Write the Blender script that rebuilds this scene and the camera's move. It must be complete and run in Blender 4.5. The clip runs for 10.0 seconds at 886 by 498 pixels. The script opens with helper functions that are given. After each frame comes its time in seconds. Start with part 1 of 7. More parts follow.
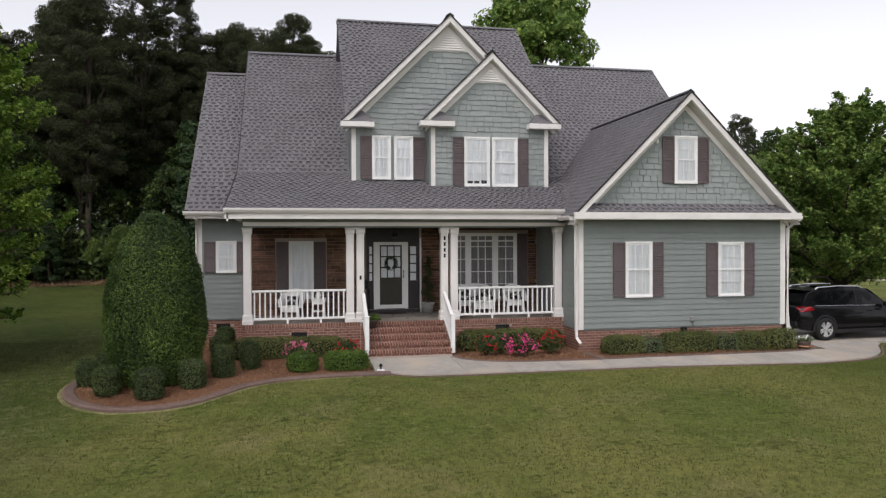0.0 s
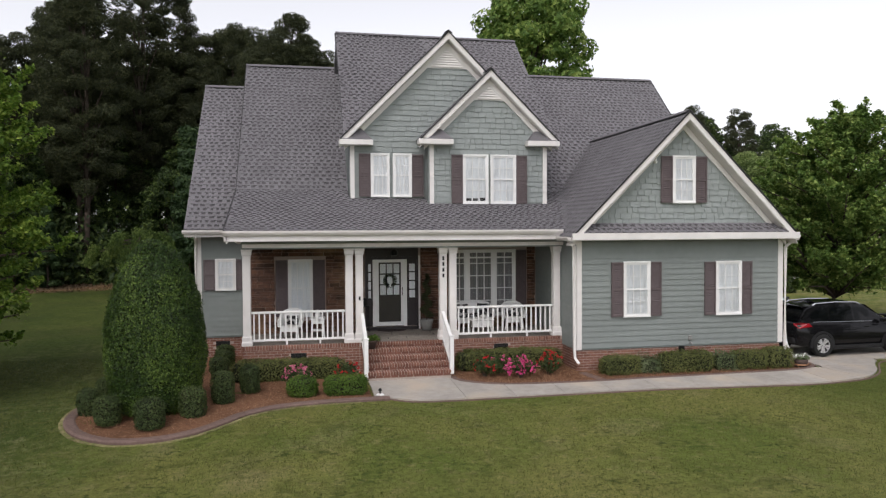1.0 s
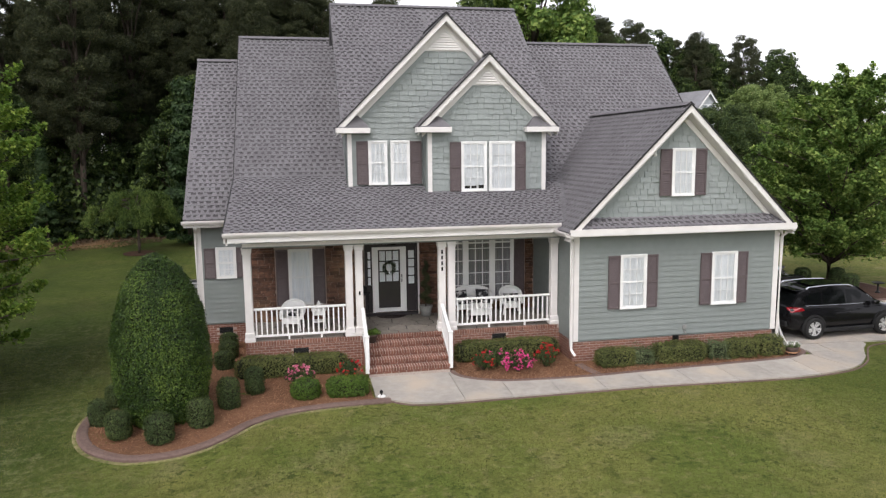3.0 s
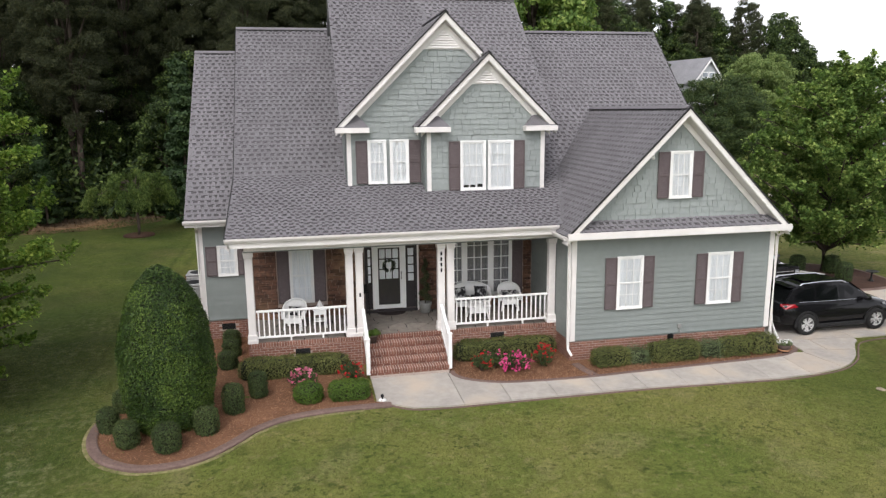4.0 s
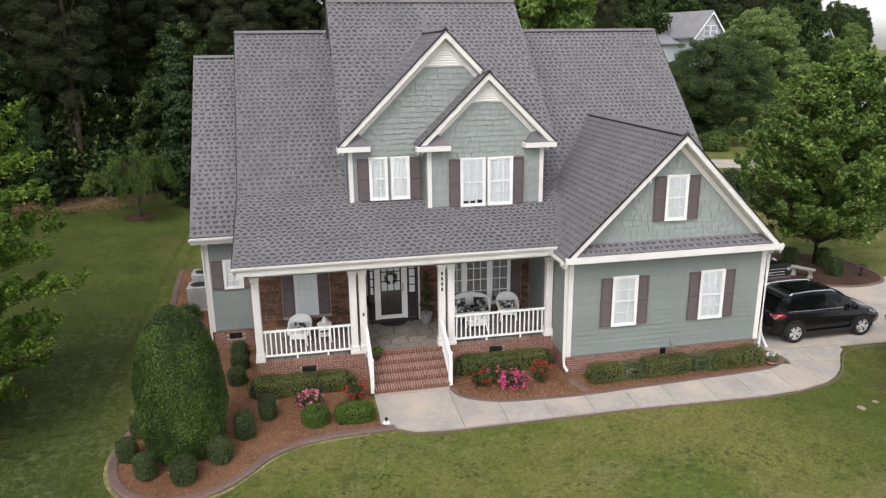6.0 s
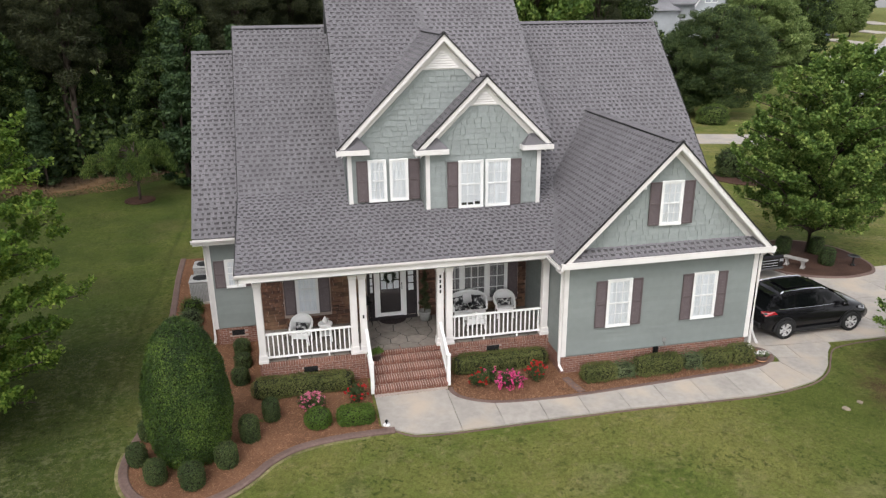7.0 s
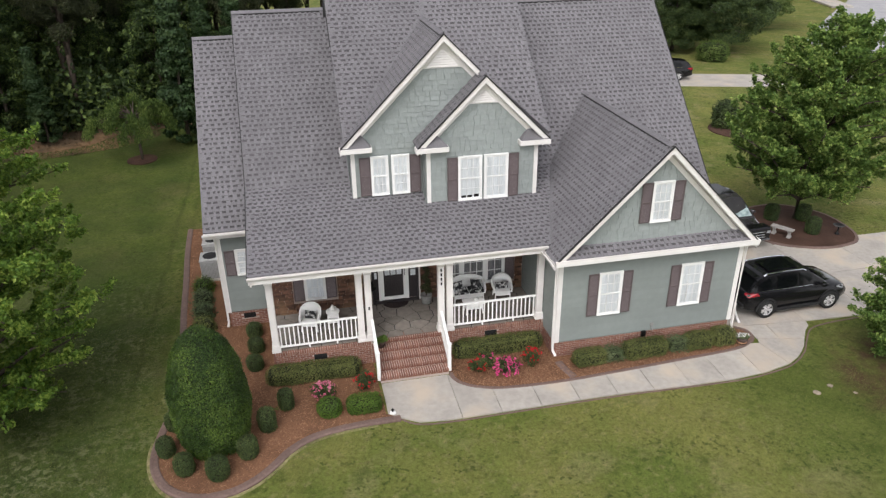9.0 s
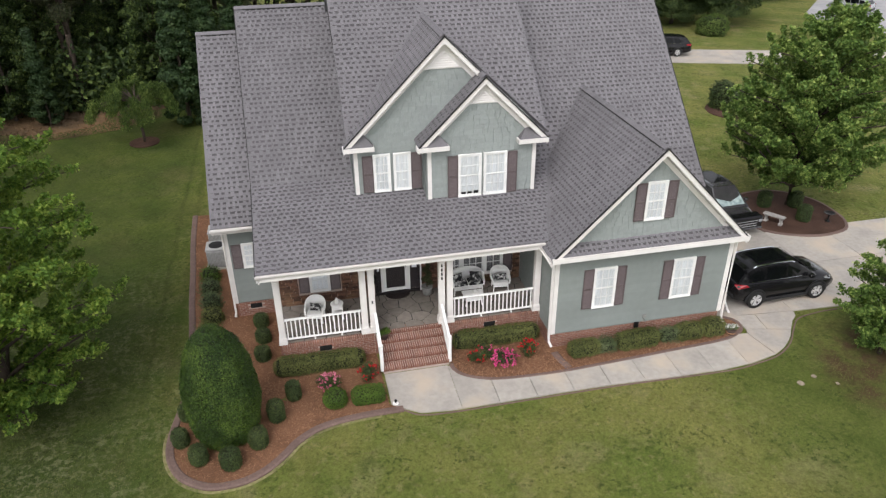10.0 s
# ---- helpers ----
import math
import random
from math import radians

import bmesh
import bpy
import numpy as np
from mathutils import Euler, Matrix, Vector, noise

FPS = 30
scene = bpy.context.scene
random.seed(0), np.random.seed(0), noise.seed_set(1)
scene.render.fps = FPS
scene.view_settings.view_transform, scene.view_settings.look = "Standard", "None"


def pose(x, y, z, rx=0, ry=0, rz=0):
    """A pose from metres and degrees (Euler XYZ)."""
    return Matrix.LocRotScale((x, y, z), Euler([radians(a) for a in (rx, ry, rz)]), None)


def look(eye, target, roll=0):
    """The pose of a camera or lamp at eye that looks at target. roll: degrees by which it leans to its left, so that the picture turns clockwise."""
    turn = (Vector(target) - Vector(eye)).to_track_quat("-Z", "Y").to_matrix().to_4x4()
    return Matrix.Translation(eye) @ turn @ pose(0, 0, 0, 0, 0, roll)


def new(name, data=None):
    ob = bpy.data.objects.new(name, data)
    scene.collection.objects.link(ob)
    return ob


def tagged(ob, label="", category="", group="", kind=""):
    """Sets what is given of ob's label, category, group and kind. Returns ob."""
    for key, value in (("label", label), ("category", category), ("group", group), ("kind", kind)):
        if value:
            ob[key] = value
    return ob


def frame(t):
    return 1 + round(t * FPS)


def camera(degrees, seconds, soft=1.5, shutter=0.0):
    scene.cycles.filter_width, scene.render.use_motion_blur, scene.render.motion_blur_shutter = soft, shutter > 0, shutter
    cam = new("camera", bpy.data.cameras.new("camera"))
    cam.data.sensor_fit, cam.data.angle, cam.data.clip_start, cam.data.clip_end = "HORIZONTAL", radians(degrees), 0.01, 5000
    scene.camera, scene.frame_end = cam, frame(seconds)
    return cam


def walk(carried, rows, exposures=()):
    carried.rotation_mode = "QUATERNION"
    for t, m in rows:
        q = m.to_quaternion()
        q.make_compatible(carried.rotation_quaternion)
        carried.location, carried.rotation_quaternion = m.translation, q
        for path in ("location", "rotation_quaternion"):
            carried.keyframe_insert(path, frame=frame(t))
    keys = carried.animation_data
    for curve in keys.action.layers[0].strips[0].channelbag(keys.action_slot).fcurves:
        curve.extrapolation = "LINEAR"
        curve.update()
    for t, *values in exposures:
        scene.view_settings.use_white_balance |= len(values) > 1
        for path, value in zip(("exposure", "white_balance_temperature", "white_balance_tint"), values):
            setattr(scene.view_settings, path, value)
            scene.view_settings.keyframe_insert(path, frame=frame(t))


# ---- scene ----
cam = camera(64.1, 10.0, 1.3)
PATH = [
    (0, (0.127, -0.005, 3.079), (0.515, 1.957, 3.05), -0.2),
    (0.5, (0.139, -0.004, 3.521), (0.527, 1.957, 3.482), -0.3),
    (1, (0.137, -0.043, 3.911), (0.527, 1.918, 3.856), -0.3),
    (1.5, (0.149, -0.048, 4.375), (0.537, 1.912, 4.271), -0.4),
    (2, (0.156, -0.017, 4.868), (0.546, 1.939, 4.708), -0.4),
    (2.5, (0.165, -0.002, 5.41), (0.554, 1.948, 5.193), -0.5),
    (4, (0.132, -0.034, 7.18), (0.521, 1.889, 6.795), -0.6),
    (4.5, (0.083, -0.06, 7.74), (0.474, 1.855, 7.317), -0.5),
    (5, (0.071, -0.041, 8.328), (0.462, 1.865, 7.865), -0.5),
    (5.5, (0.065, -0.019, 8.93), (0.454, 1.877, 8.428), -0.6),
    (7, (0.074, 0.039, 10.941), (0.459, 1.889, 10.286), -0.6),
    (7.5, (0.054, 0.059, 11.555), (0.439, 1.889, 10.845), -0.6),
    (8, (0.036, 0.087, 12.262), (0.416, 1.894, 11.494), -0.7),
    (8.5, (0.009, 0.083, 12.984), (0.386, 1.865, 12.159), -0.7),
    (9, (-0.024, 0.032, 13.709), (0.348, 1.789, 12.829), -0.8),
    (9.5, (-0.102, -0.044, 14.436), (0.268, 1.686, 13.503), -0.7),
    (10, (-0.14, -0.135, 15.008), (0.227, 1.574, 14.037), -0.7),
]
walk(cam, [(t, look(eye, target, roll)) for t, eye, target, roll in PATH],
     exposures=[(0, 0.53, 6500, 14), (1.5, 0.66, 6500, 14), (2.5, 0.86, 6500, 14), (4.0, 1.04, 6500, 13), (10, 0.99, 6500, 12)])

# ---- world and sun: a bright overcast afternoon ----
SUN_EL, SUN_AZ = 50.0, 212.0
world = bpy.data.worlds.new("sky")
scene.world = world
world.use_nodes = True
wn, wl = world.node_tree.nodes, world.node_tree.links
sky = wn.new("ShaderNodeTexSky")
sky.sky_type = "NISHITA"
sky.sun_disc = False
sky.sun_elevation, sky.sun_rotation = radians(SUN_EL), radians(SUN_AZ)
sky.air_density, sky.dust_density, sky.ozone_density = 1.0, 2.0, 1.0
cloud = wn.new("ShaderNodeHueSaturation")
cloud.inputs["Saturation"].default_value = 0.16
wl.new(sky.outputs["Color"], cloud.inputs["Color"])
wl.new(cloud.outputs["Color"], wn["Background"].inputs["Color"])
wn["Background"].inputs["Strength"].default_value = 0.15
sun = new("sun", bpy.data.lights.new("sun", "SUN"))
sun.data.energy, sun.data.angle, sun.data.color = 0.6, radians(30), (1.0, 0.96, 0.9)
az = radians(SUN_AZ)
sun.matrix_world = look((0, 0, 30), (-math.sin(az), -math.cos(az), 30 - math.tan(radians(SUN_EL))))
scene.view_settings.exposure = 1.15


# ---- building helpers ----
def finish(name, bm, material, smooth=False):
    me = bpy.data.meshes.new(name)
    bm.to_mesh(me)
    bm.free()
    for m in material if isinstance(material, (list, tuple)) else [material]:
        me.materials.append(m)
    if smooth:
        me.shade_smooth()
    return me


def part(name, bm, material, parent, label="", smooth=False, kind=""):
    """One mesh object under a thing or a part; coordinates are the parent's own."""
    me = bm if isinstance(bm, bpy.types.Mesh) else finish(name, bm, material, smooth)
    ob = new(name, me)
    ob.parent = parent
    if name in ("pane", "storm_glass"):
        ob.visible_shadow = False
    return tagged(ob, label=label, kind=kind)


def thing(name, label, category, at=(0, 0, 0), turn=0, group="", kind=""):
    ob = new(name)
    ob.matrix_basis = pose(*at, 0, 0, turn)
    ob.empty_display_size = 0.1
    return tagged(ob, label, category, group, kind)


def solo(name, bm, material, label, category, at=(0, 0, 0), turn=0, group="", kind="", smooth=False):
    me = bm if isinstance(bm, bpy.types.Mesh) else finish(name, bm, material, smooth)
    ob = new(name, me)
    ob.matrix_basis = pose(*at, 0, 0, turn)
    return tagged(ob, label, category, group, kind)


def box(bm, x0, x1, y0, y1, z0, z1, bevel=0.0):
    vs = [bm.verts.new((x, y, z)) for z in (z0, z1) for y in (y0, y1) for x in (x0, x1)]
    fs = [bm.faces.new([vs[i] for i in q]) for q in
          ((0, 2, 3, 1), (4, 5, 7, 6), (0, 1, 5, 4), (2, 6, 7, 3), (0, 4, 6, 2), (1, 3, 7, 5))]
    if bevel:
        es = {e for f in fs for e in f.edges}
        bmesh.ops.bevel(bm, geom=list(es), offset=bevel, segments=1, affect="EDGES")
    return bm


def boxes(*rows, bevel=0.0):
    bm = bmesh.new()
    for r in rows:
        box(bm, *r, bevel=bevel)
    return bm


def loft(bm, rings, close=True, caps=True):
    """Skin over rings of points, each ring of the same count."""
    vr = [[bm.verts.new(p) for p in r] for r in rings]
    n = len(vr[0])
    for a, b in zip(vr, vr[1:]):
        for i in range(n if close else n - 1):
            j = (i + 1) % n
            bm.faces.new((a[i], a[j], b[j], b[i]))
    if caps and close:
        bm.faces.new(vr[0][::-1])
        bm.faces.new(vr[-1])
    return bm


def lathe(bm, profile, seg=12, x=0, y=0):
    return loft(bm, [[(x + r * math.cos(2 * math.pi * i / seg), y + r * math.sin(2 * math.pi * i / seg), z)
                      for i in range(seg)] for r, z in profile])


def tube(bm, pts, r, seg=6, r1=None):
    """A round bar along points, tapering from r to r1."""
    pts = [Vector(p) for p in pts]
    rings = []
    for i, p in enumerate(pts):
        d = (pts[min(i + 1, len(pts) - 1)] - pts[max(i - 1, 0)]).normalized()
        a = d.orthogonal().normalized() if abs(d.z) > 0.999 else d.cross(Vector((0, 0, 1))).normalized()
        b = d.cross(a)
        q = r if r1 is None else r + (r1 - r) * i / max(1, len(pts) - 1)
        rings.append([p + a * q * math.cos(2 * math.pi * k / seg) + b * q * math.sin(2 * math.pi * k / seg) for k in range(seg)])
    return loft(bm, rings)


def prism(bm, pts, d):
    """A slab: a flat polygon moved along d."""
    a = [bm.verts.new(p) for p in pts]
    b = [bm.verts.new(Vector(p) + Vector(d)) for p in pts]
    bm.faces.new(a[::-1])
    bm.faces.new(b)
    for i in range(len(a)):
        j = (i + 1) % len(a)
        bm.faces.new((a[i], a[j], b[j], b[i]))
    bmesh.ops.recalc_face_normals(bm, faces=bm.faces)
    return bm


def quick_mesh(name, verts, faces, material):
    """A mesh from arrays of quads."""
    verts, faces = np.asarray(verts, np.float32), np.asarray(faces, np.int32)
    me = bpy.data.meshes.new(name)
    me.vertices.add(len(verts))
    me.vertices.foreach_set("co", verts.ravel())
    k = faces.shape[1]
    me.loops.add(faces.size)
    me.loops.foreach_set("vertex_index", faces.ravel())
    me.polygons.add(len(faces))
    me.polygons.foreach_set("loop_start", np.arange(0, faces.size, k, dtype=np.int32))
    me.update(calc_edges=True)
    me.shade_flat()
    me.materials.append(material)
    return me


def smooth_path(pts, n=6, closed=False):
    """Catmull-Rom through points in the plan."""
    p = np.array(pts, float)
    out = []
    m = len(p)
    for i in range(m if closed else m - 1):
        a, b, c, d = (p[(i - 1) % m] if closed or i else p[0], p[i % m], p[(i + 1) % m],
                      p[(i + 2) % m] if closed or i + 2 < m else p[-1])
        for k in range(n):
            t = k / n
            out.append(0.5 * (2 * b + (c - a) * t + (2 * a - 5 * b + 4 * c - d) * t * t + (3 * b - a - 3 * c + d) * t ** 3))
    if not closed:
        out.append(p[-1])
    return [tuple(q) for q in out]


def ground_z(x, y):
    """Height of the ground: a gentle fall to the street, a rise to the woods behind."""
    z = -0.10 - 0.035 * max(0.0, min(6.0, 18.0 - y))
    z -= 0.08 * max(0.0, min(1.0, (x - 9.0) / 6.0))
    z -= 0.13 * max(0.0, min(1.0, (15.9 - y) / 1.2)) * max(0.0, min(1.0, (-0.8 - x) / 1.2))
    back = max(0.0, min(26.0, y - 24.0))
    share = max(0.0, min(1.0, (22.0 - x) / 22.0))
    z += 0.022 * back * share
    far = max(0.0, math.hypot(x - 10, y - 20) - 34.0)
    z -= 0.02 * min(far, 60.0) * (1.0 - share)
    return z


# ---- materials ----
def mat(name, c1, c2, scale=8.0, rough=0.7, bump=0.0, bscale=60.0, spec=0.3, metal=0.0, island=0.0, obj=0.0,
        blotch=0.1, bl_scale=0.6, stretch=(1, 1, 1), coat=0.0, c3=None):
    m = bpy.data.materials.new(name)
    m.use_nodes = True
    n, l = m.node_tree.nodes, m.node_tree.links
    bsdf = n["Principled BSDF"]
    geo = n.new("ShaderNodeNewGeometry")
    mp = n.new("ShaderNodeMapping")
    mp.inputs["Scale"].default_value = stretch
    l.new(geo.outputs["Position"], mp.inputs["Vector"])

    def noise_tex(s, detail, vec=mp):
        t = n.new("ShaderNodeTexNoise")
        t.inputs["Scale"].default_value, t.inputs["Detail"].default_value = s, detail
        l.new(vec.outputs[0], t.inputs["Vector"])
        return t

    def mixer(fac, a, b):
        x = n.new("ShaderNodeMix")
        x.data_type = "RGBA"
        for s, v in (("A", a), ("B", b)):
            sock = [q for q in x.inputs if q.name == s and q.type == "RGBA"][0]
            if isinstance(v, tuple):
                sock.default_value = (*v, 1)
            else:
                l.new(v, sock)
        l.new(fac, x.inputs[0])
        return [q for q in x.outputs if q.type == "RGBA"][0]

    def rng(src, lo, hi, a, b):
        r = n.new("ShaderNodeMapRange")
        r.inputs[1].default_value, r.inputs[2].default_value, r.inputs[3].default_value, r.inputs[4].default_value = lo, hi, a, b
        l.new(src, r.inputs[0])
        return r.outputs[0]

    col = mixer(rng(noise_tex(scale, 6).outputs[0], 0.32, 0.68, 0, 1), c1, c2)
    big = noise_tex(bl_scale, 4)
    if c3:
        col = mixer(rng(big.outputs[0], 0.48, 0.68, 0, 1), col, c3)
    hs = n.new("ShaderNodeHueSaturation")
    l.new(col, hs.inputs["Color"])
    val = rng(big.outputs[0], 0.3, 0.7, 1 - blotch, 1 + blotch)
    for amount, src in ((island, geo.outputs["Random Per Island"]), (obj, None)):
        if amount:
            if src is None:
                src = n.new("ShaderNodeObjectInfo").outputs["Random"]
            mul = n.new("ShaderNodeMath")
            mul.operation = "MULTIPLY"
            l.new(val, mul.inputs[0])
            l.new(rng(src, 0, 1, 1 - amount, 1 + amount), mul.inputs[1])
            val = mul.outputs[0]
    l.new(val, hs.inputs["Value"])
    l.new(hs.outputs[0], bsdf.inputs["Base Color"])
    bsdf.inputs["Metallic"].default_value = metal
    bsdf.inputs["Specular IOR Level"].default_value = spec
    bsdf.inputs["Coat Weight"].default_value = coat
    l.new(rng(noise_tex(scale * 2.3, 3).outputs[0], 0.3, 0.7, max(0.02, rough - 0.1), min(1, rough + 0.1)), bsdf.inputs["Roughness"])
    if bump:
        b = n.new("ShaderNodeBump")
        b.inputs["Strength"].default_value, b.inputs["Distance"].default_value = bump, 0.02
        l.new(noise_tex(bscale, 5).outputs[0], b.inputs["Height"])
        l.new(b.outputs[0], bsdf.inputs["Normal"])
    return m


def leaf_mat(name, dark, mid, light, through_share=0.3, rough=0.55):
    m = bpy.data.materials.new(name)
    m.use_nodes = True
    n, l = m.node_tree.nodes, m.node_tree.links
    bsdf = n["Principled BSDF"]
    geo = n.new("ShaderNodeNewGeometry")
    ramp = n.new("ShaderNodeValToRGB")
    ramp.color_ramp.elements[0].color = (*dark, 1)
    ramp.color_ramp.elements[1].color = (*light, 1)
    e = ramp.color_ramp.elements.new(0.55)
    e.color = (*mid, 1)
    nz = n.new("ShaderNodeTexNoise")
    nz.inputs["Scale"].default_value = 1.1
    l.new(geo.outputs["Position"], nz.inputs["Vector"])
    mx = n.new("ShaderNodeMath")
    mx.operation = "MULTIPLY_ADD"
    l.new(nz.outputs[0], mx.inputs[0])
    mx.inputs[1].default_value = 1.1
    ad = n.new("ShaderNodeMath")
    ad.operation = "MULTIPLY_ADD"
    l.new(geo.outputs["Random Per Island"], ad.inputs[0])
    ad.inputs[1].default_value, ad.inputs[2].default_value = 0.7, -0.4
    l.new(ad.outputs[0], mx.inputs[2])
    l.new(mx.outputs[0], ramp.inputs[0])
    l.new(ramp.outputs[0], bsdf.inputs["Base Color"])
    bsdf.inputs["Roughness"].default_value = rough
    bsdf.inputs["Specular IOR Level"].default_value = 0.25
    tr = n.new("ShaderNodeBsdfTranslucent")
    l.new(ramp.outputs[0], tr.inputs["Color"])
    mixs = n.new("ShaderNodeMixShader")
    mixs.inputs[0].default_value = through_share
    l.new(bsdf.outputs[0], mixs.inputs[1])
    l.new(tr.outputs[0], mixs.inputs[2])
    l.new(mixs.outputs[0], n["Material Output"].inputs["Surface"])
    return m


def lawn_mat():
    """Mown turf: blades, clumps, yellowing patches and faint mowing stripes."""
    m = bpy.data.materials.new("lawn_turf")
    m.use_nodes = True
    n, l = m.node_tree.nodes, m.node_tree.links
    bsdf = n["Principled BSDF"]
    geo = n.new("ShaderNodeNewGeometry")

    def tex(s, detail, lo, hi, a, b, rough=0.6):
        t = n.new("ShaderNodeTexNoise")
        t.inputs["Scale"].default_value, t.inputs["Detail"].default_value, t.inputs["Roughness"].default_value = s, detail, rough
        l.new(geo.outputs["Position"], t.inputs["Vector"])
        r = n.new("ShaderNodeMapRange")
        for i, v in enumerate((lo, hi, a, b)):
            r.inputs[1 + i].default_value = v
        l.new(t.outputs[0], r.inputs[0])
        return t.outputs[0], r.outputs[0]

    def mixer(fac, a, b):
        x = n.new("ShaderNodeMix")
        x.data_type = "RGBA"
        l.new(fac, x.inputs[0])
        for s, v in (("A", a), ("B", b)):
            sock = [q for q in x.inputs if q.name == s and q.type == "RGBA"][0]
            if isinstance(v, tuple):
                sock.default_value = (*v, 1)
            else:
                l.new(v, sock)
        return [q for q in x.outputs if q.type == "RGBA"][0]

    def times(a, b):
        x = n.new("ShaderNodeMath")
        x.operation = "MULTIPLY"
        l.new(a, x.inputs[0])
        l.new(b, x.inputs[1])
        return x.outputs[0]

    sep = n.new("ShaderNodeSeparateXYZ")
    l.new(geo.outputs["Position"], sep.inputs[0])
    side = n.new("ShaderNodeMapRange")  # side lawn by the woods: greener, and darkened in colour for tree shade
    side.interpolation_type = "SMOOTHSTEP"
    for i, v in enumerate((-7.5, -2.0, 0.85, 0.0)):
        side.inputs[1 + i].default_value = v
    l.new(sep.outputs[0], side.inputs[0])
    def axis(i, lo, hi, a, b):
        r = n.new("ShaderNodeMapRange")
        r.interpolation_type = "SMOOTHSTEP"
        for k, v in enumerate((lo, hi, a, b)):
            r.inputs[1 + k].default_value = v
        l.new(sep.outputs[i], r.inputs[0])
        return r.outputs[0]

    def near_line(i, at, width):
        """1 on a wandering line at a place along an axis, 0 away from it."""
        d = n.new("ShaderNodeMath")
        d.operation = "MULTIPLY_ADD"
        l.new(tex(0.5, 3, 0.3, 0.7, -0.5, 0.5)[1], d.inputs[0])
        d.inputs[1].default_value = 0.22
        l.new(sep.outputs[i], d.inputs[2])
        e = n.new("ShaderNodeMath")
        e.operation = "SUBTRACT"
        l.new(d.outputs[0], e.inputs[0])
        e.inputs[1].default_value = at
        q = n.new("ShaderNodeMath")
        q.operation = "ABSOLUTE"
        l.new(e.outputs[0], q.inputs[0])
        r = n.new("ShaderNodeMapRange")
        r.interpolation_type = "SMOOTHSTEP"
        for k, v in enumerate((0.0, width, 0.75, 0.0)):
            r.inputs[1 + k].default_value = v
        l.new(q.outputs[0], r.inputs[0])
        return r.outputs[0]

    dry = mixer(tex(0.30, 5, 0.38, 0.60, 0, 1)[1], (0.094, 0.124, 0.026), (0.158, 0.160, 0.046))
    dry = mixer(tex(0.55, 6, 0.54, 0.70, 0, 0.75)[1], dry, (0.215, 0.190, 0.092))
    dry = mixer(tex(3.6, 6, 0.54, 0.66, 0, 0.6)[1], dry, (0.205, 0.182, 0.080))
    dry = mixer(times(axis(1, 13.5, 8.0, 0, 1), tex(0.8, 5, 0.36, 0.62, 0.15, 0.8)[1]), dry, (0.185, 0.180, 0.055))
    dry = mixer(times(times(axis(0, 10.5, 15.5, 0, 1), axis(1, 18.0, 20.0, 1, 0)), tex(0.6, 4, 0.35, 0.60, 0.45, 1.0)[1]), dry, (0.074, 0.096, 0.021))
    shaded_lush = mixer(tex(0.35, 5, 0.40, 0.62, 0, 1)[1], (0.023, 0.045, 0.012), (0.056, 0.077, 0.020))
    far_green = mixer(tex(0.28, 5, 0.36, 0.64, 0, 1)[1], (0.024, 0.042, 0.009), (0.070, 0.092, 0.018))
    far_green = mixer(tex(0.22, 4, 0.52, 0.68, 0, 0.7)[1], far_green, (0.070, 0.066, 0.024))
    shaded_lush = mixer(axis(1, 21.0, 33.0, 0, 0.9), shaded_lush, far_green)
    flecks = times(tex(5.5, 5, 0.49, 0.58, 0, 0.9, 0.7)[1], tex(0.5, 4, 0.40, 0.58, 0.25, 1)[1])
    flecks = times(flecks, axis(1, 30.0, 19.0, 0.1, 1))
    shaded_lush = mixer(flecks, shaded_lush, (0.150, 0.155, 0.085))
    shaded_lush = mixer(times(tex(2.6, 5, 0.52, 0.62, 0, 0.7)[1], axis(1, 30.0, 19.0, 0.4, 1)), shaded_lush, (0.014, 0.026, 0.007))
    for at, width in ((-5.2, 0.28), (-5.95, 0.16)):  # mower tracks along the side of the house
        shaded_lush = mixer(times(near_line(0, at, width), axis(1, 17.0, 21.0, 0, 1)), shaded_lush, (0.015, 0.028, 0.007))
    col = mixer(side.outputs[0], dry, shaded_lush)
    col = mixer(tex(1.9, 6, 0.55, 0.66, 0, 0.5)[1], col, (0.046, 0.068, 0.012))
    col = mixer(times(tex(0.7, 3, 0.46, 0.60, 0, 1)[1], tex(6.0, 4, 0.54, 0.62, 0, 0.7)[1]), col, (0.030, 0.048, 0.010))
    col = mixer(tex(12.0, 4, 0.58, 0.66, 0, 0.5)[1], col, (0.034, 0.050, 0.011))
    soil = n.new("ShaderNodeVectorMath")  # bare brown ground round the young maple
    soil.operation = "DISTANCE"
    l.new(geo.outputs["Position"], soil.inputs[0])
    soil.inputs[1].default_value = (18.5, 15.2, -0.3)
    sm = n.new("ShaderNodeMapRange")
    sm.interpolation_type = "SMOOTHSTEP"
    for k, v in enumerate((1.5, 3.3, 1.0, 0.0)):
        sm.inputs[1 + k].default_value = v
    l.new(soil.outputs["Value"], sm.inputs[0])
    col = mixer(times(sm.outputs[0], tex(1.6, 5, 0.38, 0.60, 0.15, 0.95)[1]), col, (0.074, 0.047, 0.026))
    wave = n.new("ShaderNodeTexWave")
    wave.wave_type, wave.bands_direction = "BANDS", "DIAGONAL"
    wave.inputs["Scale"].default_value, wave.inputs["Distortion"].default_value, wave.inputs["Detail"].default_value = 0.32, 2.5, 2
    l.new(geo.outputs["Position"], wave.inputs["Vector"])
    wr = n.new("ShaderNodeMapRange")
    wr.inputs[3].default_value, wr.inputs[4].default_value = 0.97, 1.03
    l.new(wave.outputs[1], wr.inputs[0])
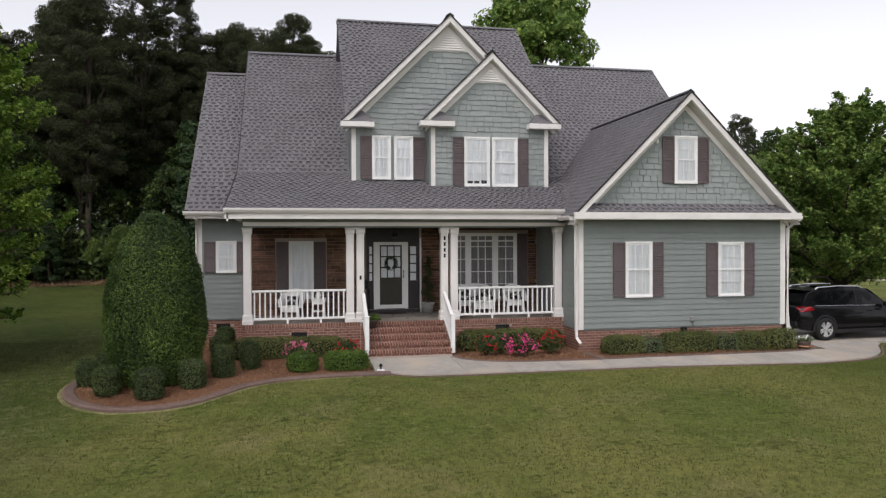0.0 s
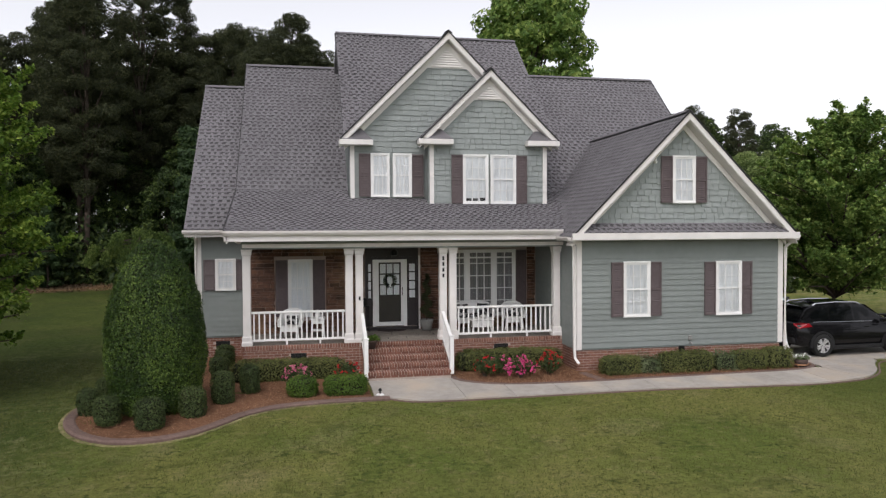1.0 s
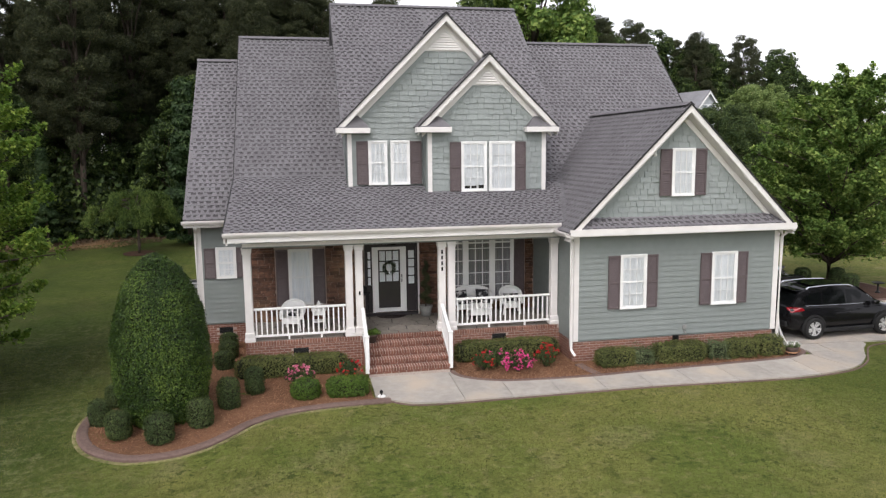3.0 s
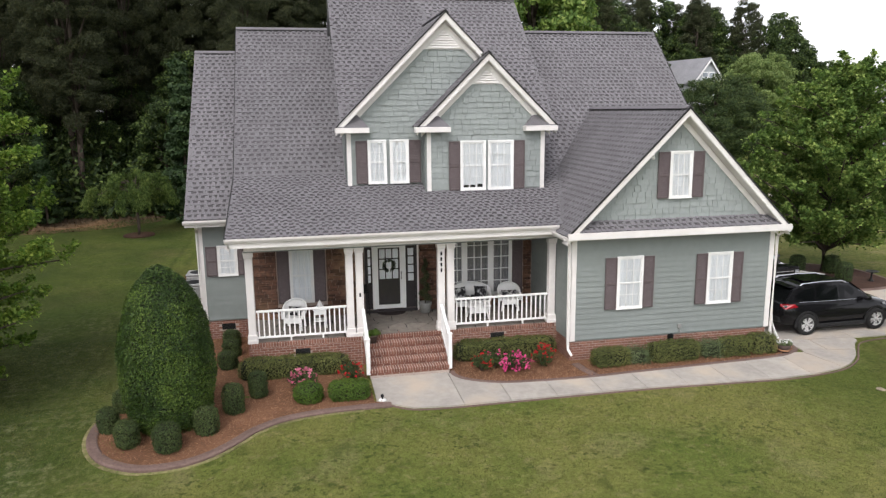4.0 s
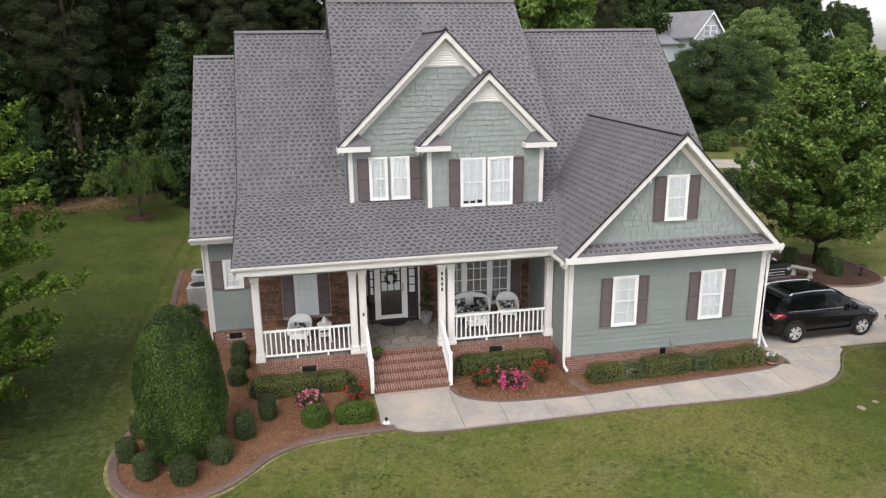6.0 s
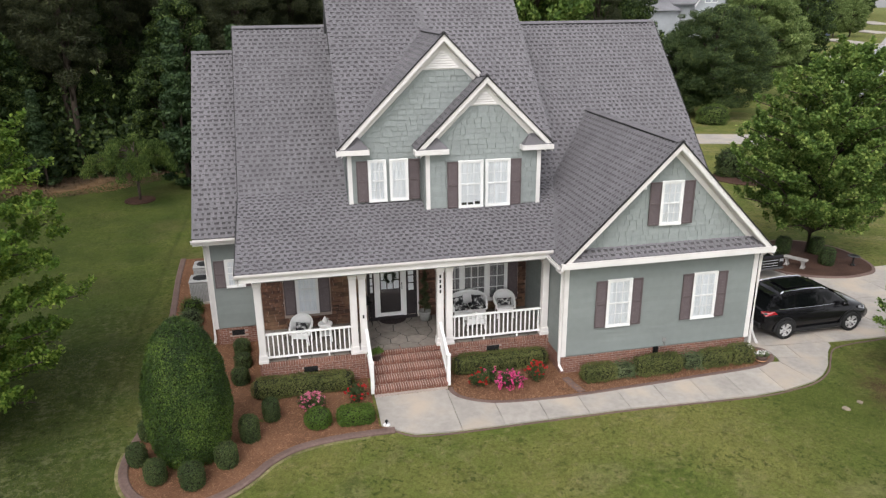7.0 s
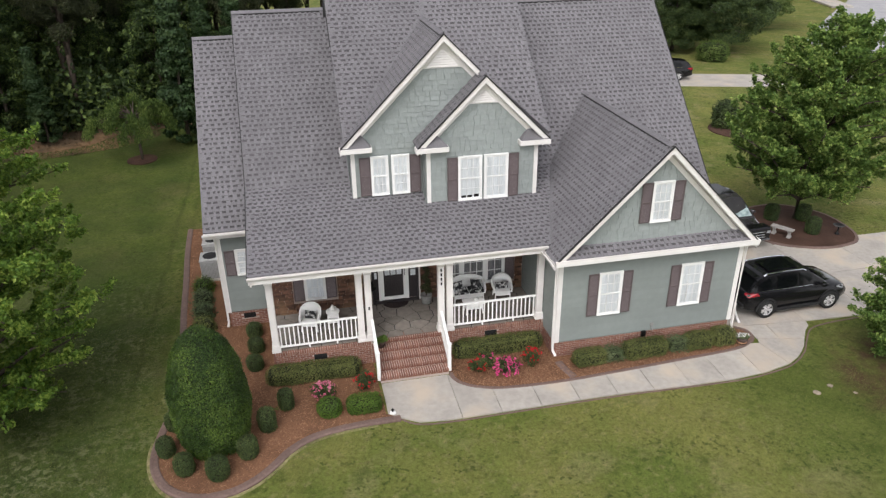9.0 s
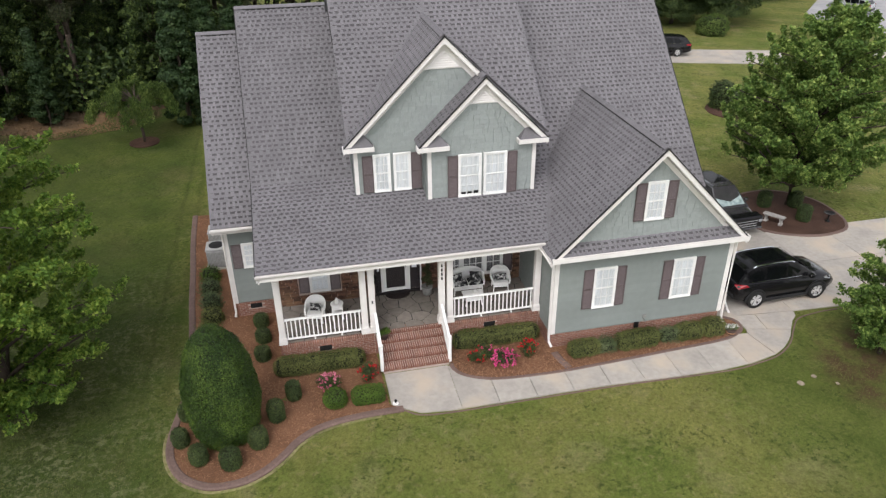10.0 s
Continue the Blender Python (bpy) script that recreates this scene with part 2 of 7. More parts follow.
    fine, fine_r = tex(42, 4, 0.3, 0.7, 0.66, 1.34, 0.75)
    val = times(times(tex(9, 5, 0.3, 0.7, 0.78, 1.22)[1], fine_r), wr.outputs[0])
    hs = n.new("ShaderNodeHueSaturation")
    l.new(col, hs.inputs["Color"])
    l.new(val, hs.inputs["Value"])
    l.new(hs.outputs[0], bsdf.inputs["Base Color"])
    bsdf.inputs["Roughness"].default_value, bsdf.inputs["Specular IOR Level"].default_value = 0.95, 0.1
    b = n.new("ShaderNodeBump")
    b.inputs["Strength"].default_value, b.inputs["Distance"].default_value = 0.8, 0.03
    l.new(fine, b.inputs["Height"])
    l.new(b.outputs[0], bsdf.inputs["Normal"])
    return m


def glass_mat(name, rough=0.02, tint=(1, 1, 1)):
    """Thin window glass: clear, with a mirror-like sheen that grows at grazing angles."""
    m = bpy.data.materials.new(name)
    m.use_nodes = True
    n, l = m.node_tree.nodes, m.node_tree.links
    n.remove(n["Principled BSDF"])
    clear, gloss, fr, mixs = n.new("ShaderNodeBsdfTransparent"), n.new("ShaderNodeBsdfGlossy"), n.new("ShaderNodeFresnel"), n.new("ShaderNodeMixShader")
    clear.inputs["Color"].default_value = (*tint, 1)
    gloss.inputs["Roughness"].default_value = rough
    fr.inputs["IOR"].default_value = 1.5
    l.new(fr.outputs[0], mixs.inputs[0])
    l.new(clear.outputs[0], mixs.inputs[1])
    l.new(gloss.outputs[0], mixs.inputs[2])
    l.new(mixs.outputs[0], n["Material Output"].inputs["Surface"])
    return m


M_SIDING = mat("siding_paint", (0.192, 0.214, 0.206), (0.206, 0.228, 0.220), 5, 0.55, 0.08, 90, blotch=0.06, obj=0.03)
M_SHAKE = mat("shake_paint", (0.245, 0.272, 0.264), (0.275, 0.300, 0.292), 9, 0.6, 0.15, 70, blotch=0.06, obj=0.05, island=0.05)
M_TRIM = mat("cream_trim_paint", (0.73, 0.705, 0.685), (0.67, 0.645, 0.625), 3, 0.45, 0.04, 80, blotch=0.05)
M_WHITE = mat("white_vinyl", (0.80, 0.80, 0.79), (0.74, 0.74, 0.73), 4, 0.4, blotch=0.03)
M_SHUTTER = mat("shutter_paint", (0.098, 0.076, 0.078), (0.115, 0.090, 0.092), 10, 0.5, 0.05, blotch=0.08)
M_SHINGLE = mat("shingle_granules", (0.150, 0.144, 0.153), (0.178, 0.171, 0.181), 30, 0.9, 0.4, 220, spec=0.15, island=0.08, obj=0.06, blotch=0.08, bl_scale=0.9)
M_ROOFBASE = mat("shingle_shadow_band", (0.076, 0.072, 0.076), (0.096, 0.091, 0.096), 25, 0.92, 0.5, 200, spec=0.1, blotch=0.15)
M_EDGESHADE = mat("asphalt_edge_shade", (0.050, 0.046, 0.050), (0.066, 0.061, 0.066), 25, 0.92, 0.5, 200, spec=0.1, blotch=0.15)
M_DRIP = mat("black_drip_edge", (0.02, 0.02, 0.02), (0.03, 0.03, 0.03), 8, 0.6)
M_BRICK = mat("red_brick", (0.275, 0.135, 0.098), (0.205, 0.096, 0.072), 20, 0.85, 0.35, 120, obj=0.22, island=0.25, blotch=0.12)
M_MORTAR = mat("mortar", (0.36, 0.29, 0.25), (0.42, 0.35, 0.31), 25, 0.95, 0.3, 150)
M_STONE = mat("ledge_stone", (0.200, 0.105, 0.068), (0.090, 0.050, 0.038), 9, 0.85, 0.5, 60, obj=0.45, island=0.50, blotch=0.15, c3=(0.28, 0.180, 0.105))
M_CONC = mat("walk_concrete", (0.390, 0.362, 0.328), (0.335, 0.310, 0.280), 6, 0.85, 0.15, 140, blotch=0.14, bl_scale=0.8, obj=0.07, c3=(0.385, 0.328, 0.268))
M_FLAG = mat("flagstone", (0.215, 0.192, 0.168), (0.160, 0.143, 0.126), 5, 0.7, 0.2, 60, blotch=0.15, obj=0.12)
M_DARK = mat("dark_interior", (0.015, 0.015, 0.016), (0.022, 0.022, 0.022), 4, 0.8)
M_LAWN = lawn_mat()
M_DARKMULCH = mat("dark_bark_mulch", (0.088, 0.050, 0.036), (0.050, 0.030, 0.024), 24, 0.95, 1.0, 50, spec=0.1, blotch=0.25, bl_scale=0.9)
M_MULCH = mat("pine_straw_mulch", (0.215, 0.112, 0.062), (0.125, 0.064, 0.040), 28, 0.95, 1.0, 60, spec=0.1, blotch=0.2, bl_scale=0.8)
M_EDGE = mat("brown_curb_concrete", (0.125, 0.082, 0.070), (0.16, 0.11, 0.094), 14, 0.8, 0.3, 90, blotch=0.15, bl_scale=1.5)
M_DRYGRASS = mat("dry_grass", (0.26, 0.22, 0.12), (0.13, 0.14, 0.05), 9, 0.95, 0.8, 60, spec=0.1, blotch=0.25, bl_scale=1.2)
M_BARK = mat("bark", (0.085, 0.065, 0.050), (0.045, 0.035, 0.028), 12, 0.9, 0.8, 30, stretch=(1, 1, 0.25))
M_CURTAIN = mat("sheer_curtain", (0.75, 0.78, 0.80), (0.64, 0.67, 0.70), 5, 0.8, stretch=(6, 6, 0.4), blotch=0.08)
M_GLASS = glass_mat("window_glass")
L_TOPIARY = leaf_mat("holly_leaves", (0.009, 0.022, 0.005), (0.032, 0.066, 0.011), (0.140, 0.205, 0.036), 0.15, 0.38)
L_BOX = leaf_mat("boxwood_leaves", (0.024, 0.042, 0.015), (0.050, 0.076, 0.023), (0.110, 0.138, 0.044), 0.2)
L_BRIGHT = leaf_mat("bright_shrub_leaves", (0.04, 0.075, 0.012), (0.075, 0.135, 0.018), (0.12, 0.18, 0.03), 0.25)
L_MAPLE = leaf_mat("maple_leaves", (0.044, 0.088, 0.019), (0.140, 0.232, 0.050), (0.410, 0.500, 0.140), 0.45)
L_WOOD = leaf_mat("woodland_leaves", (0.012, 0.024, 0.008), (0.034, 0.062, 0.015), (0.155, 0.210, 0.052), 0.3)
L_DARK = leaf_mat("dark_needles", (0.018, 0.036, 0.014), (0.050, 0.082, 0.025), (0.120, 0.155, 0.046), 0.25)
L_SOFT = leaf_mat("soft_green_leaves", (0.085, 0.130, 0.042), (0.180, 0.250, 0.078), (0.330, 0.400, 0.150), 0.45)
L_CHERRY = leaf_mat("cherry_leaves", (0.036, 0.068, 0.016), (0.098, 0.152, 0.035), (0.240, 0.300, 0.078), 0.45)
L_PINE = leaf_mat("pine_needles", (0.029, 0.036, 0.019), (0.058, 0.070, 0.032), (0.112, 0.122, 0.052), 0.38)
# near-black fill for clipped plants: the shade behind their leaves, as a colour
M_CORE = mat("inner_shade", (0.012, 0.016, 0.007), (0.02, 0.024, 0.01), 8, 0.95)
L_YOUNG = leaf_mat("young_leaves", (0.050, 0.104, 0.017), (0.140, 0.240, 0.035), (0.370, 0.460, 0.090), 0.45)
L_CONIFER = leaf_mat("conifer_scales", (0.015, 0.034, 0.012), (0.032, 0.062, 0.020), (0.060, 0.095, 0.030), 0.2)
L_PALE = leaf_mat("variegated_leaves", (0.05, 0.075, 0.03), (0.10, 0.135, 0.06), (0.20, 0.23, 0.12), 0.25)
L_GRASS = leaf_mat("grass_blades", (0.075, 0.095, 0.024), (0.112, 0.130, 0.034), (0.170, 0.165, 0.058), 0.4, 0.8)
P_PINK = leaf_mat("pink_petals", (0.42, 0.08, 0.16), (0.60, 0.16, 0.26), (0.72, 0.32, 0.40), 0.3)
P_MAGENTA = leaf_mat("magenta_petals", (0.45, 0.03, 0.14), (0.66, 0.07, 0.25), (0.75, 0.16, 0.35), 0.3)
P_RED = leaf_mat("red_petals", (0.28, 0.008, 0.012), (0.45, 0.015, 0.02), (0.58, 0.04, 0.04), 0.25)
M_STRAW = mat("pine_needles_dry", (0.34, 0.19, 0.105), (0.20, 0.10, 0.06), 15, 0.85, island=0.45)
M_FLOOR = mat("leaf_litter", (0.105, 0.068, 0.036), (0.062, 0.043, 0.025), 6, 0.95, 0.8, 20, blotch=0.25, c3=(0.23, 0.140, 0.072), bl_scale=0.25)
L_HEDGE = leaf_mat("hedge_leaves", (0.056, 0.070, 0.022), (0.122, 0.140, 0.042), (0.230, 0.235, 0.085), 0.3)

# ---- ground, beds, walk and drive ----
def spaced(lo, hi, fine_lo, fine_hi, step):
    a = list(np.arange(fine_lo, fine_hi + 1e-6, step))
    d, s = fine_hi, step
    while d < hi:
        s *= 1.35
        d += s
        a.append(min(d, hi))
    d, s = fine_lo, step
    while d > lo:
        s *= 1.35
        d -= s
        a.insert(0, max(d, lo))
    return a


gx, gy = spaced(-900, 900, -22, 34, 0.8), spaced(-300, 1500, 2, 60, 0.8)
gv = [(x, y, ground_z(x, y)) for y in gy for x in gx]
W = len(gx)
gf = [(j * W + i, j * W + i + 1, (j + 1) * W + i + 1, (j + 1) * W + i) for j in range(len(gy) - 1) for i in range(W - 1)]
lawn = new("ground", quick_mesh("ground", gv, gf, M_LAWN))
lawn.data.shade_smooth()
tagged(lawn, "mown green lawn with yellowish patches", "lawn", kind="structure")


def sheet(name, outline, lift, material, label, category, depth=0.25, kind="structure"):
    """A flat bed or paving of any outline, lying on the ground."""
    bm = bmesh.new()
    top = [bm.verts.new((x, y, ground_z(x, y) + lift)) for x, y in outline]
    f = bm.faces.new(top)
    if f.normal.z < 0 or sum(a[0] * b[1] - a[1] * b[0] for a, b in zip(outline, outline[1:] + outline[:1])) < 0:
        f.normal_flip()
    low = [bm.verts.new((x, y, ground_z(x, y) + lift - depth)) for x, y in outline]
    for i in range(len(top)):
        j = (i + 1) % len(top)
        bm.faces.new((top[i], low[i], low[j], top[j]))
    bmesh.ops.triangulate(bm, faces=[f])
    bmesh.ops.recalc_face_normals(bm, faces=bm.faces)
    return solo(name, bm, material, label, category, kind=kind)


def curb(name, path, width, height, material, label, category="garden edging"):
    """A rounded curb swept along a path in the plan."""
    bm = bmesh.new()
    rings = []
    n = len(path)
    for i, (x, y) in enumerate(path):
        dx, dy = path[min(i + 1, n - 1)][0] - path[max(i - 1, 0)][0], path[min(i + 1, n - 1)][1] - path[max(i - 1, 0)][1]
        k = math.hypot(dx, dy) or 1
        nx, ny = -dy / k, dx / k
        z = ground_z(x, y)
        prof = ((-0.5, -0.12), (-0.5, height * 0.75), (-0.36, height), (0.30, height * 1.05), (0.5, height * 0.6), (0.5, -0.12))
        rings.append([(x + nx * s * width, y + ny * s * width, z + h) for s, h in prof])
    loft(bm, rings)
    bmesh.ops.recalc_face_normals(bm, faces=bm.faces)
    return solo(name, bm, material, label, category, kind="structure", smooth=False)


bed_left_edge = smooth_path([(2.15, 16.72), (1.45, 16.72), (0.72, 16.69), (0.02, 16.60), (-0.6, 16.41), (-1.14, 16.05), (-1.55, 15.62), (-2.0, 15.27),
                             (-2.55, 15.01), (-3.08, 14.93), (-3.6, 14.97), (-4.1, 15.20), (-4.48, 15.55), (-4.73, 16.05), (-4.83, 16.65), (-4.78, 17.35),
                             (-4.62, 18.3), (-4.52, 19.6), (-4.58, 21.2), (-4.70, 22.8), (-4.85, 24.5), (-5.0, 26.9), (-5.2, 29.6), (-5.3, 32)])
def offset(path, d):
    """A path moved sideways in the plan."""
    out = []
    for i, (x, y) in enumerate(path):
        (xa, ya), (xb, yb) = path[max(i - 1, 0)], path[min(i + 1, len(path) - 1)]
        k = math.hypot(xb - xa, yb - ya) or 1
        out.append((x - (yb - ya) / k * d, y + (xb - xa) / k * d))
    return out


bed_left_edge_out = offset(bed_left_edge[6:90], 0.155)
bed_right_edge = smooth_path([(4.10, 18.5), (4.12, 18.24), (4.32, 17.9), (4.85, 17.58), (5.69, 17.38), (7.54, 17.30), (9.53, 17.39), (11.62, 17.54),
                              (13.82, 17.71), (14.60, 17.98), (14.88, 18.24), (14.92, 18.63), (14.62, 18.95), (14.2, 19.0)])
sheet("bed_left", bed_left_edge + [(-3.0, 32), (-3.0, 23.1), (-1.45, 23.1), (-1.45, 19.9), (1.7, 19.9), (1.72, 18.4), (1.75, 17.0)], 0.03, M_MULCH,
      "planting bed of reddish pine straw mulch", "garden bed")
sheet("bed_right", bed_right_edge + [(14.2, 18.7), (7.7, 18.7), (7.6, 19.9), (4.0, 19.9)], 0.03, M_MULCH,
      "planting bed of reddish pine straw mulch beside the walk", "garden bed")
curb("edging_left", bed_left_edge, 0.24, 0.07, M_EDGE, "curved brown concrete edging round the planting bed")
curb("dry_rim", [(x, y) for x, y in bed_left_edge_out], 0.10, 0.012, M_DRYGRASS, "pale dry grass along the edging", "lawn edge")
curb("edging_right", bed_right_edge, 0.15, 0.06, M_EDGE, "curved brown concrete edging beside the walk")
curb("edging_divider", [(7.72, 18.3), (7.78, 17.9), (7.92, 17.42)], 0.26, 0.05, M_EDGE, "brown concrete drain strip below the downspout", "splash strip")

WALK_TOP = [(1.8, 18.5), (4.02, 18.5)] + [p for p in bed_right_edge if 4.3 < p[0] < 14.61 and p[1] < 18.4]
WALK_LOW = [(1.8, 16.95), (2.0, 16.83), (2.62, 16.42), (3.63, 16.31), (5.38, 16.31), (7.19, 16.32), (9.05, 16.31), (10.95, 16.25), (12.92, 16.24), (14.24, 16.37), (15.25, 16.62)]


def along(path, x):
    xs = [p[0] for p in path]
    return float(np.interp(x, xs, [p[1] for p in path]))


pavement = tagged(new("pavement"), "pale concrete front walk of jointed slabs", "walkway", kind="structure")


def slab(outline, parent, material=M_CONC, lift=0.045, name="slab"):
    bm = bmesh.new()
    c = Vector((sum(p[0] for p in outline) / len(outline), sum(p[1] for p in outline) / len(outline)))
    pts = []
    for x, y in outline:
        v = Vector((x, y)) - c
        v *= max(0.0, 1 - 0.012 / max(0.05, v.length))
        pts.append((c.x + v.x, c.y + v.y))
    prism(bm, [(x, y, ground_z(x, y) + lift) for x, y in pts], (0, 0, -0.12))
    return part(name, bm, material, parent)


cuts = [1.8, 3.96, 5.19, 6.45, 7.69, 8.95, 10.16, 11.44, 12.64, 13.98]
for a, b in zip(cuts, cuts[1:]):
    xs = [a] + sorted({round(x, 3) for x in np.linspace(a, b, 6)[1:-1]}) + [b]
    slab([(x, along(WALK_LOW, x)) for x in xs] + [(x, along(WALK_TOP, x) - 0.05) for x in reversed(xs)], pavement)
slab([(13.98, 16.33), (14.24, 16.37), (15.2, 16.6), (14.9, 17.86), (14.6, 17.9), (13.98, 17.68)], pavement)
slab([(15.2, 16.6), (15.7, 16.85), (16.04, 17.11), (16.35, 17.4), (16.59, 17.72), (15.0, 18.1), (14.9, 17.86)], pavement)
slab([(15.0, 18.1), (15.75, 17.92), (15.85, 18.85), (14.7, 18.98), (15.0, 18.6)], pavement)
slab([(15.75, 17.92), (16.59, 17.72), (17.0, 18.2), (17.3, 18.45), (17.4, 18.75), (15.85, 18.85)], pavement)
drive = tagged(new("drive"), "wide pale concrete driveway of jointed slabs", "driveway", kind="structure")
gxs, gys = [14.2, 17.4, 20.15, 22.9, 26.2, 30, 34, 38, 42], [19.0, 21.75, 24.6, 27.4, 30.2, 33]
for i in range(len(gxs) - 1):
    for j in range(len(gys) - 1):
        if (j > 1 and i > 1) or j > 3:
            continue
        y0 = gys[j]
        low = [(gxs[i], y0), (gxs[i + 1], y0)]
        if j == 0:
            low = [(gxs[0], 19.0), (17.4, 18.75)] if i == 0 else [(gxs[i], 18.75 if i == 1 else 18.62), (gxs[i + 1], 18.62)]
        slab(low + [(gxs[i + 1], gys[j + 1]), (gxs[i], gys[j + 1])], drive)
curb("lawn_edge", smooth_path([(2.05, 16.78), (2.62, 16.36), (3.63, 16.25), (5.38, 16.25), (9.05, 16.25), (12.92, 16.18), (14.24, 16.31), (15.28, 16.56), (16.09, 17.06),
                               (16.64, 17.66), (17.25, 18.26), (18.01, 18.45), (19.01, 18.52), (22, 18.56), (42, 18.56)]), 0.05, 0.03, M_EDGE,
     "worn earth edge between the lawn and the concrete", "lawn edge")
island = smooth_path([(19.9, 26.2), (20.1, 25.0), (20.83, 24.26), (22.14, 23.76), (23.3, 23.82), (24.1, 24.2), (24.6, 25.3), (24.5, 27.2), (23, 28.6), (20.8, 28.2)], closed=True)
sheet("bed_island", island, 0.09, M_DARKMULCH, "round mulch bed below the maple", "garden bed")
curb("edging_island", island + island[:1], 0.16, 0.10, M_EDGE, "brown concrete edging round the island bed")

# ---- the house ----
house = thing("house", "two-storey sage grey house with white trim and grey shingle roofs", "house")


def hpart(name, bm, material, label="", parent=None, kind="", smooth=False):
    return part(name, bm, material, parent or house, label, smooth, kind)


def slope_frame(pts):
    p = [Vector(q) for q in pts]
    n = (p[1] - p[0]).cross(p[2] - p[0]).normalized()
    u = Vector((0, 0, 1)).cross(n).normalized()
    if n.z < -1e-6 or (abs(n.z) <= 1e-6 and n.y > 0):
        n = -n
    v = n.cross(u)
    if v.z < 0:
        u, v = -u, -v
    return p[0], u, v, n


def span(poly, v):
    """The stretch of a convex outline at the height v."""
    us = []
    for (u0, v0), (u1, v1) in zip(poly, poly[1:] + poly[:1]):
        if abs(v1 - v0) < 1e-9:
            if abs(v - v0) < 1e-6:
                us += [u0, u1]
        elif min(v0, v1) - 1e-9 <= v <= max(v0, v1) + 1e-9:
            us.append(u0 + (u1 - u0) * (v - v0) / (v1 - v0))
    return (min(us), max(us)) if us else None


def tabs(pts, course, wmin, wmax, gap, thick, seed, lift=0.0, stagger=0.0):
    """Corner points of the single shingles that cover a slope, bottom row first."""
    o, u, v, n = slope_frame(pts)
    poly = [((Vector(q) - o).dot(u), (Vector(q) - o).dot(v)) for q in pts]
    rnd = random.Random(seed)
    v_lo, v_hi = min(p[1] for p in poly), max(p[1] for p in poly)
    rows, k = [], 0
    while v_lo + k * course < v_hi - 0.02:
        a, b = v_lo + k * course, min(v_lo + (k + 1) * course, v_hi)
        sa, sb = span(poly, min(a + 1e-4, v_hi)), span(poly, max(b - 1e-4, v_lo))
        k += 1
        if not sa or not sb:
            continue
        x = min(sa[0], sb[0]) - rnd.uniform(0, wmax)
        while x < max(sa[1], sb[1]):
            w = rnd.uniform(wmin, wmax)
            q = [min(max(x, sa[0]), sa[1]), min(max(x + w, sa[0]), sa[1]), min(max(x + w, sb[0]), sb[1]), min(max(x, sb[0]), sb[1])]
            x += w + (rnd.uniform(*gap) if gap else 0.0)
            if q[1] - q[0] < 0.02 and q[2] - q[3] < 0.02:
                continue
            dv = rnd.uniform(-stagger, 0) if stagger else 0.0
            t = thick * rnd.uniform(0.75, 1.25)
            base = [o + u * q[0] + v * (a + dv), o + u * q[1] + v * (a + dv), o + u * q[2] + v * (b + 0.01), o + u * q[3] + v * (b + 0.01)]
            top = [base[0] + n * (t + lift), base[1] + n * (t + lift), base[2] + n * (0.004 + lift), base[3] + n * (0.004 + lift)]
            rows.append([b_ - n * 0.002 for b_ in base] + top)
    return rows


TAB_FACES = ((4, 5, 6, 7), (0, 1, 5, 4), (1, 2, 6, 5), (3, 0, 4, 7))


def tab_mesh(name, rows, material):
    vs = [p[:] for r in rows for p in r]
    fs = [[8 * i + k for k in f] for i in range(len(rows)) for f in TAB_FACES]
    me = quick_mesh(name, vs, fs, material)
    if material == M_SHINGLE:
        me.materials.append(M_EDGESHADE)  # cut asphalt edge, darkened to draw the course's shadow line
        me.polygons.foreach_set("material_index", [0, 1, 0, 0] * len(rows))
    return me


roof_jobs = []


def roof(name, pts, label="", seed=1, thick=0.14, shingled=True, single=False):
    """A roof slope: a deck and its shingles. The first two points are the eave."""
    o, u, v, n = slope_frame(pts)
    bm = bmesh.new()
    prism(bm, [Vector(p) - n * thick for p in pts], n * thick)
    ob = hpart(name, bm, M_SHINGLE, label)
    if shingled:
        roof_jobs.append((ob, pts, seed, single))
    return ob


XL, XR = -1.87, 14.76
RIDGE_Y, RIDGE_Z = 28.0, 10.2
BRK_Y, BRK_Z = 22.98, 5.19
EAVE_Y, EAVE_Z = 19.1, 3.90
C_Y, C_Z, C_RY, C_RZ = 21.85, 6.72, 26.6, 11.2
GX, GZ, GT = 10.82, 7.20, 3.49
roof("porch_roof", [(XL, EAVE_Y, EAVE_Z), (7.52, EAVE_Y, EAVE_Z), (8.81, BRK_Y, BRK_Z), (XL, BRK_Y, BRK_Z)], "low-sloped grey shingle porch roof", 11, single=True)
roof("main_roof_left", [(XL, BRK_Y, BRK_Z), (1.6, BRK_Y, BRK_Z), (1.6, RIDGE_Y, RIDGE_Z), (XL, RIDGE_Y, RIDGE_Z)], "steep grey shingle roof slope", 12)
roof("main_roof_right", [(8.0, BRK_Y, BRK_Z), (XR, BRK_Y, BRK_Z), (XR, RIDGE_Y, RIDGE_Z), (8.0, RIDGE_Y, RIDGE_Z)], "steep grey shingle roof slope", 13)
roof("main_roof_corner", [(13.4, 21.75, 3.96), (XR, 21.75, 3.96), (XR, BRK_Y, BRK_Z), (13.4, BRK_Y, BRK_Z)], "lower corner of the steep shingle slope", 24)
roof("main_roof_back", [(XR, 34.2, 4.0), (XL, 34.2, 4.0), (XL, RIDGE_Y, RIDGE_Z), (XR, RIDGE_Y, RIDGE_Z)], shingled=False)
roof("wing_roof", [(-3.38, 22.5, 3.96), (-1.55, 22.5, 3.96), (-1.55, RIDGE_Y, 9.35), (-3.38, RIDGE_Y, 9.35)], "steep grey shingle roof of the side wing", 14)
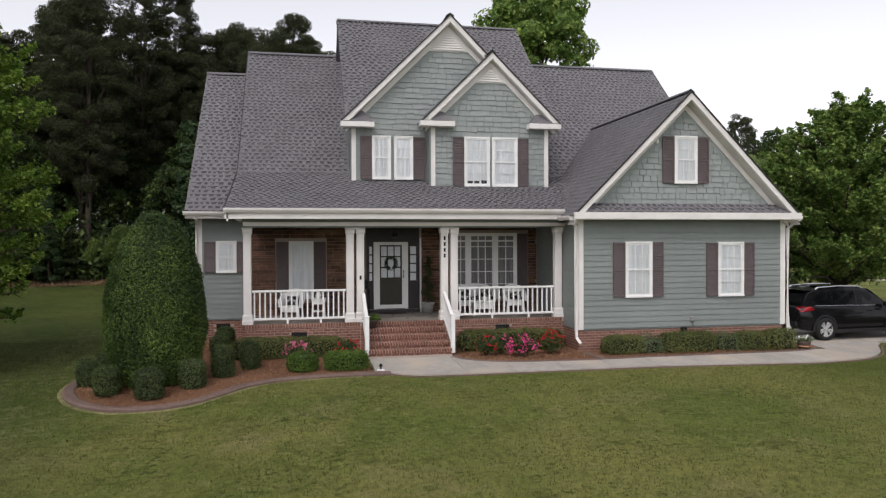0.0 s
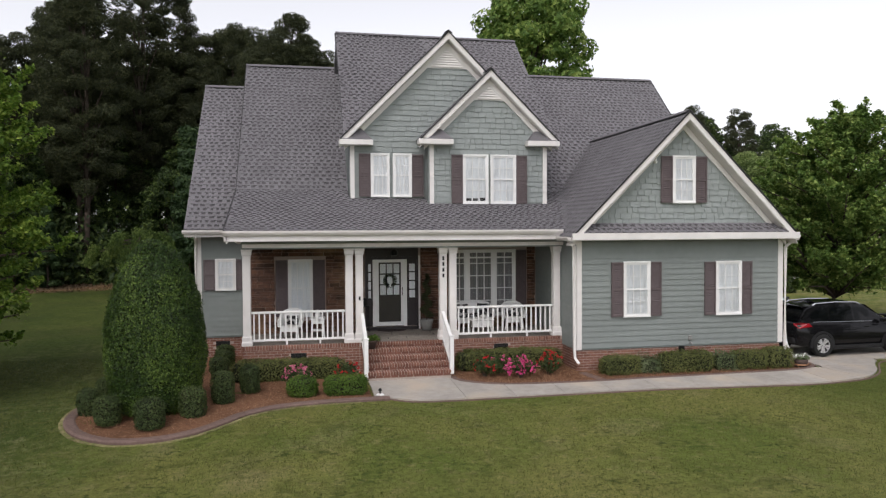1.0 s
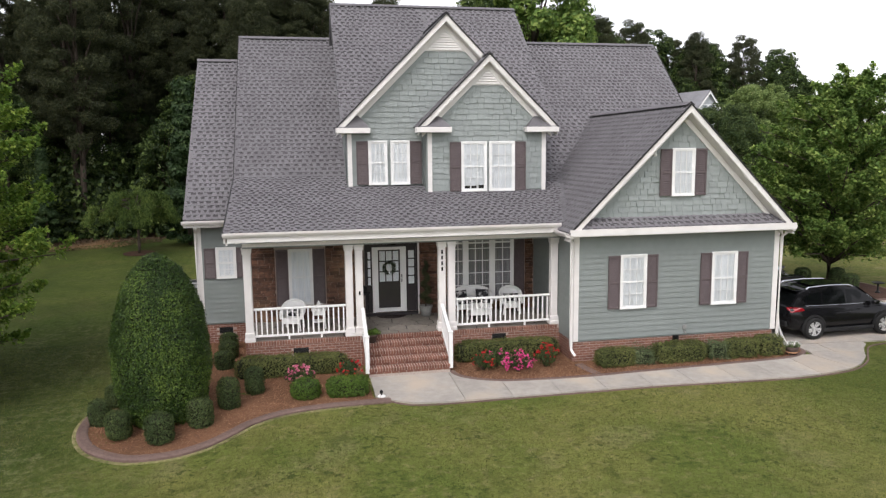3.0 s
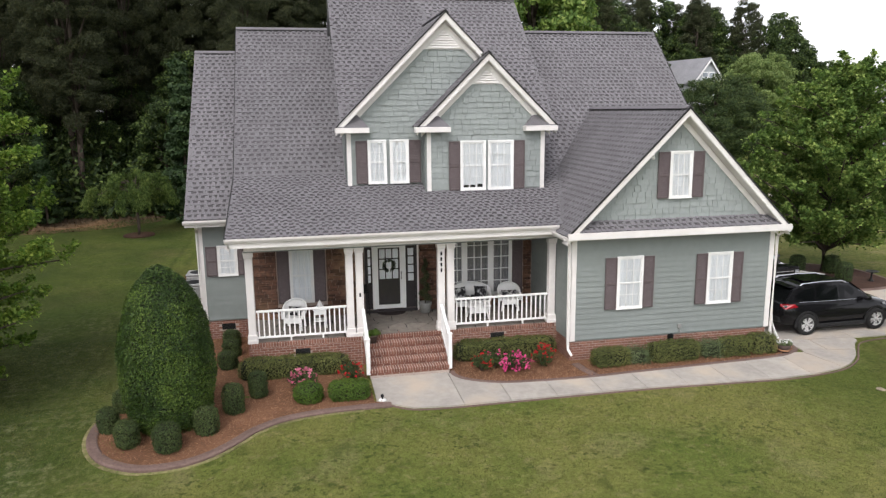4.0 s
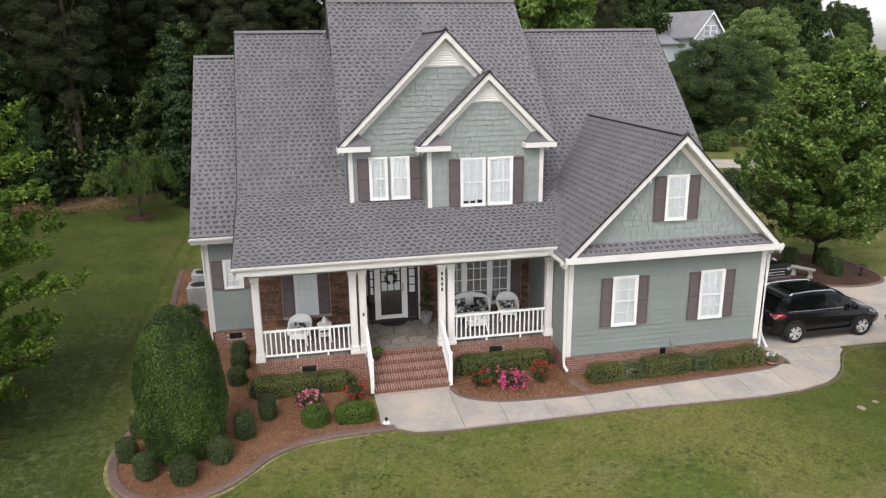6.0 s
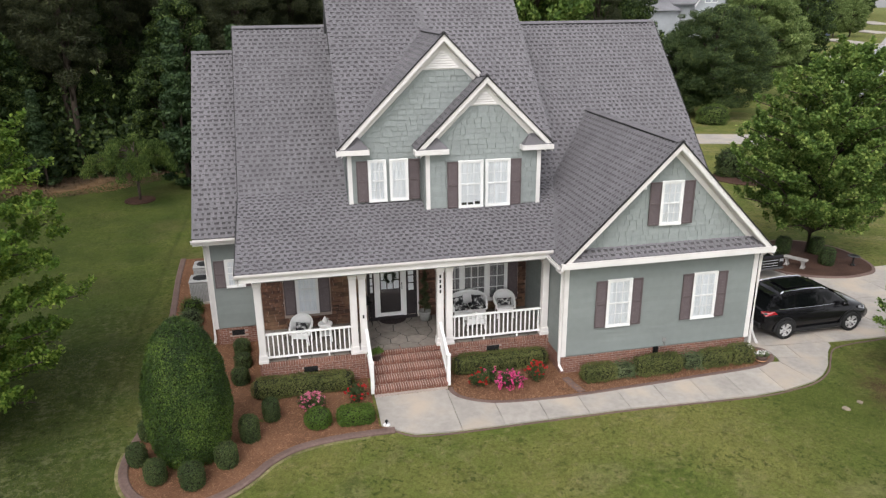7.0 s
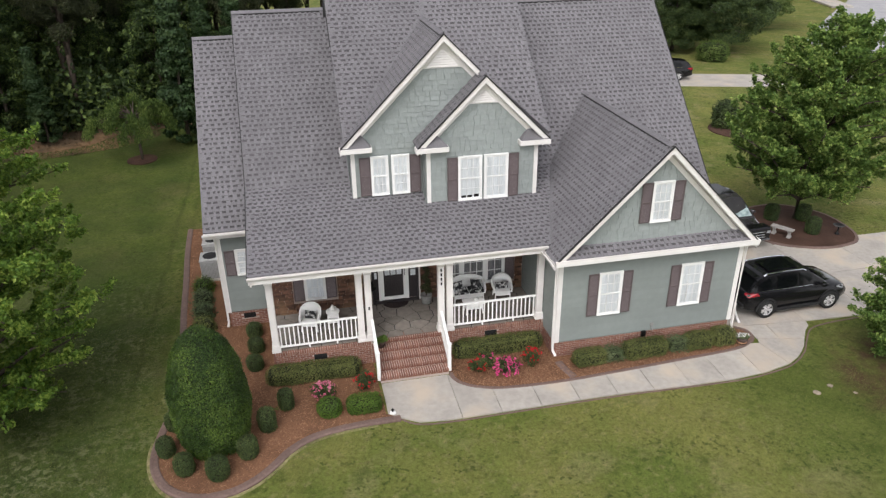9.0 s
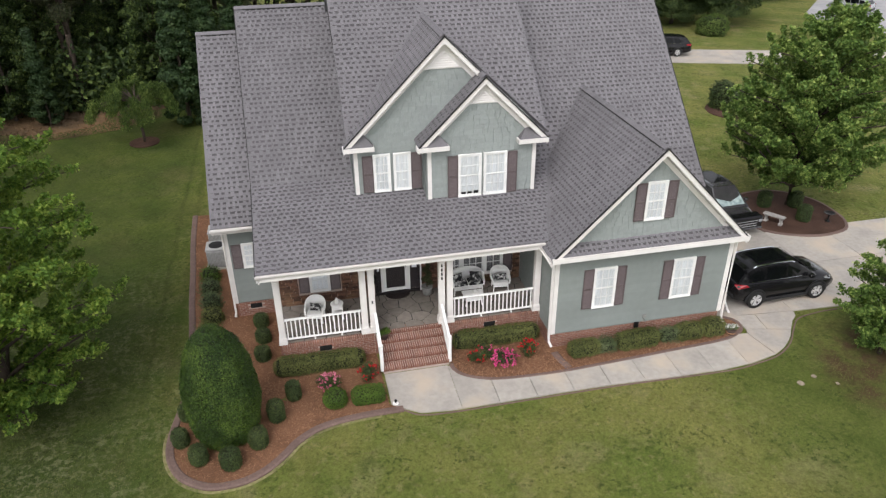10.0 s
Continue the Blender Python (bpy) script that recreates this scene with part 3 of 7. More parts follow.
roof("wing_roof_back", [(-1.55, 33.5, 3.96), (-3.38, 33.5, 3.96), (-3.38, RIDGE_Y, 9.35), (-1.55, RIDGE_Y, 9.35)], shingled=False)
roof("upper_roof_left", [(1.42, C_Y, C_Z), (4.70, 25.46, 10.12), (4.70, C_RY, C_RZ), (1.42, C_RY, C_RZ)], "grey shingle roof of the upper storey", 15)
roof("upper_roof_right", [(4.70, 25.46, 10.12), (8.30, C_Y, C_Z), (8.30, C_RY, C_RZ), (4.70, C_RY, C_RZ)], "grey shingle roof of the upper storey", 16)
roof("upper_roof_back", [(8.30, 31.2, 6.86), (1.42, 31.2, 6.86), (1.42, C_RY, C_RZ), (8.30, C_RY, C_RZ)], shingled=False)
roof("gable_roof_left", [(1.29, 21.82, 6.71), (1.29, 21.86, 6.71), (4.70, 25.46, 10.12), (4.70, 21.82, 10.12)], "grey shingle roof of the tall gable", 17)
roof("gable_roof_right", [(8.11, 21.86, 6.71), (8.11, 21.82, 6.71), (4.70, 21.82, 10.12), (4.70, 25.46, 10.12)], "grey shingle roof of the tall gable", 18)
roof("small_gable_roof_left", [(3.68, 21.3, 6.70), (3.68, 22.1, 6.70), (5.92, 22.1, 8.89), (5.92, 21.3, 8.89)], "grey shingle roof of the small gable", 19)
roof("small_gable_roof_right", [(8.11, 21.82, 6.705), (8.11, 21.3, 6.705), (5.92, 21.3, 8.89), (5.92, 21.82, 8.89)], "grey shingle roof of the small gable", 20)
roof("garage_roof_left", [(GX - GT, 18.15, 3.71), (GX - GT, 19.1, 3.71), (7.52, 19.1, 3.90), (8.81, 22.98, 5.19), (GX, 25.0, GZ), (GX, 18.15, GZ)], "grey shingle roof of the garage wing", 21)
roof("garage_roof_right", [(GX + GT, 25.0, 3.71), (GX + GT, 18.15, 3.71), (GX, 18.15, GZ), (GX, 25.0, GZ)], "grey shingle roof of the garage wing", 22)
roof("skirt_roof", [(GX - 3.15, 18.12, 3.80), (GX + 3.15, 18.12, 3.80), (GX + 2.85, 18.5, 4.06), (GX - 2.85, 18.5, 4.06)], "narrow shingle skirt roof below the gable", 23, thick=0.06)


def ridge_cap(pts, r=0.12, vent=True):
    """Overlapping cap shingles on a black ridge vent."""
    a, b = Vector(pts[0]), Vector(pts[1])
    d = (b - a).normalized()
    s = d.cross(Vector((0, 0, 1))).normalized()
    n = max(2, int((b - a).length / 0.26))

    def tent(bm, p0, p1, leg, top, drop, low, h0=0.0, h1=0.0):
        rings = []
        for p, h in ((p0, h0), (p1, h1)):
            prof = ((0, top), (leg, top - drop), (leg, top - drop - low), (0, top - low), (-leg, top - drop - low), (-leg, top - drop))
            rings.append([p + s * x + Vector((0, 0, z + h)) for x, z in prof])
        loft(bm, rings)
        bmesh.ops.recalc_face_normals(bm, faces=bm.faces)
        return bm

    line = hpart("ridge", tent(bmesh.new(), a, b, r * 0.6, 0.012, 0.085, 0.02), M_SHINGLE, "row of cap shingles along a ridge")
    if vent:
        part("ridge_vent", tent(bmesh.new(), a + d * 0.3, b - d * 0.3, 0.105, 0.030, 0.100, 0.036), M_DRIP, line, "black slotted ridge vent")
    k = (b - a).length / n
    me = finish("cap_shingle", tent(bmesh.new(), Vector(), d * k * 1.1, r * 1.05, 0.052, 0.09, 0.012, 0.008, 0.0), M_SHINGLE)
    for i in range(n):
        part("cap_shingle", me, None, line).location = a + d * k * i * (1 - 0.1 / n)


for ends in (((XL, RIDGE_Y, RIDGE_Z), (1.6, RIDGE_Y, RIDGE_Z)), ((8.2, RIDGE_Y, RIDGE_Z), (XR, RIDGE_Y, RIDGE_Z)), ((-3.38, RIDGE_Y, 9.35), (-1.87, RIDGE_Y, 9.35)),
             ((1.42, C_RY, C_RZ), (8.3, C_RY, C_RZ)), ((4.70, 21.82, 10.12), (4.70, 25.46, 10.12)), ((5.92, 21.3, 8.89), (5.92, 21.84, 8.89)), ((GX, 18.15, GZ), (GX, 25.0, GZ))):
    ridge_cap(ends)
for x in (XL, XR):
    pts = [(EAVE_Y, EAVE_Z), (BRK_Y, BRK_Z), (RIDGE_Y, RIDGE_Z)] if x < 0 else [(21.75, 3.96), (BRK_Y, BRK_Z), (RIDGE_Y, RIDGE_Z)]
    for (ya, za), (yb, zb) in zip(pts, pts[1:]):
        sg = -1 if x < 0 else 1
        hpart("drip_edge", prism(bmesh.new(), [(x + sg * 0.002, ya, za + 0.034), (x + sg * 0.002, yb, zb + 0.034), (x + sg * 0.002, yb, zb - 0.10), (x + sg * 0.002, ya, za - 0.10)], (sg * 0.02, 0, 0)), M_DRIP)
        hpart("rake_board", prism(bmesh.new(), [(x - sg * 0.09, ya + 0.02, za - 0.14), (x - sg * 0.09, yb, zb - 0.14), (x - sg * 0.09, yb, zb - 0.34), (x - sg * 0.09, ya + 0.02, za - 0.34)], (sg * 0.04, 0, 0)), M_TRIM)
# rake board of the upper roof, on the side towards the wing
hpart("rake_board", prism(bmesh.new(), [(1.385, C_RY - 1.9, C_RZ - 1.77), (1.385, C_RY, C_RZ), (1.385, C_RY, C_RZ - 0.06), (1.385, C_RY - 1.9, C_RZ - 1.83)], (0.03, 0, 0)), M_DRIP)


# walls: solid bodies behind the cladding
def wall_gable(name, x0, x1, y0, y1, z0, eave, apex_x, apex_z, material, label):
    bm = bmesh.new()
    prism(bm, [(x0, y0, z0), (x1, y0, z0), (x1, y0, eave), (apex_x, y0, apex_z), (x0, y0, eave)], (0, y1 - y0, 0))
    return hpart(name, bm, material, label)


w_garage = hpart("garage_wall", boxes((7.64, 14.08, 18.58, 24.0, 0.5, 3.72)), M_SIDING, "sage grey lap siding wall with two windows")
w_ggable = wall_gable("garage_gable_wall", 7.9, 13.74, 18.52, 18.9, 3.6, 3.9, GX, 6.85, M_SHAKE, "sage grey shake siding in the gable")
hpart("main_wall", boxes((-1.40, 14.0, 22.3, 33.5, -0.3, 4.6)), M_SIDING)
w_wing = hpart("wing_wall", boxes((-3.05, -1.40, 23.05, 33.0, 0.55, 3.95)), M_SIDING, "sage grey lap siding of the side wing")
hpart("wing_gable_wall", prism(bmesh.new(), [(-3.05, 23.05, 3.9), (-3.05, 28.0, 8.8), (-3.05, 33.0, 3.9)], (1.5, 0, 0)), M_SIDING)
hpart("left_gable_wall", prism(bmesh.new(), [(-1.5, 22.6, 4.5), (-1.5, 28.0, 9.95), (-1.5, 33.4, 4.5)], (0.5, 0, 0)), M_SIDING)
hpart("right_gable_wall", prism(bmesh.new(), [(14.05, 22.6, 4.5), (14.05, 28.0, 9.95), (14.05, 33.4, 4.5)], (-0.5, 0, 0)), M_SIDING)
w_dorm1 = wall_gable("tall_gable_wall", 1.6, 7.8, 22.12, 22.6, 4.4, 6.9, 4.70, 9.9, M_SHAKE, "sage grey shake siding of the tall gable")
w_dorm2 = wall_gable("small_gable_wall", 4.0, 7.8, 21.56, 22.1, 4.4, 6.75, 5.92, 8.66, M_SHAKE, "sage grey shake siding of the small gable")
hpart("upper_wall", prism(bmesh.new(), [(1.6, 22.4, 4.4), (1.6, 22.4, 7.05), (1.6, 26.6, 11.0), (1.6, 30.6, 7.3), (1.6, 30.6, 4.4)], (6.4, 0, 0)), M_SIDING)
w_porch = hpart("porch_back_wall", boxes((-1.40, 7.64, 22.10, 22.30, 0.6, 3.60)), M_MORTAR, "brown ledge stone wall at the back of the porch")
hpart("porch_ceiling", boxes((-1.45, 7.64, 19.6, 22.12, 3.44, 3.54)), M_TRIM)
# fascias, soffits and the beam over the columns
hpart("porch_beam", boxes((-1.46, 7.64, 19.62, 19.86, 3.40, 3.70), bevel=0.01), M_SIDING, "grey painted beam over the columns")
hpart("porch_soffit", boxes((XL + 0.05, 7.5, 19.16, 19.66, 3.66, 3.70)), M_TRIM)
hpart("porch_fascia", boxes((XL, 7.5, 19.12, 19.17, 3.62, 3.88)), M_TRIM)


def gutter(pts, label="cream aluminium gutter"):
    """A K-profile gutter between two points, open to the front side given by the normal."""
    (a, b, nrm) = pts
    a, b, nrm = Vector(a), Vector(b), Vector(nrm)
    up = Vector((0, 0, 1))
    prof = ((0.0, -0.02), (0.0, -0.12), (0.07, -0.12), (0.115, -0.05), (0.12, 0.0), (0.105, 0.0), (0.1, -0.03), (0.06, -0.1), (0.012, -0.1), (0.012, -0.02))
    bm = bmesh.new()
    loft(bm, [[p + nrm * s + up * h for s, h in prof] for p in (a, b)])
    bmesh.ops.recalc_face_normals(bm, faces=bm.faces)
    hpart("gutter", bm, M_TRIM, label)


gutter(((XL - 0.02, 19.12, 3.90), (7.42, 19.12, 3.90), (0, -1, 0)))
gutter(((7.33, 18.2, 3.70), (7.33, 19.1, 3.70), (-1, 0, 0)))
gutter(((14.31, 18.2, 3.70), (14.31, 24.0, 3.70), (1, 0, 0)))
gutter(((-3.42, 22.5, 3.93), (-1.88, 22.5, 3.93), (0, -1, 0)))
hpart("wing_fascia", boxes((-3.38, -1.88, 22.5, 22.56, 3.74, 3.92), (-3.38, -1.88, 22.5, 23.1, 3.72, 3.745)), M_TRIM)


def rake(pts, width=0.26, y0=0.0, y1=0.0, name="rake_board", label=""):
    """A sloping board below a gable's roof edge, with its drip edge, from eave to apex."""
    (xa, za), (xb, zb) = pts
    d = Vector((xb - xa, 0, zb - za)).normalized()
    nrm = Vector((d.z, 0, -d.x))
    if nrm.z > 0:
        nrm = -nrm
    bm = bmesh.new()
    a, b = Vector((xa, y0, za)), Vector((xb, y0, zb))
    drop = width / abs(d.x)
    cut = min(drop, 0.16)  # plumb cut at the foot
    foot = a + d * ((drop - cut) / abs(d.z))
    prism(bm, [a, b, b - Vector((0, 0, drop)), foot - Vector((0, 0, drop)), a - Vector((0, 0, cut))], (0, y1 - y0, 0))
    ob = hpart(name, bm, M_TRIM, label)
    bm = bmesh.new()
    prism(bm, [a - Vector((0, 0.03, -0.005)), b - Vector((0, 0.03, -0.005)), b - Vector((0, 0.03, 0.045)), a - Vector((0, 0.03, 0.045))], (0, 0.06, 0))
    part("drip_edge", bm, M_DRIP, ob)
    return ob


def gable_trim(cx, cz, half, tipz, y, depth, soffit_to):
    for sg in (-1, 1):
        rake(((cx + sg * half, tipz), (cx, cz)), 0.17, y, y + 0.05)
        d = Vector((-sg * half, 0, cz - tipz)).normalized()
        a, b = Vector((cx + sg * half, y + 0.05, tipz - 0.26)), Vector((cx, y + 0.05, cz - 0.26))
        bm = bmesh.new()
        prism(bm, [a, b, b + Vector((0, soffit_to - y, 0)), a + Vector((0, soffit_to - y, 0))], (0, 0, 0.03))
        hpart("soffit", bm, M_TRIM)
        # frieze board on the wall below the soffit
        a, b = Vector((cx + sg * (half - 0.15), soffit_to - 0.05, tipz - 0.12)), Vector((cx, soffit_to - 0.05, cz - 0.27))
        bm = bmesh.new()
        prism(bm, [a, b, b - Vector((0, 0, 0.2)), a - Vector((0, 0, 0.2))], (0, 0.05, 0))
        hpart("frieze_board", bm, M_TRIM)


gable_trim(GX, GZ, GT, 3.71, 18.12, 0.4, 18.52)
gable_trim(4.70, 10.12, 3.41, 6.71, 21.79, 0.3, 22.12)
gable_trim(5.92, 8.89, 2.22, 6.70, 21.27, 0.3, 21.56)
hpart("gable_fascia", boxes((GX - GT, GX + GT, 18.08, 18.14, 3.61, 3.79), (GX - GT + 0.1, GX + GT - 0.1, 18.10, 18.6, 3.59, 3.62)), M_TRIM, "white fascia along the garage gable")
for x0, x1, y, z in ((1.29, 2.28, 21.79, 6.66), (3.66, 4.70, 21.27, 6.66), (7.12, 8.13, 21.27, 6.66)):
    # cornice returns with little hipped roofs
    hpart("cornice_return", boxes((x0 - 0.02, x1 + 0.02, y - 0.036, y + 0.31, z - 0.14, z + 0.02), bevel=0.008), M_TRIM, "white boxed cornice return")
    bm = bmesh.new()
    yb, z = y + 0.32, z + 0.025
    mid = x0 + 0.66 if x0 < 7 else x1 - 0.66
    p = [(x0 + 0.02, y - 0.02, z), (x1, y - 0.02, z), (x1, yb, z), (x0 + 0.02, yb, z), (mid, yb - 0.02, z + 0.40)]
    v = [bm.verts.new(q) for q in p]
    for f in ((0, 1, 4), (1, 2, 4), (2, 3, 4), (3, 0, 4), (3, 2, 1, 0)):
        bm.faces.new([v[k] for k in f])
    hpart("return_roof", bm, M_SHINGLE)
for x, y, z0, z1 in ((1.62, 22.065, 4.88, 6.54), (4.02, 21.505, 4.62, 6.54), (7.68, 21.505, 4.62, 6.54)):
    hpart("corner_board", boxes((x, x + 0.13, y, y + 0.04, z0, z1)), M_TRIM)
hpart("corner_board", boxes((3.97, 4.015, 21.52, 22.10, 4.62, 6.52)), M_SIDING)
for x, y, z0, z1, w in ((7.62, 18.54, 0.52, 3.60, 0.16), (13.95, 18.54, 0.52, 3.60, 0.16), (-3.07, 23.01, 0.55, 3.72, 0.12)):
    hpart("corner_board", boxes((x, x + w, y, y + 0.05, z0, z1), bevel=0.006), M_TRIM)


# ---- cladding pieces ----
def siding(parent, x0, x1, y, z0, z1, course=0.158, holes=()):
    """Lap siding boards across a wall that faces the front, cut round openings."""
    z = z0
    while z < z1 - 0.03:
        zt = min(z + course, z1)
        spans = [(x0, x1)]
        for hx0, hx1, hz0, hz1 in holes:
            if hz0 < zt and hz1 > z:
                spans = [s for a, b in spans for s in ((a, min(b, hx0)), (max(a, hx1), b)) if s[1] - s[0] > 0.02]
        for a, b in spans:
            bm = bmesh.new()
            loft(bm, [[(x, y, z), (x, y - 0.030, z), (x, y - 0.008, zt + 0.01), (x, y, zt + 0.01)] for x in (a, b)])
            bmesh.ops.recalc_face_normals(bm, faces=bm.faces)
            part("siding_board", bm, M_SIDING, parent)
        z += course


def side_siding(parent, x, y0, y1, z0, z1, sg, course=0.158):
    z = z0
    while z < z1 - 0.03:
        zt = min(z + course, z1)
        bm = bmesh.new()
        loft(bm, [[(x, yy, z), (x + sg * 0.022, yy, z), (x + sg * 0.008, yy, zt + 0.01), (x, yy, zt + 0.01)] for yy in (y0, y1)])
        bmesh.ops.recalc_face_normals(bm, faces=bm.faces)
        part("siding_board", bm, M_SIDING, parent)
        z += course


siding(w_garage, 7.78, 13.95, 18.58, 0.55, 3.60)
side_siding(w_garage, 7.64, 18.62, 22.1, 0.535, 3.45, -1)
siding(w_wing, -2.95, -1.42, 23.05, 0.60, 3.72)


def shakes(parent, pts, seed, near=0):
    rows = tabs(pts, 0.165, 0.13, 0.36, (0.007, 0.012), 0.028, seed, 0.002, 0.035)
    rows = [r for r in rows if (r[0] - r[1]).length > 0.015]
    if rows[near:]:
        part("shake_field", tab_mesh("shake_field", rows[near:], M_SHAKE), M_SHAKE, parent, kind="stuff")
    for r in rows[:near]:
        part("shake", tab_mesh("shake", [r], M_SHAKE), M_SHAKE, parent)


shakes(w_ggable, [(7.75, 18.52, 4.04), (13.9, 18.52, 4.04), (GX, 18.52, 6.95)], 31, 250)
shakes(w_dorm1, [(1.66, 22.12, 4.88), (7.7, 22.12, 4.88), (7.7, 22.12, 6.9), (4.70, 22.12, 9.88), (1.66, 22.12, 6.9)], 32, 0)
shakes(w_dorm2, [(4.05, 21.56, 4.62), (7.75, 21.56, 4.62), (7.75, 21.56, 6.82), (5.92, 21.56, 8.64), (4.05, 21.56, 6.82)], 33, 280)


# ---- windows ----
def sheet_front(x0, x1, y, z0, z1):
    """One pane of glass that faces the front."""
    bm = bmesh.new()
    bm.faces.new([bm.verts.new(p) for p in ((x0, y, z0), (x1, y, z0), (x1, y, z1), (x0, y, z1))])
    return bm


def window(x0, x1, z0, z1, y, cols=2, rows=2, shutters=(0, 0), label="white double-hung window with muntins", curtain=M_CURTAIN, lit=False):
    """A double-hung window in a wall that faces the front: casing, two sashes with muntins, panes, a curtain behind."""
    w = 0.055
    ob = hpart("window", boxes((x0, x1, y - 0.05, y + 0.02, z1 - w, z1), (x0, x1, y - 0.065, y + 0.02, z0, z0 + w), (x0, x0 + w, y - 0.05, y + 0.02, z0 + w, z1 - w),
                               (x1 - w, x1, y - 0.05, y + 0.02, z0 + w, z1 - w), bevel=0.004), M_WHITE, label)
    zm = (z0 + z1) / 2
    for k, (a, b) in enumerate(((z0 + w, zm + 0.02), (zm - 0.02, z1 - w))):
        f, xa, xb = 0.04, x0 + w, x1 - w
        yy = y - 0.046 + 0.014 * k
        part("sash", boxes((xa, xb, yy, yy + 0.025, a, a + f), (xa, xb, yy, yy + 0.025, b - f, b), (xa, xa + f, yy, yy + 0.025, a + f, b - f), (xb - f, xb, yy, yy + 0.025, a + f, b - f)), M_WHITE, ob)
        part("pane", sheet_front(xa + f, xb - f, yy + 0.014, a + f, b - f), M_GLASS, ob)
        bars = []
        for i in range(1, cols):
            x = xa + f + (xb - xa - 2 * f) * i / cols
            bars.append((x - 0.008, x + 0.008, yy + 0.004, yy + 0.02, a + f, b - f))
        for j in range(1, rows):
            z = a + f + (b - a - 2 * f) * j / rows
            bars.append((xa + f, xb - f, yy + 0.003, yy + 0.021, z - 0.008, z + 0.008))
        for q in bars:
            part("muntin", boxes(q), M_WHITE, ob)
    bm = bmesh.new()
    n = 14
    xs = np.linspace(x0 + w, x1 - w, n)
    loft(bm, [[(x, y - 0.010 + 0.004 * math.sin(i * 2.1), z0 + w) for i, x in enumerate(xs)], [(x, y - 0.010 + 0.004 * math.sin(i * 2.1), z1 - w) for i, x in enumerate(xs)]], close=False)
    part("curtain", bm, curtain, ob, "white sheer curtain")
    for side in (0, 1):
        sw = shutters[side]
        if sw:
            a, b = (x0 - sw, x0 - 0.005) if side == 0 else (x1 + 0.005, x1 + sw)
            shutter(a, b, z0 + 0.02, z1 - 0.02, y - 0.03)
    return ob


def shutter(a, b, z0, z1, y):
    f = 0.045
    ob = hpart("shutter", boxes((a, a + f, y - 0.02, y + 0.02, z0, z1), (b - f, b, y - 0.02, y + 0.02, z0, z1), (a + f, b - f, y - 0.02, y + 0.02, z0, z0 + f), (a + f, b - f, y - 0.02, y + 0.02, z1 - f, z1),
                                (a + f, b - f, y - 0.02, y + 0.02, (z0 + z1) / 2 - 0.03, (z0 + z1) / 2 + 0.03), (a + f, b - f, y + 0.012, y + 0.02, z0 + f, z1 - f)), M_SHUTTER, "dull plum louvred shutter")
    bm = bmesh.new()
    n = int((z1 - z0 - 2 * f) / 0.05)
    for i in range(n):
        z = z0 + f + (z1 - z0 - 2 * f) * (i + 0.5) / n
        loft(bm, [[(x, y - 0.012, z - 0.02), (x, y - 0.006, z - 0.022), (x, y + 0.012, z + 0.018), (x, y + 0.006, z + 0.02)] for x in (a + f, b - f)])
    part("louvres", bm, M_SHUTTER, ob)
    return ob


window(9.02, 9.84, 1.40, 2.98, 18.55, 3, 2, (0.36, 0.34))
window(11.90, 12.73, 1.38, 2.96, 18.55, 3, 2, (0.36, 0.34))
window(10.48, 11.19, 4.62, 5.98, 18.475, 3, 2, (0.36, 0.36))
window(2.25, 2.84, 4.93, 6.30, 22.065, 3, 2, (0.37, 0))
window(2.94, 3.54, 4.93, 6.30, 22.065, 3, 2, (0, 0.37))
blind_window = window(5.06, 5.88, 4.70, 6.25, 21.505, 3, 2, (0.36, 0))
for x0, x1 in ((5.165, 5.33), (5.37, 5.54), (5.61, 5.775)):
    part("blind_gap", boxes((x0, x1, 21.476, 21.482, 4.80, 4.90 if x0 > 5.5 else 4.88)), M_DARK, blind_window, "dark room below the raised blind")
window(5.95, 6.78, 4.70, 6.25, 21.505, 3, 2, (0, 0.36))
window(-2.54, -1.92, 2.03, 3.03, 23.02, 3, 2, (0.35, 0.19))
window(-0.30, 0.44, 1.25, 3.02, 22.06, 3, 2, (0.37, 0.37))

# ---- plants ----
def leaf_quads(p, nrm, size, rnd, aspect=0.55, droop=0.0, jitter=0.55):
    """Vertices and faces of leaves at points, each a folded diamond that faces about along nrm."""
    n = len(p)
    nrm = nrm + rnd.normal(scale=jitter, size=(n, 3))
    nrm /= np.linalg.norm(nrm, axis=1)[:, None] + 1e-9
    a = np.cross(nrm, rnd.normal(size=(n, 3)))
    a[:, 2] -= droop
    a /= np.linalg.norm(a, axis=1)[:, None] + 1e-9
    b = np.cross(nrm, a)
    b /= np.linalg.norm(b, axis=1)[:, None] + 1e-9
    s = (size * rnd.uniform(0.6, 1.3, n))[:, None]
    v = np.stack([p - a * s * 0.5, p + b * s * aspect * 0.5 + nrm * s * 0.08, p + a * s * 0.5, p - b * s * aspect * 0.5 + nrm * s * 0.08], 1)
    return v.reshape(-1, 3), np.arange(4 * n).reshape(n, 4)


def leaves(n, centres, radii, size, rnd, surface=0.75, flat=0.0, droop=0.0, aspect=0.55):
    """Leaves strewn over ellipsoid clumps."""
    centres, radii = np.asarray(centres, float), np.asarray(radii, float)
    wts = (radii[:, 0] * radii[:, 2])
    idx = rnd.choice(len(centres), n, p=wts / wts.sum())
    d = rnd.normal(size=(n, 3))
    d /= np.linalg.norm(d, axis=1)[:, None]
    r = rnd.uniform(surface ** 3, 1.0, n) ** (1 / 3)
    p = centres[idx] + d * radii[idx] * r[:, None]
    return leaf_quads(p, d + np.array([0, 0, flat]), size, rnd, aspect, droop)


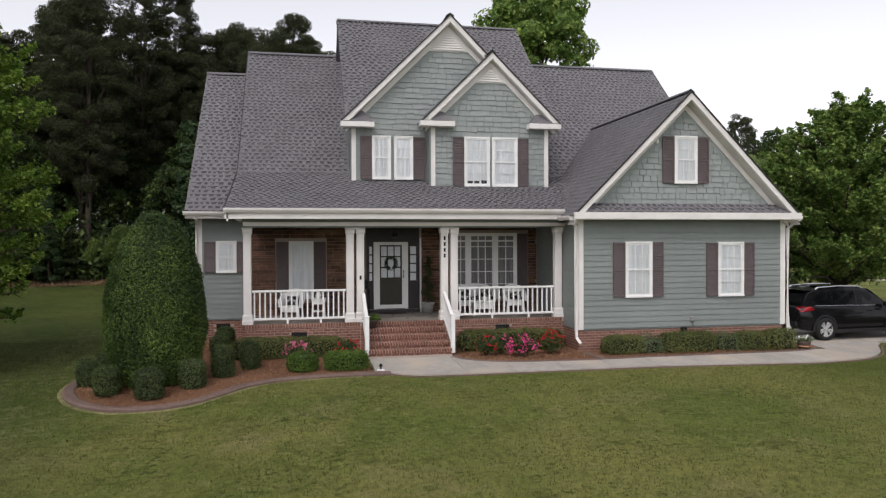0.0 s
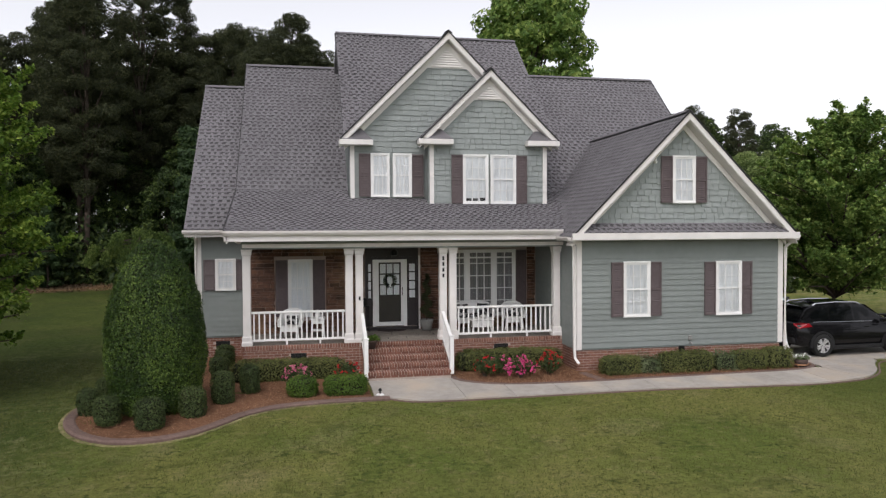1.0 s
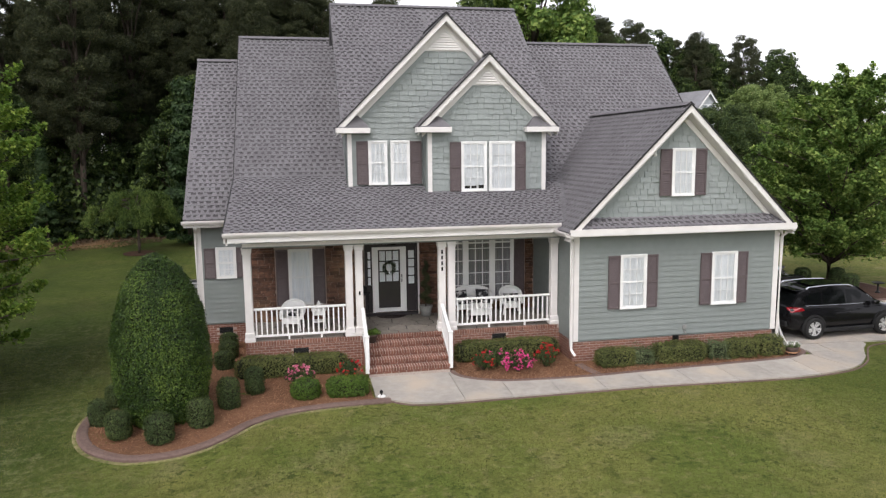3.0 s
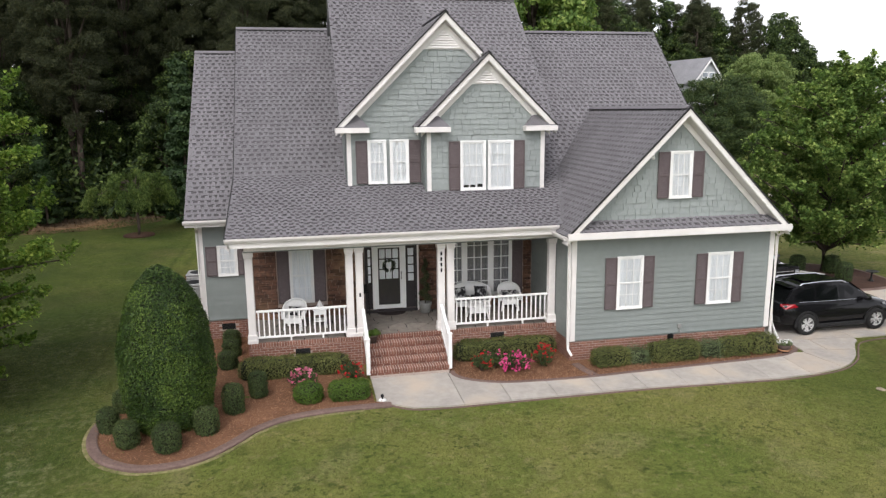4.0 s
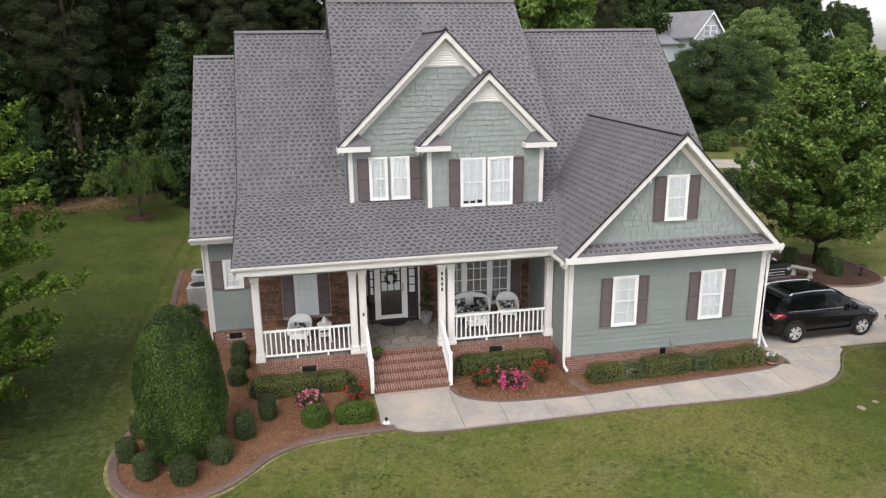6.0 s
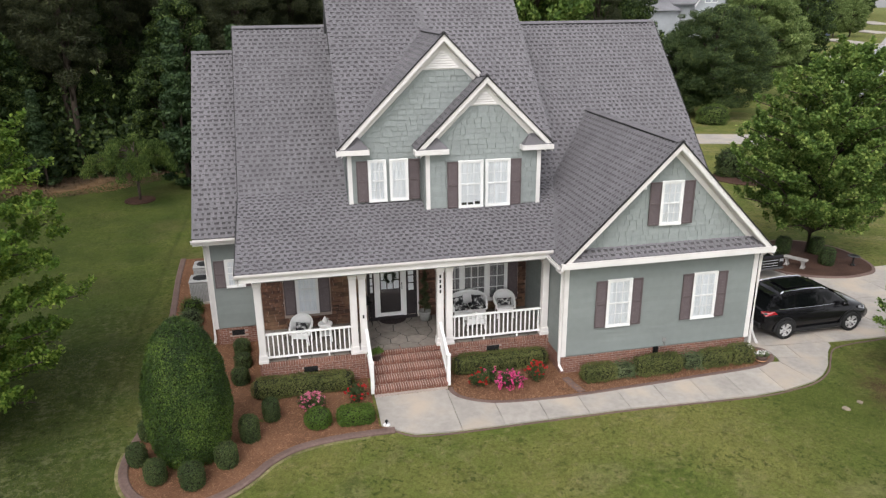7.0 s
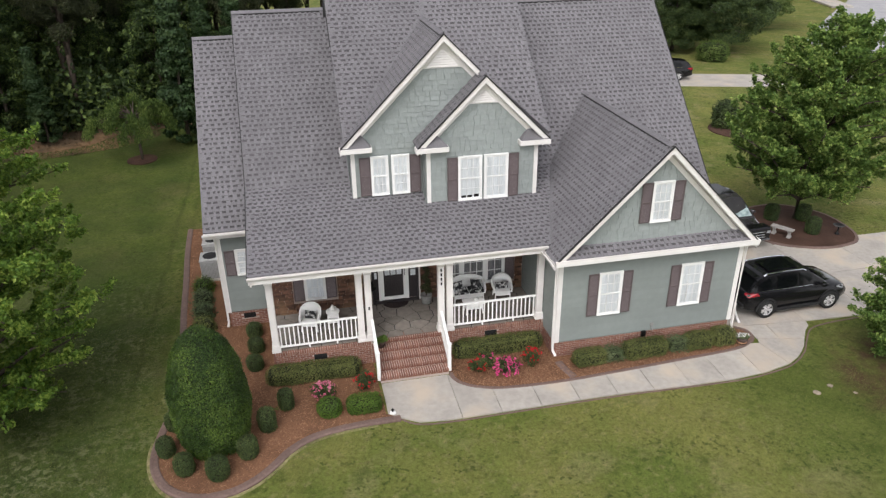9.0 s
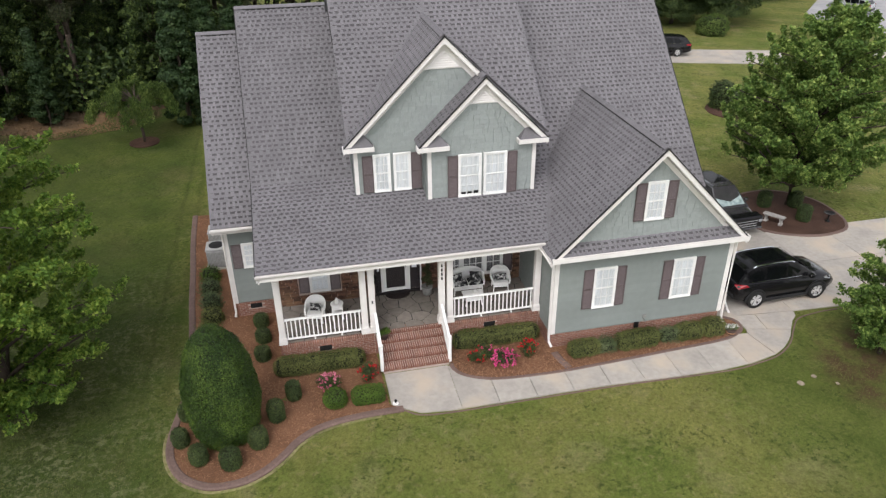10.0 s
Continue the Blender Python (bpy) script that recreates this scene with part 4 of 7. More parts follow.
def limb_mesh(name, height, r, limbs, rnd, lean=(0, 0), material=None):
    """A tapered trunk with limbs that rise from it; limbs: (start share, end point)."""
    bm = bmesh.new()
    pts = [Vector((lean[0] * t ** 1.5 + rnd.normal(0, r * 0.2) * (0 < t < 1), lean[1] * t ** 1.5 + rnd.normal(0, r * 0.2) * (0 < t < 1), height * t)) for t in np.linspace(0, 1, 7)]
    pts[0].z = -0.2
    tube(bm, pts, r, 8, r * 0.3)
    for share, end in limbs:
        s = Vector((lean[0] * share ** 1.5, lean[1] * share ** 1.5, height * share))
        e = Vector(end)
        mid = (s + e) / 2 + Vector((rnd.normal(0, 0.1), rnd.normal(0, 0.1), 0.12 * (e - s).length))
        tube(bm, [s, mid, e], r * 0.42 * (1.1 - share * 0.6), 5, r * 0.1)
    return finish(name, bm, material or M_BARK, True)


def tree_parts(seed, height, trunk_r, crown_lo, crown_r, clumps, n_leaves, leaf, l_mat, shape="round", lean=(0, 0), clump_r=(0.8, 1.5), flat=0.2, trunk_h=None, fill=0.25, aspect=0.6):
    """The meshes of one tree, standing at the origin: trunk with limbs, and crown of leaf clumps."""
    rnd = np.random.default_rng(seed)
    cs, rs = [], []
    for i in range(clumps):
        t = (i + 0.5) / clumps
        if shape == "round":
            prof = math.sin(math.pi * min(1, max(0, 0.14 + 0.80 * t))) ** 0.6
        elif shape == "cone":
            prof = (1 - t) ** 0.8 + 0.08
        else:
            prof = (0.35 + 0.65 * math.sin(math.pi * (0.15 + 0.8 * t))) * 0.9
        ang = i * 2.39996 + rnd.normal(0, 0.3)
        cr = rnd.uniform(*clump_r)
        rad = max(0.0, crown_r * prof - cr * 0.5) * math.sqrt(rnd.uniform(fill, 1.0))
        z = crown_lo + (height - crown_lo - cr * 0.5) * t
        cs.append((rad * math.cos(ang) + lean[0] * t, rad * math.sin(ang) + lean[1] * t, z + rnd.normal(0, 0.25)))
        rs.append((cr, cr, cr * rnd.uniform(0.5, 0.75)))
    v, f = leaves(n_leaves, cs, rs, leaf, rnd, 0.5, flat, aspect=aspect)
    crown = quick_mesh("crown", v, f, l_mat)
    th = trunk_h or (crown_lo + (height - crown_lo) * 0.75)
    limbs = []
    for c in cs[:: max(1, len(cs) // 18)] if shape != "cone" else []:
        share = min(0.95, max(0.2, (c[2] * 0.72) / th))
        limbs.append((share, c))
    return limb_mesh("trunk", th, trunk_r, limbs, rnd, lean), crown


def plant_tree(name, meshes, label, category, at, turn=0, scale=1.0, group=""):
    ob = new(name)
    ob.matrix_basis = pose(at[0], at[1], at[2] if len(at) > 2 else ground_z(at[0], at[1]), 0, 0, turn) @ Matrix.Scale(scale, 4)
    tagged(ob, label, category, group)
    for nm, me in zip(("trunk", "crown"), meshes):
        part(nm, me, None, ob)
    return ob


def spray_tree(seed, height, trunk_r, crown_lo, crown_r, n_limbs, n_leaves, leaf, l_mat, lean=(0, 0), rise=0.5, twig=0.30, spread=0.07, aspect=0.6, low=0.55, gap=0.16):
    """A young tree with rising limbs, side twigs and leaves strung along them, so that its edge is feathery."""
    rnd = np.random.default_rng(seed)
    limbs, starts, dirs, lens = [], [], [], []
    th = height * 0.9
    for i in range(n_limbs):
        t = (i + 0.5) / n_limbs
        prof = low + (1 - low) * math.sin(math.pi * min(1.0, t * 1.25)) if t < 0.4 else (max(0.0, 1 - ((t - 0.4) / 0.62) ** 2.2)) ** 0.75
        reach = max(0.25, crown_r * prof * rnd.uniform(0.72, 1.04))
        ang = i * 2.39996 + rnd.normal(0, 0.25)
        z1 = crown_lo + (height - crown_lo) * t + rnd.normal(0, 0.15)
        z0 = max(crown_lo * 0.7, min(th * 0.97, z1 - reach * rise * rnd.uniform(0.7, 1.3)))
        off = Vector((lean[0], lean[1], 0)) * (z0 / th) ** 1.5
        s = off + Vector((0, 0, z0))
        e = off + Vector((reach * math.cos(ang), reach * math.sin(ang), z1))
        limbs.append((z0 / th, e))
        d = e - s
        n_tw = max(5, int(d.length / gap))
        for k in range(n_tw):
            u = 0.22 + 0.78 * (k + rnd.uniform(0, 1)) / n_tw
            side = d.cross(Vector((0, 0, 1))).normalized() * rnd.choice([-1, 1])
            tw = (d.normalized() * rnd.uniform(0.5, 1.1) + side * rnd.uniform(0.1, 1.0) + Vector((0, 0, rnd.uniform(0.0, 0.75)))).normalized()
            starts.append(s + d * u + Vector((0, 0, 0.10 * d.length * 4 * u * (1 - u))))
            dirs.append(tw)
            lens.append(twig * d.length ** 0.5 * (1.35 - 0.75 * u) * rnd.uniform(0.6, 1.2))
    st, dr, ln = np.array([v[:] for v in starts]), np.array([v[:] for v in dirs]), np.array(lens)
    k = rnd.choice(len(ln), n_leaves, p=ln / ln.sum())
    u = rnd.uniform(0, 1, n_leaves) ** 0.8
    p = st[k] + dr[k] * (ln[k] * u)[:, None] + rnd.normal(size=(n_leaves, 3)) * (spread * (1.15 - 0.7 * u))[:, None]
    v, f = leaf_quads(p, dr[k] * 0.3 + np.array([0, 0, 0.8]), leaf, rnd, aspect, 0.3, 0.6)
    return limb_mesh("trunk", th, trunk_r, limbs[::2], rnd, lean), quick_mesh("crown", v, f, l_mat)


# trees of the garden
maple = spray_tree(5, 9.1, 0.17, 1.5, 3.9, 190, 150000, 0.145, L_MAPLE, lean=(0.9, 0), rise=0.8, twig=0.46, spread=0.10, aspect=0.75, gap=0.62)
plant_tree("maple_tree", maple, "broad green maple with dense leaves in a mulch bed", "tree", (22.9, 26.9))
lt = spray_tree(6, 10.4, 0.16, 0.6, 3.9, 140, 125000, 0.125, L_YOUNG, rise=0.45, twig=0.46, spread=0.09, gap=0.46)
plant_tree("young_tree", lt, "light green young tree with airy branches at the lawn's edge", "tree", (-9.6, 19.2))
rt = spray_tree(8, 4.8, 0.08, 0.35, 1.75, 90, 42000, 0.11, L_MAPLE, rise=0.6, twig=0.30, spread=0.07, gap=0.30)
plant_tree("young_maple", rt, "light green young maple on the front lawn", "tree", (18.75, 15.9))
rnd = np.random.default_rng(12)
cherry = new("weeping_cherry")
cherry.matrix_basis = pose(-9.0, 42.6, ground_z(-9, 42.6))
tagged(cherry, "small weeping cherry with drooping green branches in a mulch ring", "tree")
arms = []
for i in range(26):
    a, r = i * 2.4, rnd.uniform(0.9, 2.3)
    arms.append((0.85, (r * math.cos(a), r * math.sin(a), 3.35 - 0.22 * r * r + rnd.normal(0, 0.15))))
part("trunk", limb_mesh("trunk", 3.0, 0.10, [], rnd), None, cherry)
for share, end in arms:
    fork, tip = Vector((0, 0, 3.0 * share)), Vector(end)
    part("branch", tube(bmesh.new(), [fork, (fork + tip) / 2 + Vector((0, 0, 0.25)), tip], 0.035, 5, 0.01), M_BARK, cherry)
cc, cr = [], []
for _, (x, y, z) in arms:
    for k in range(4):
        cc.append((x * (1 + 0.06 * k), y * (1 + 0.06 * k), z + 0.2 - 0.25 * k))
        cr.append((0.34, 0.34, 0.24))
v, f = leaves(15000, cc, cr, 0.15, rnd, 0.2, 0, 1.5, 0.35)
part("crown", quick_mesh("crown", v, f, L_CHERRY), None, cherry)
ring = [(-9.0 + 0.85 * math.cos(a), 42.6 + 0.85 * math.sin(a)) for a in np.linspace(0, 2 * math.pi, 20, endpoint=False)]
sheet("bed_cherry", ring, 0.06, M_DARKMULCH, "round mulch ring below the weeping cherry", "garden bed")

# woods behind, thick at the left and running on past the house
woods = [tree_parts(40 + k, 12 + 1.6 * k, 0.2, 0.8, 3.7, 150, 26000, 0.27, L_WOOD, clump_r=(0.45, 1.0)) for k in range(4)]
pines = [tree_parts(60 + k, 21 + 1.5 * k, 0.24, 7.0, 3.3, 120, 44000, 0.30, L_PINE, "pine", clump_r=(0.45, 1.0), flat=0.4, aspect=0.2) for k in range(3)]
conifer = tree_parts(70, 9.5, 0.14, 0.3, 1.6, 80, 14000, 0.24, L_CONIFER, "cone", clump_r=(0.35, 0.7))
rw = random.Random(4)
spots = []
for row, (y0, n, x0, x1) in enumerate(((49.5, 10, -40, -4), (54, 13, -44, 10), (59, 14, -46, 26), (65, 14, -48, 32), (73, 15, -58, -8))):
    for i in range(n):
        spots.append((x0 + (x1 - x0) * (i + rw.uniform(0.1, 0.9)) / n, y0 + rw.uniform(-1.4, 1.4), row))
for k, (x, y, row) in enumerate(spots):
    tall = row > 1 or k % 3 == 1
    s = rw.uniform(0.78, 1.0)
    if x > -5:
        s *= 0.80
    if tall:
        plant_tree("pine_tree", pines[k % 3], "tall dark pine with a bare lower trunk in the woods", "tree", (x, y), rw.uniform(0, 360), s, "woods behind the lawn")
    else:
        plant_tree("broadleaf_tree", woods[k % 4], "dense green broadleaf tree at the edge of the woods", "tree", (x, y), rw.uniform(0, 360), s * 0.80 * rw.uniform(0.7, 1), "woods behind the lawn")
for x, y, s in ((-6.6, 45.5, 1.0), (-5.0, 46.5, 0.9), (-3.2, 47.5, 0.95), (-15.2, 47.2, 0.6)):
    plant_tree("arborvitae", conifer, "narrow dark green conifer in front of the woods", "conifer", (x, y), rw.uniform(0, 360), s, "conifers by the woods")
for k, (x, y, s) in enumerate(((-3.6, 66, 0.96), (-1.4, 67, 0.89), (0.5, 65.5, 0.84), (2.2, 67.5, 0.95), (-5.4, 62, 0.92), (-9.9, 60.5, 0.96), (-8.1, 61, 0.94), (-4.5, 70, 1.0), (0.9, 71, 0.93), (3.6, 70, 0.90),
                                (-2.3, 64, 0.93), (-0.6, 66, 0.96), (-25, 78, 0.94), (-21, 75, 1.0), (-17, 77, 1.05), (-13, 74, 1.0))):
    plant_tree("pine_tree", pines[k % 3], "tall dark pine in the woods behind the roof", "tree", (x, y), 70 * k, s, "woods behind the lawn")
for k in range(10):
    plant_tree("broadleaf_tree", woods[k % 4], "low broadleaf tree in the shade of the pines", "tree", (-34 + 2.9 * k, 56.5 + (k % 3)), 47 * k, 0.62 + 0.05 * (k % 3), "woods behind the lawn")
# unseen trees, added out of view to block sky light from the left
for k, (x, y) in enumerate(((-24, -6), (-25, 0), (-23.5, 6), (-25, 12), (-24, 18), (-25.5, 24), (-26, 30), (-28, 36), (-29.5, -3), (-30, 9), (-30, 21), (-31, 31))):
    if k % 3 == 1:
        plant_tree("broadleaf_tree", woods[k % 4], "unseen dense broadleaf tree added to shade the side lawn and wing", "tree", (x, y), 61 * k, 1.0, "woods beside the lawn")
    else:
        plant_tree("pine_tree", pines[k % 3], "unseen tall pine added to shade the side lawn and wing", "tree", (x, y), 61 * k, 0.95, "woods beside the lawn")
big_oak = tree_parts(80, 25.0, 0.4, 8, 5.6, 110, 34000, 0.42, L_MAPLE, clump_r=(0.9, 1.9), fill=0.4)
plant_tree("oak_tree", big_oak, "tall light green oak rising behind the roof", "tree", (18.6, 55.0))
plant_tree("broadleaf_tree", woods[3], "light green broadleaf tree behind the roof", "tree", (13.2, 52.0), 40, 1.0)
for k, (x, y, s) in enumerate(((36, 98, 2.12), (39.5, 99, 1.82), (43, 100, 1.58), (46.5, 101, 1.36), (50, 102, 1.70))):
    plant_tree("broadleaf_tree", woods[k % 4], "dark broadleaf tree on the rise behind the oak", "tree", (x, y), 80 * k, s, "trees on the rise")
# undergrowth and the shaded floor of the woods
n = 52000
rnd = np.random.default_rng(15)
px, py = rnd.uniform(-48, 12, n), 48.5 + rnd.gamma(1.3, 6.0, n)
pz = np.array([ground_z(x, y) for x, y in zip(px, py)]) + np.abs(rnd.normal(0, 1.9, n))
v, f = leaf_quads(np.stack([px, py, pz], 1), np.tile([0, -0.5, 0.6], (n, 1)), 0.42, rnd)
ug = new("undergrowth", quick_mesh("undergrowth", v, f, L_WOOD))
tagged(ug, "dark leafy undergrowth below the trees of the woods", "undergrowth", kind="stuff")
sheet("forest_floor", smooth_path([(-60, 47.5), (-30, 46.8), (-20, 46.2), (-15, 45.4), (-12.5, 46.4), (-10.5, 48.3), (-3, 49.5), (8, 50.5), (20, 52), (32, 58)]) + [(32, 110), (-60, 110)], 0.03, M_FLOOR,
      "brown leaf litter on the floor of the woods", "forest floor")

# neighbours' trees at the right
for x, y, k, s in ((41.3, 86, 3, 1.12), (37.0, 80, 1, 1.05), (45.5, 92, 2, 0.75)):
    plant_tree("broadleaf_tree", woods[k], "tall green broadleaf tree beside the neighbouring house", "tree", (x, y), 60 * k, s, "trees beside the neighbouring house")
round_tree = tree_parts(90, 14.6, 0.35, 2.0, 6.2, 240, 70000, 0.26, L_SOFT, clump_r=(0.5, 1.2), fill=0.35, flat=0.5)
plant_tree("round_tree", round_tree, "large round light green tree in the neighbouring garden", "tree", (57.6, 82))
dark_tree = tree_parts(91, 10.9, 0.3, 1.4, 6.6, 330, 95000, 0.22, L_DARK, clump_r=(0.45, 1.1), fill=0.12, flat=0.7, aspect=0.4)
plant_tree("dark_tree", dark_tree, "dark green spreading tree in the neighbouring garden", "tree", (43.6, 69))
plant_tree("dark_tree", dark_tree, "smaller dark green tree beside the spreading one", "tree", (39.6, 69.5), 130, 0.76)
for x, y, s, k in ((128, 165, 1.05, 0), (262, 305, 1.35, 1)):
    plant_tree("round_tree", round_tree, "round green tree far down the street", "tree", (x, y), 50 * k, s, "street trees")
for k, (x, y) in enumerate(((176, 219), (184, 221), (193, 224), (168, 216))):
    plant_tree("round_tree", round_tree, "round green tree before the far slate house", "tree", (x, y), 70 * k, 0.86, "trees before the far house")
rf = random.Random(9)
far_n = 36
for i in range(far_n):
    x = 26 + 76 * (i + rf.uniform(0, 1)) / far_n
    y = 116 + rf.uniform(-5, 14) + 0.32 * max(0, x - 40)
    s = (1.55 if i % 4 else 1.3) * (0.92 if x < 82 else 0.85) * rf.uniform(0.9, 1.12)
    if i % 3 == 0 and x < 90:
        plant_tree("pine_tree", pines[i % 3], "tall dark pine in the distant woods", "tree", (x, y), rf.uniform(0, 360), s * 0.95, "distant woods")
    else:
        plant_tree("broadleaf_tree", woods[i % 4], "dark broadleaf tree in the distant woods", "tree", (x, y), rf.uniform(0, 360), s * 1.15, "distant woods")
for i in range(9):
    plant_tree("broadleaf_tree", woods[(i + 1) % 4], "dark broadleaf tree in the distant woods", "tree", (60 + 3.9 * i, 117 + 2.5 * (i % 2)), 53 * i, (1.52, 1.36, 1.26, 1.15)[(i + 1) % 4] * (0.95 + 0.03 * (i % 3)), "distant woods")
for x, y, k, s in ((70.1, 118, 1, 1.22), (79.6, 118, 0, 1.28)):
    plant_tree("pine_tree", pines[k], "lone tall pine above the distant woods", "tree", (x, y), 90 * k, s, "distant woods")
# the edge of the woods along the far lawns, running away to the horizon
for i in range(90):
    u, off = (i + rf.uniform(0, 1)) / 90, rf.uniform(6, 14) if i % 2 else rf.uniform(14, 50)
    x, y = 124 + 380 * u ** 1.3 - 0.72 * off, 163 + 395 * u ** 1.3 + 0.69 * off
    plant_tree("broadleaf_tree", woods[i % 4], "dark broadleaf tree on the horizon", "tree", (x, y), rf.uniform(0, 360), rf.uniform(1.1, 1.35) * (1 + 0.75 * u), "trees on the horizon")


# ---- clipped shrubs and hedges ----
def clipped(name, kind, dims, n, leaf, l_mat, label, category, at, turn=0, group="", seed=1, ragged=0.03, core=True):
    """A clipped plant: a near-black solid core, coloured as the shade inside, in a shell of small leaves. kind: 'lathe'
    with a profile, or 'block' with half-sizes and power.
    """
    r = np.random.default_rng(seed)
    ob = thing(name, label, category, (at[0], at[1], at[2] if len(at) > 2 else ground_z(at[0], at[1]) + 0.02), turn, group)
    if kind == "lathe":
        rr, zz = np.array([p[0] for p in dims]), np.array([p[1] for p in dims])
        seg = np.hypot(np.diff(rr), np.diff(zz)) * (rr[:-1] + rr[1:])
        k = r.choice(len(seg), n, p=seg / seg.sum())
        t = r.uniform(0, 1, n)
        rad, z = rr[k] + (rr[k + 1] - rr[k]) * t, zz[k] + (zz[k + 1] - zz[k]) * t
        ang = r.uniform(0, 2 * np.pi, n)
        nr, nz = (zz[k + 1] - zz[k]), -(rr[k + 1] - rr[k])
        q = np.hypot(nr, nz) + 1e-9
        nrm = np.stack([np.cos(ang) * nr / q, np.sin(ang) * nr / q, nz / q], 1)
        p = np.stack([rad * np.cos(ang), rad * np.sin(ang), z], 1)
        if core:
            part("core", lathe(bmesh.new(), [(max(0.02, a * 0.94 - 0.02), b * 0.985) for a, b in dims], 18), M_CORE, ob, "near-black solid core with the shade inside the plant put into its colour")
    else:
        hx, hy, hz, pw = dims
        d = r.uniform(-1, 1, size=(n, 3))
        face = r.choice(3, n, p=np.array([hy * hz, hx * hz, hx * hy]) / (hy * hz + hx * hz + hx * hy))
        d[np.arange(n), face] = r.choice([-1.0, 1.0], n)
        norm = (np.abs(d) ** pw).sum(1) ** (1 / pw)
        d /= norm[:, None]
        nrm = np.sign(d) * np.abs(d) ** (pw - 1) / np.array([hx, hy, hz])
        nrm /= np.linalg.norm(nrm, axis=1)[:, None] + 1e-9
        p = d * np.array([hx, hy, hz]) + np.array([0, 0, hz])
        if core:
            part("core", boxes((-hx + 0.06, hx - 0.06, -hy + 0.06, hy - 0.06, 0.0, 2 * hz - 0.06), bevel=0.08), M_CORE, ob, "near-black solid core with the shade inside the plant put into its colour")
    lump = np.array([noise.noise(Vector(q_) * 2.2) for q_ in p]) * ragged * 2
    p = p + nrm * (lump + r.normal(0, ragged, n))[:, None]
    p[:, 2] = np.maximum(p[:, 2], 0.01)
    v, f = leaf_quads(p, nrm + np.array([0, 0, 0.25]), leaf, r, 0.55, 0, 0.5)
    part("foliage", quick_mesh("foliage", v, f, l_mat), None, ob)
    return ob


egg = [(0.78, 0.02), (0.91, 0.30), (1.01, 0.75), (1.05, 1.30), (1.03, 1.90), (0.93, 2.50), (0.75, 3.05), (0.48, 3.50), (0.20, 3.75), (0.01, 3.81)]
clipped("topiary_bush", "lathe", egg, 80000, 0.048, L_TOPIARY, "tall egg-shaped clipped holly in the planting bed", "bush", (-3.15, 16.95), seed=2, ragged=0.028)


def drum(r, h):
    return [(r * 0.82, 0.0), (r * 0.97, h * 0.15), (r, h * 0.5), (r * 0.96, h * 0.78), (r * 0.78, h * 0.93), (r * 0.4, h), (0.01, h * 1.01)]


for k, (x, y, r, h) in enumerate(((-4.50, 16.68, 0.27, 0.60), (-3.93, 15.88, 0.29, 0.62), (-3.03, 15.57, 0.33, 0.66), (-2.26, 16.17, 0.32, 0.66), (-1.72, 17.12, 0.29, 0.78), (-1.17, 17.97, 0.26, 0.70), (-4.40, 17.75, 0.27, 0.58))):
    clipped("boxwood_shrub", "lathe", drum(r * 0.9, h * 0.94), 3200, 0.042, L_BOX, "small drum-shaped clipped boxwood in the mulch", "shrub", (x, y), 0, "clipped boxwoods round the bed", 20 + k, 0.014)
for k, (x, y) in enumerate(((-2.19, 22.30), (-2.11, 21.3), (-2.13, 20.25))):
    clipped("boxwood_shrub", "lathe", drum(0.27, 0.5), 1800, 0.05, L_BOX, "small dark clipped boxwood beside the porch", "shrub", (x, y), 0, "clipped boxwoods beside the porch", 30 + k, 0.016)
for k, (x, y, m) in enumerate(((-4.2, 26.0, L_BRIGHT), (-4.15, 25.0, L_PALE), (-4.05, 24.0, L_PALE), (-3.95, 23.0, L_HEDGE), (-4.0, 22.0, L_HEDGE))):
    clipped("loose_shrub", "lathe", drum(0.36, 0.5), 1900, 0.065, m, "loose leafy shrub along the side of the house", "shrub", (x, y), 0, "shrubs along the side", 40 + k, 0.07)
clipped("hedge", "block", (1.5, 0.30, 0.26, 5), 12000, 0.05, L_HEDGE, "low clipped hedge in front of the porch brick", "hedge", (-0.25, 19.30), 0, seed=50, ragged=0.022)
clipped("hedge", "block", (1.55, 0.27, 0.28, 5), 12000, 0.05, L_HEDGE, "low clipped hedge beside the front steps", "hedge", (5.92, 19.36), 0, seed=51, ragged=0.022)
for k, (x0, x1, m, rg) in enumerate(((8.15, 9.25, L_HEDGE, 0.03), (9.22, 9.85, L_PALE, 0.07), (9.92, 11.50, L_HEDGE, 0.03), (11.56, 12.25, L_PALE, 0.075), (12.2, 13.22, L_HEDGE, 0.03), (13.26, 14.05, L_HEDGE, 0.028))):
    xm = (x0 + x1) / 2
    clipped("hedge", "block", ((x1 - x0) / 2, (0.28, 0.24, 0.30, 0.22, 0.29, 0.31)[k], (0.235, 0.20, 0.265, 0.225, 0.25, 0.28)[k], 5), int(4600 * (x1 - x0)), 0.05, m, "low clipped hedge below the garage wall", "hedge", (xm, 18.02 + 0.03 * (xm - 8)), 1.5, "hedges below the garage wall", 60 + k, rg)
clipped("bright_shrub", "lathe", drum(0.37, 0.42), 2600, 0.055, L_BRIGHT, "bright green clipped round shrub in the mulch", "shrub", (0.10, 17.45), 0, seed=70, ragged=0.02)
clipped("bright_shrub", "block", (0.52, 0.30, 0.215, 4.5), 4200, 0.055, L_BRIGHT, "bright green clipped block shrub beside the walk", "shrub", (1.15, 17.38), 0, seed=71, ragged=0.02)


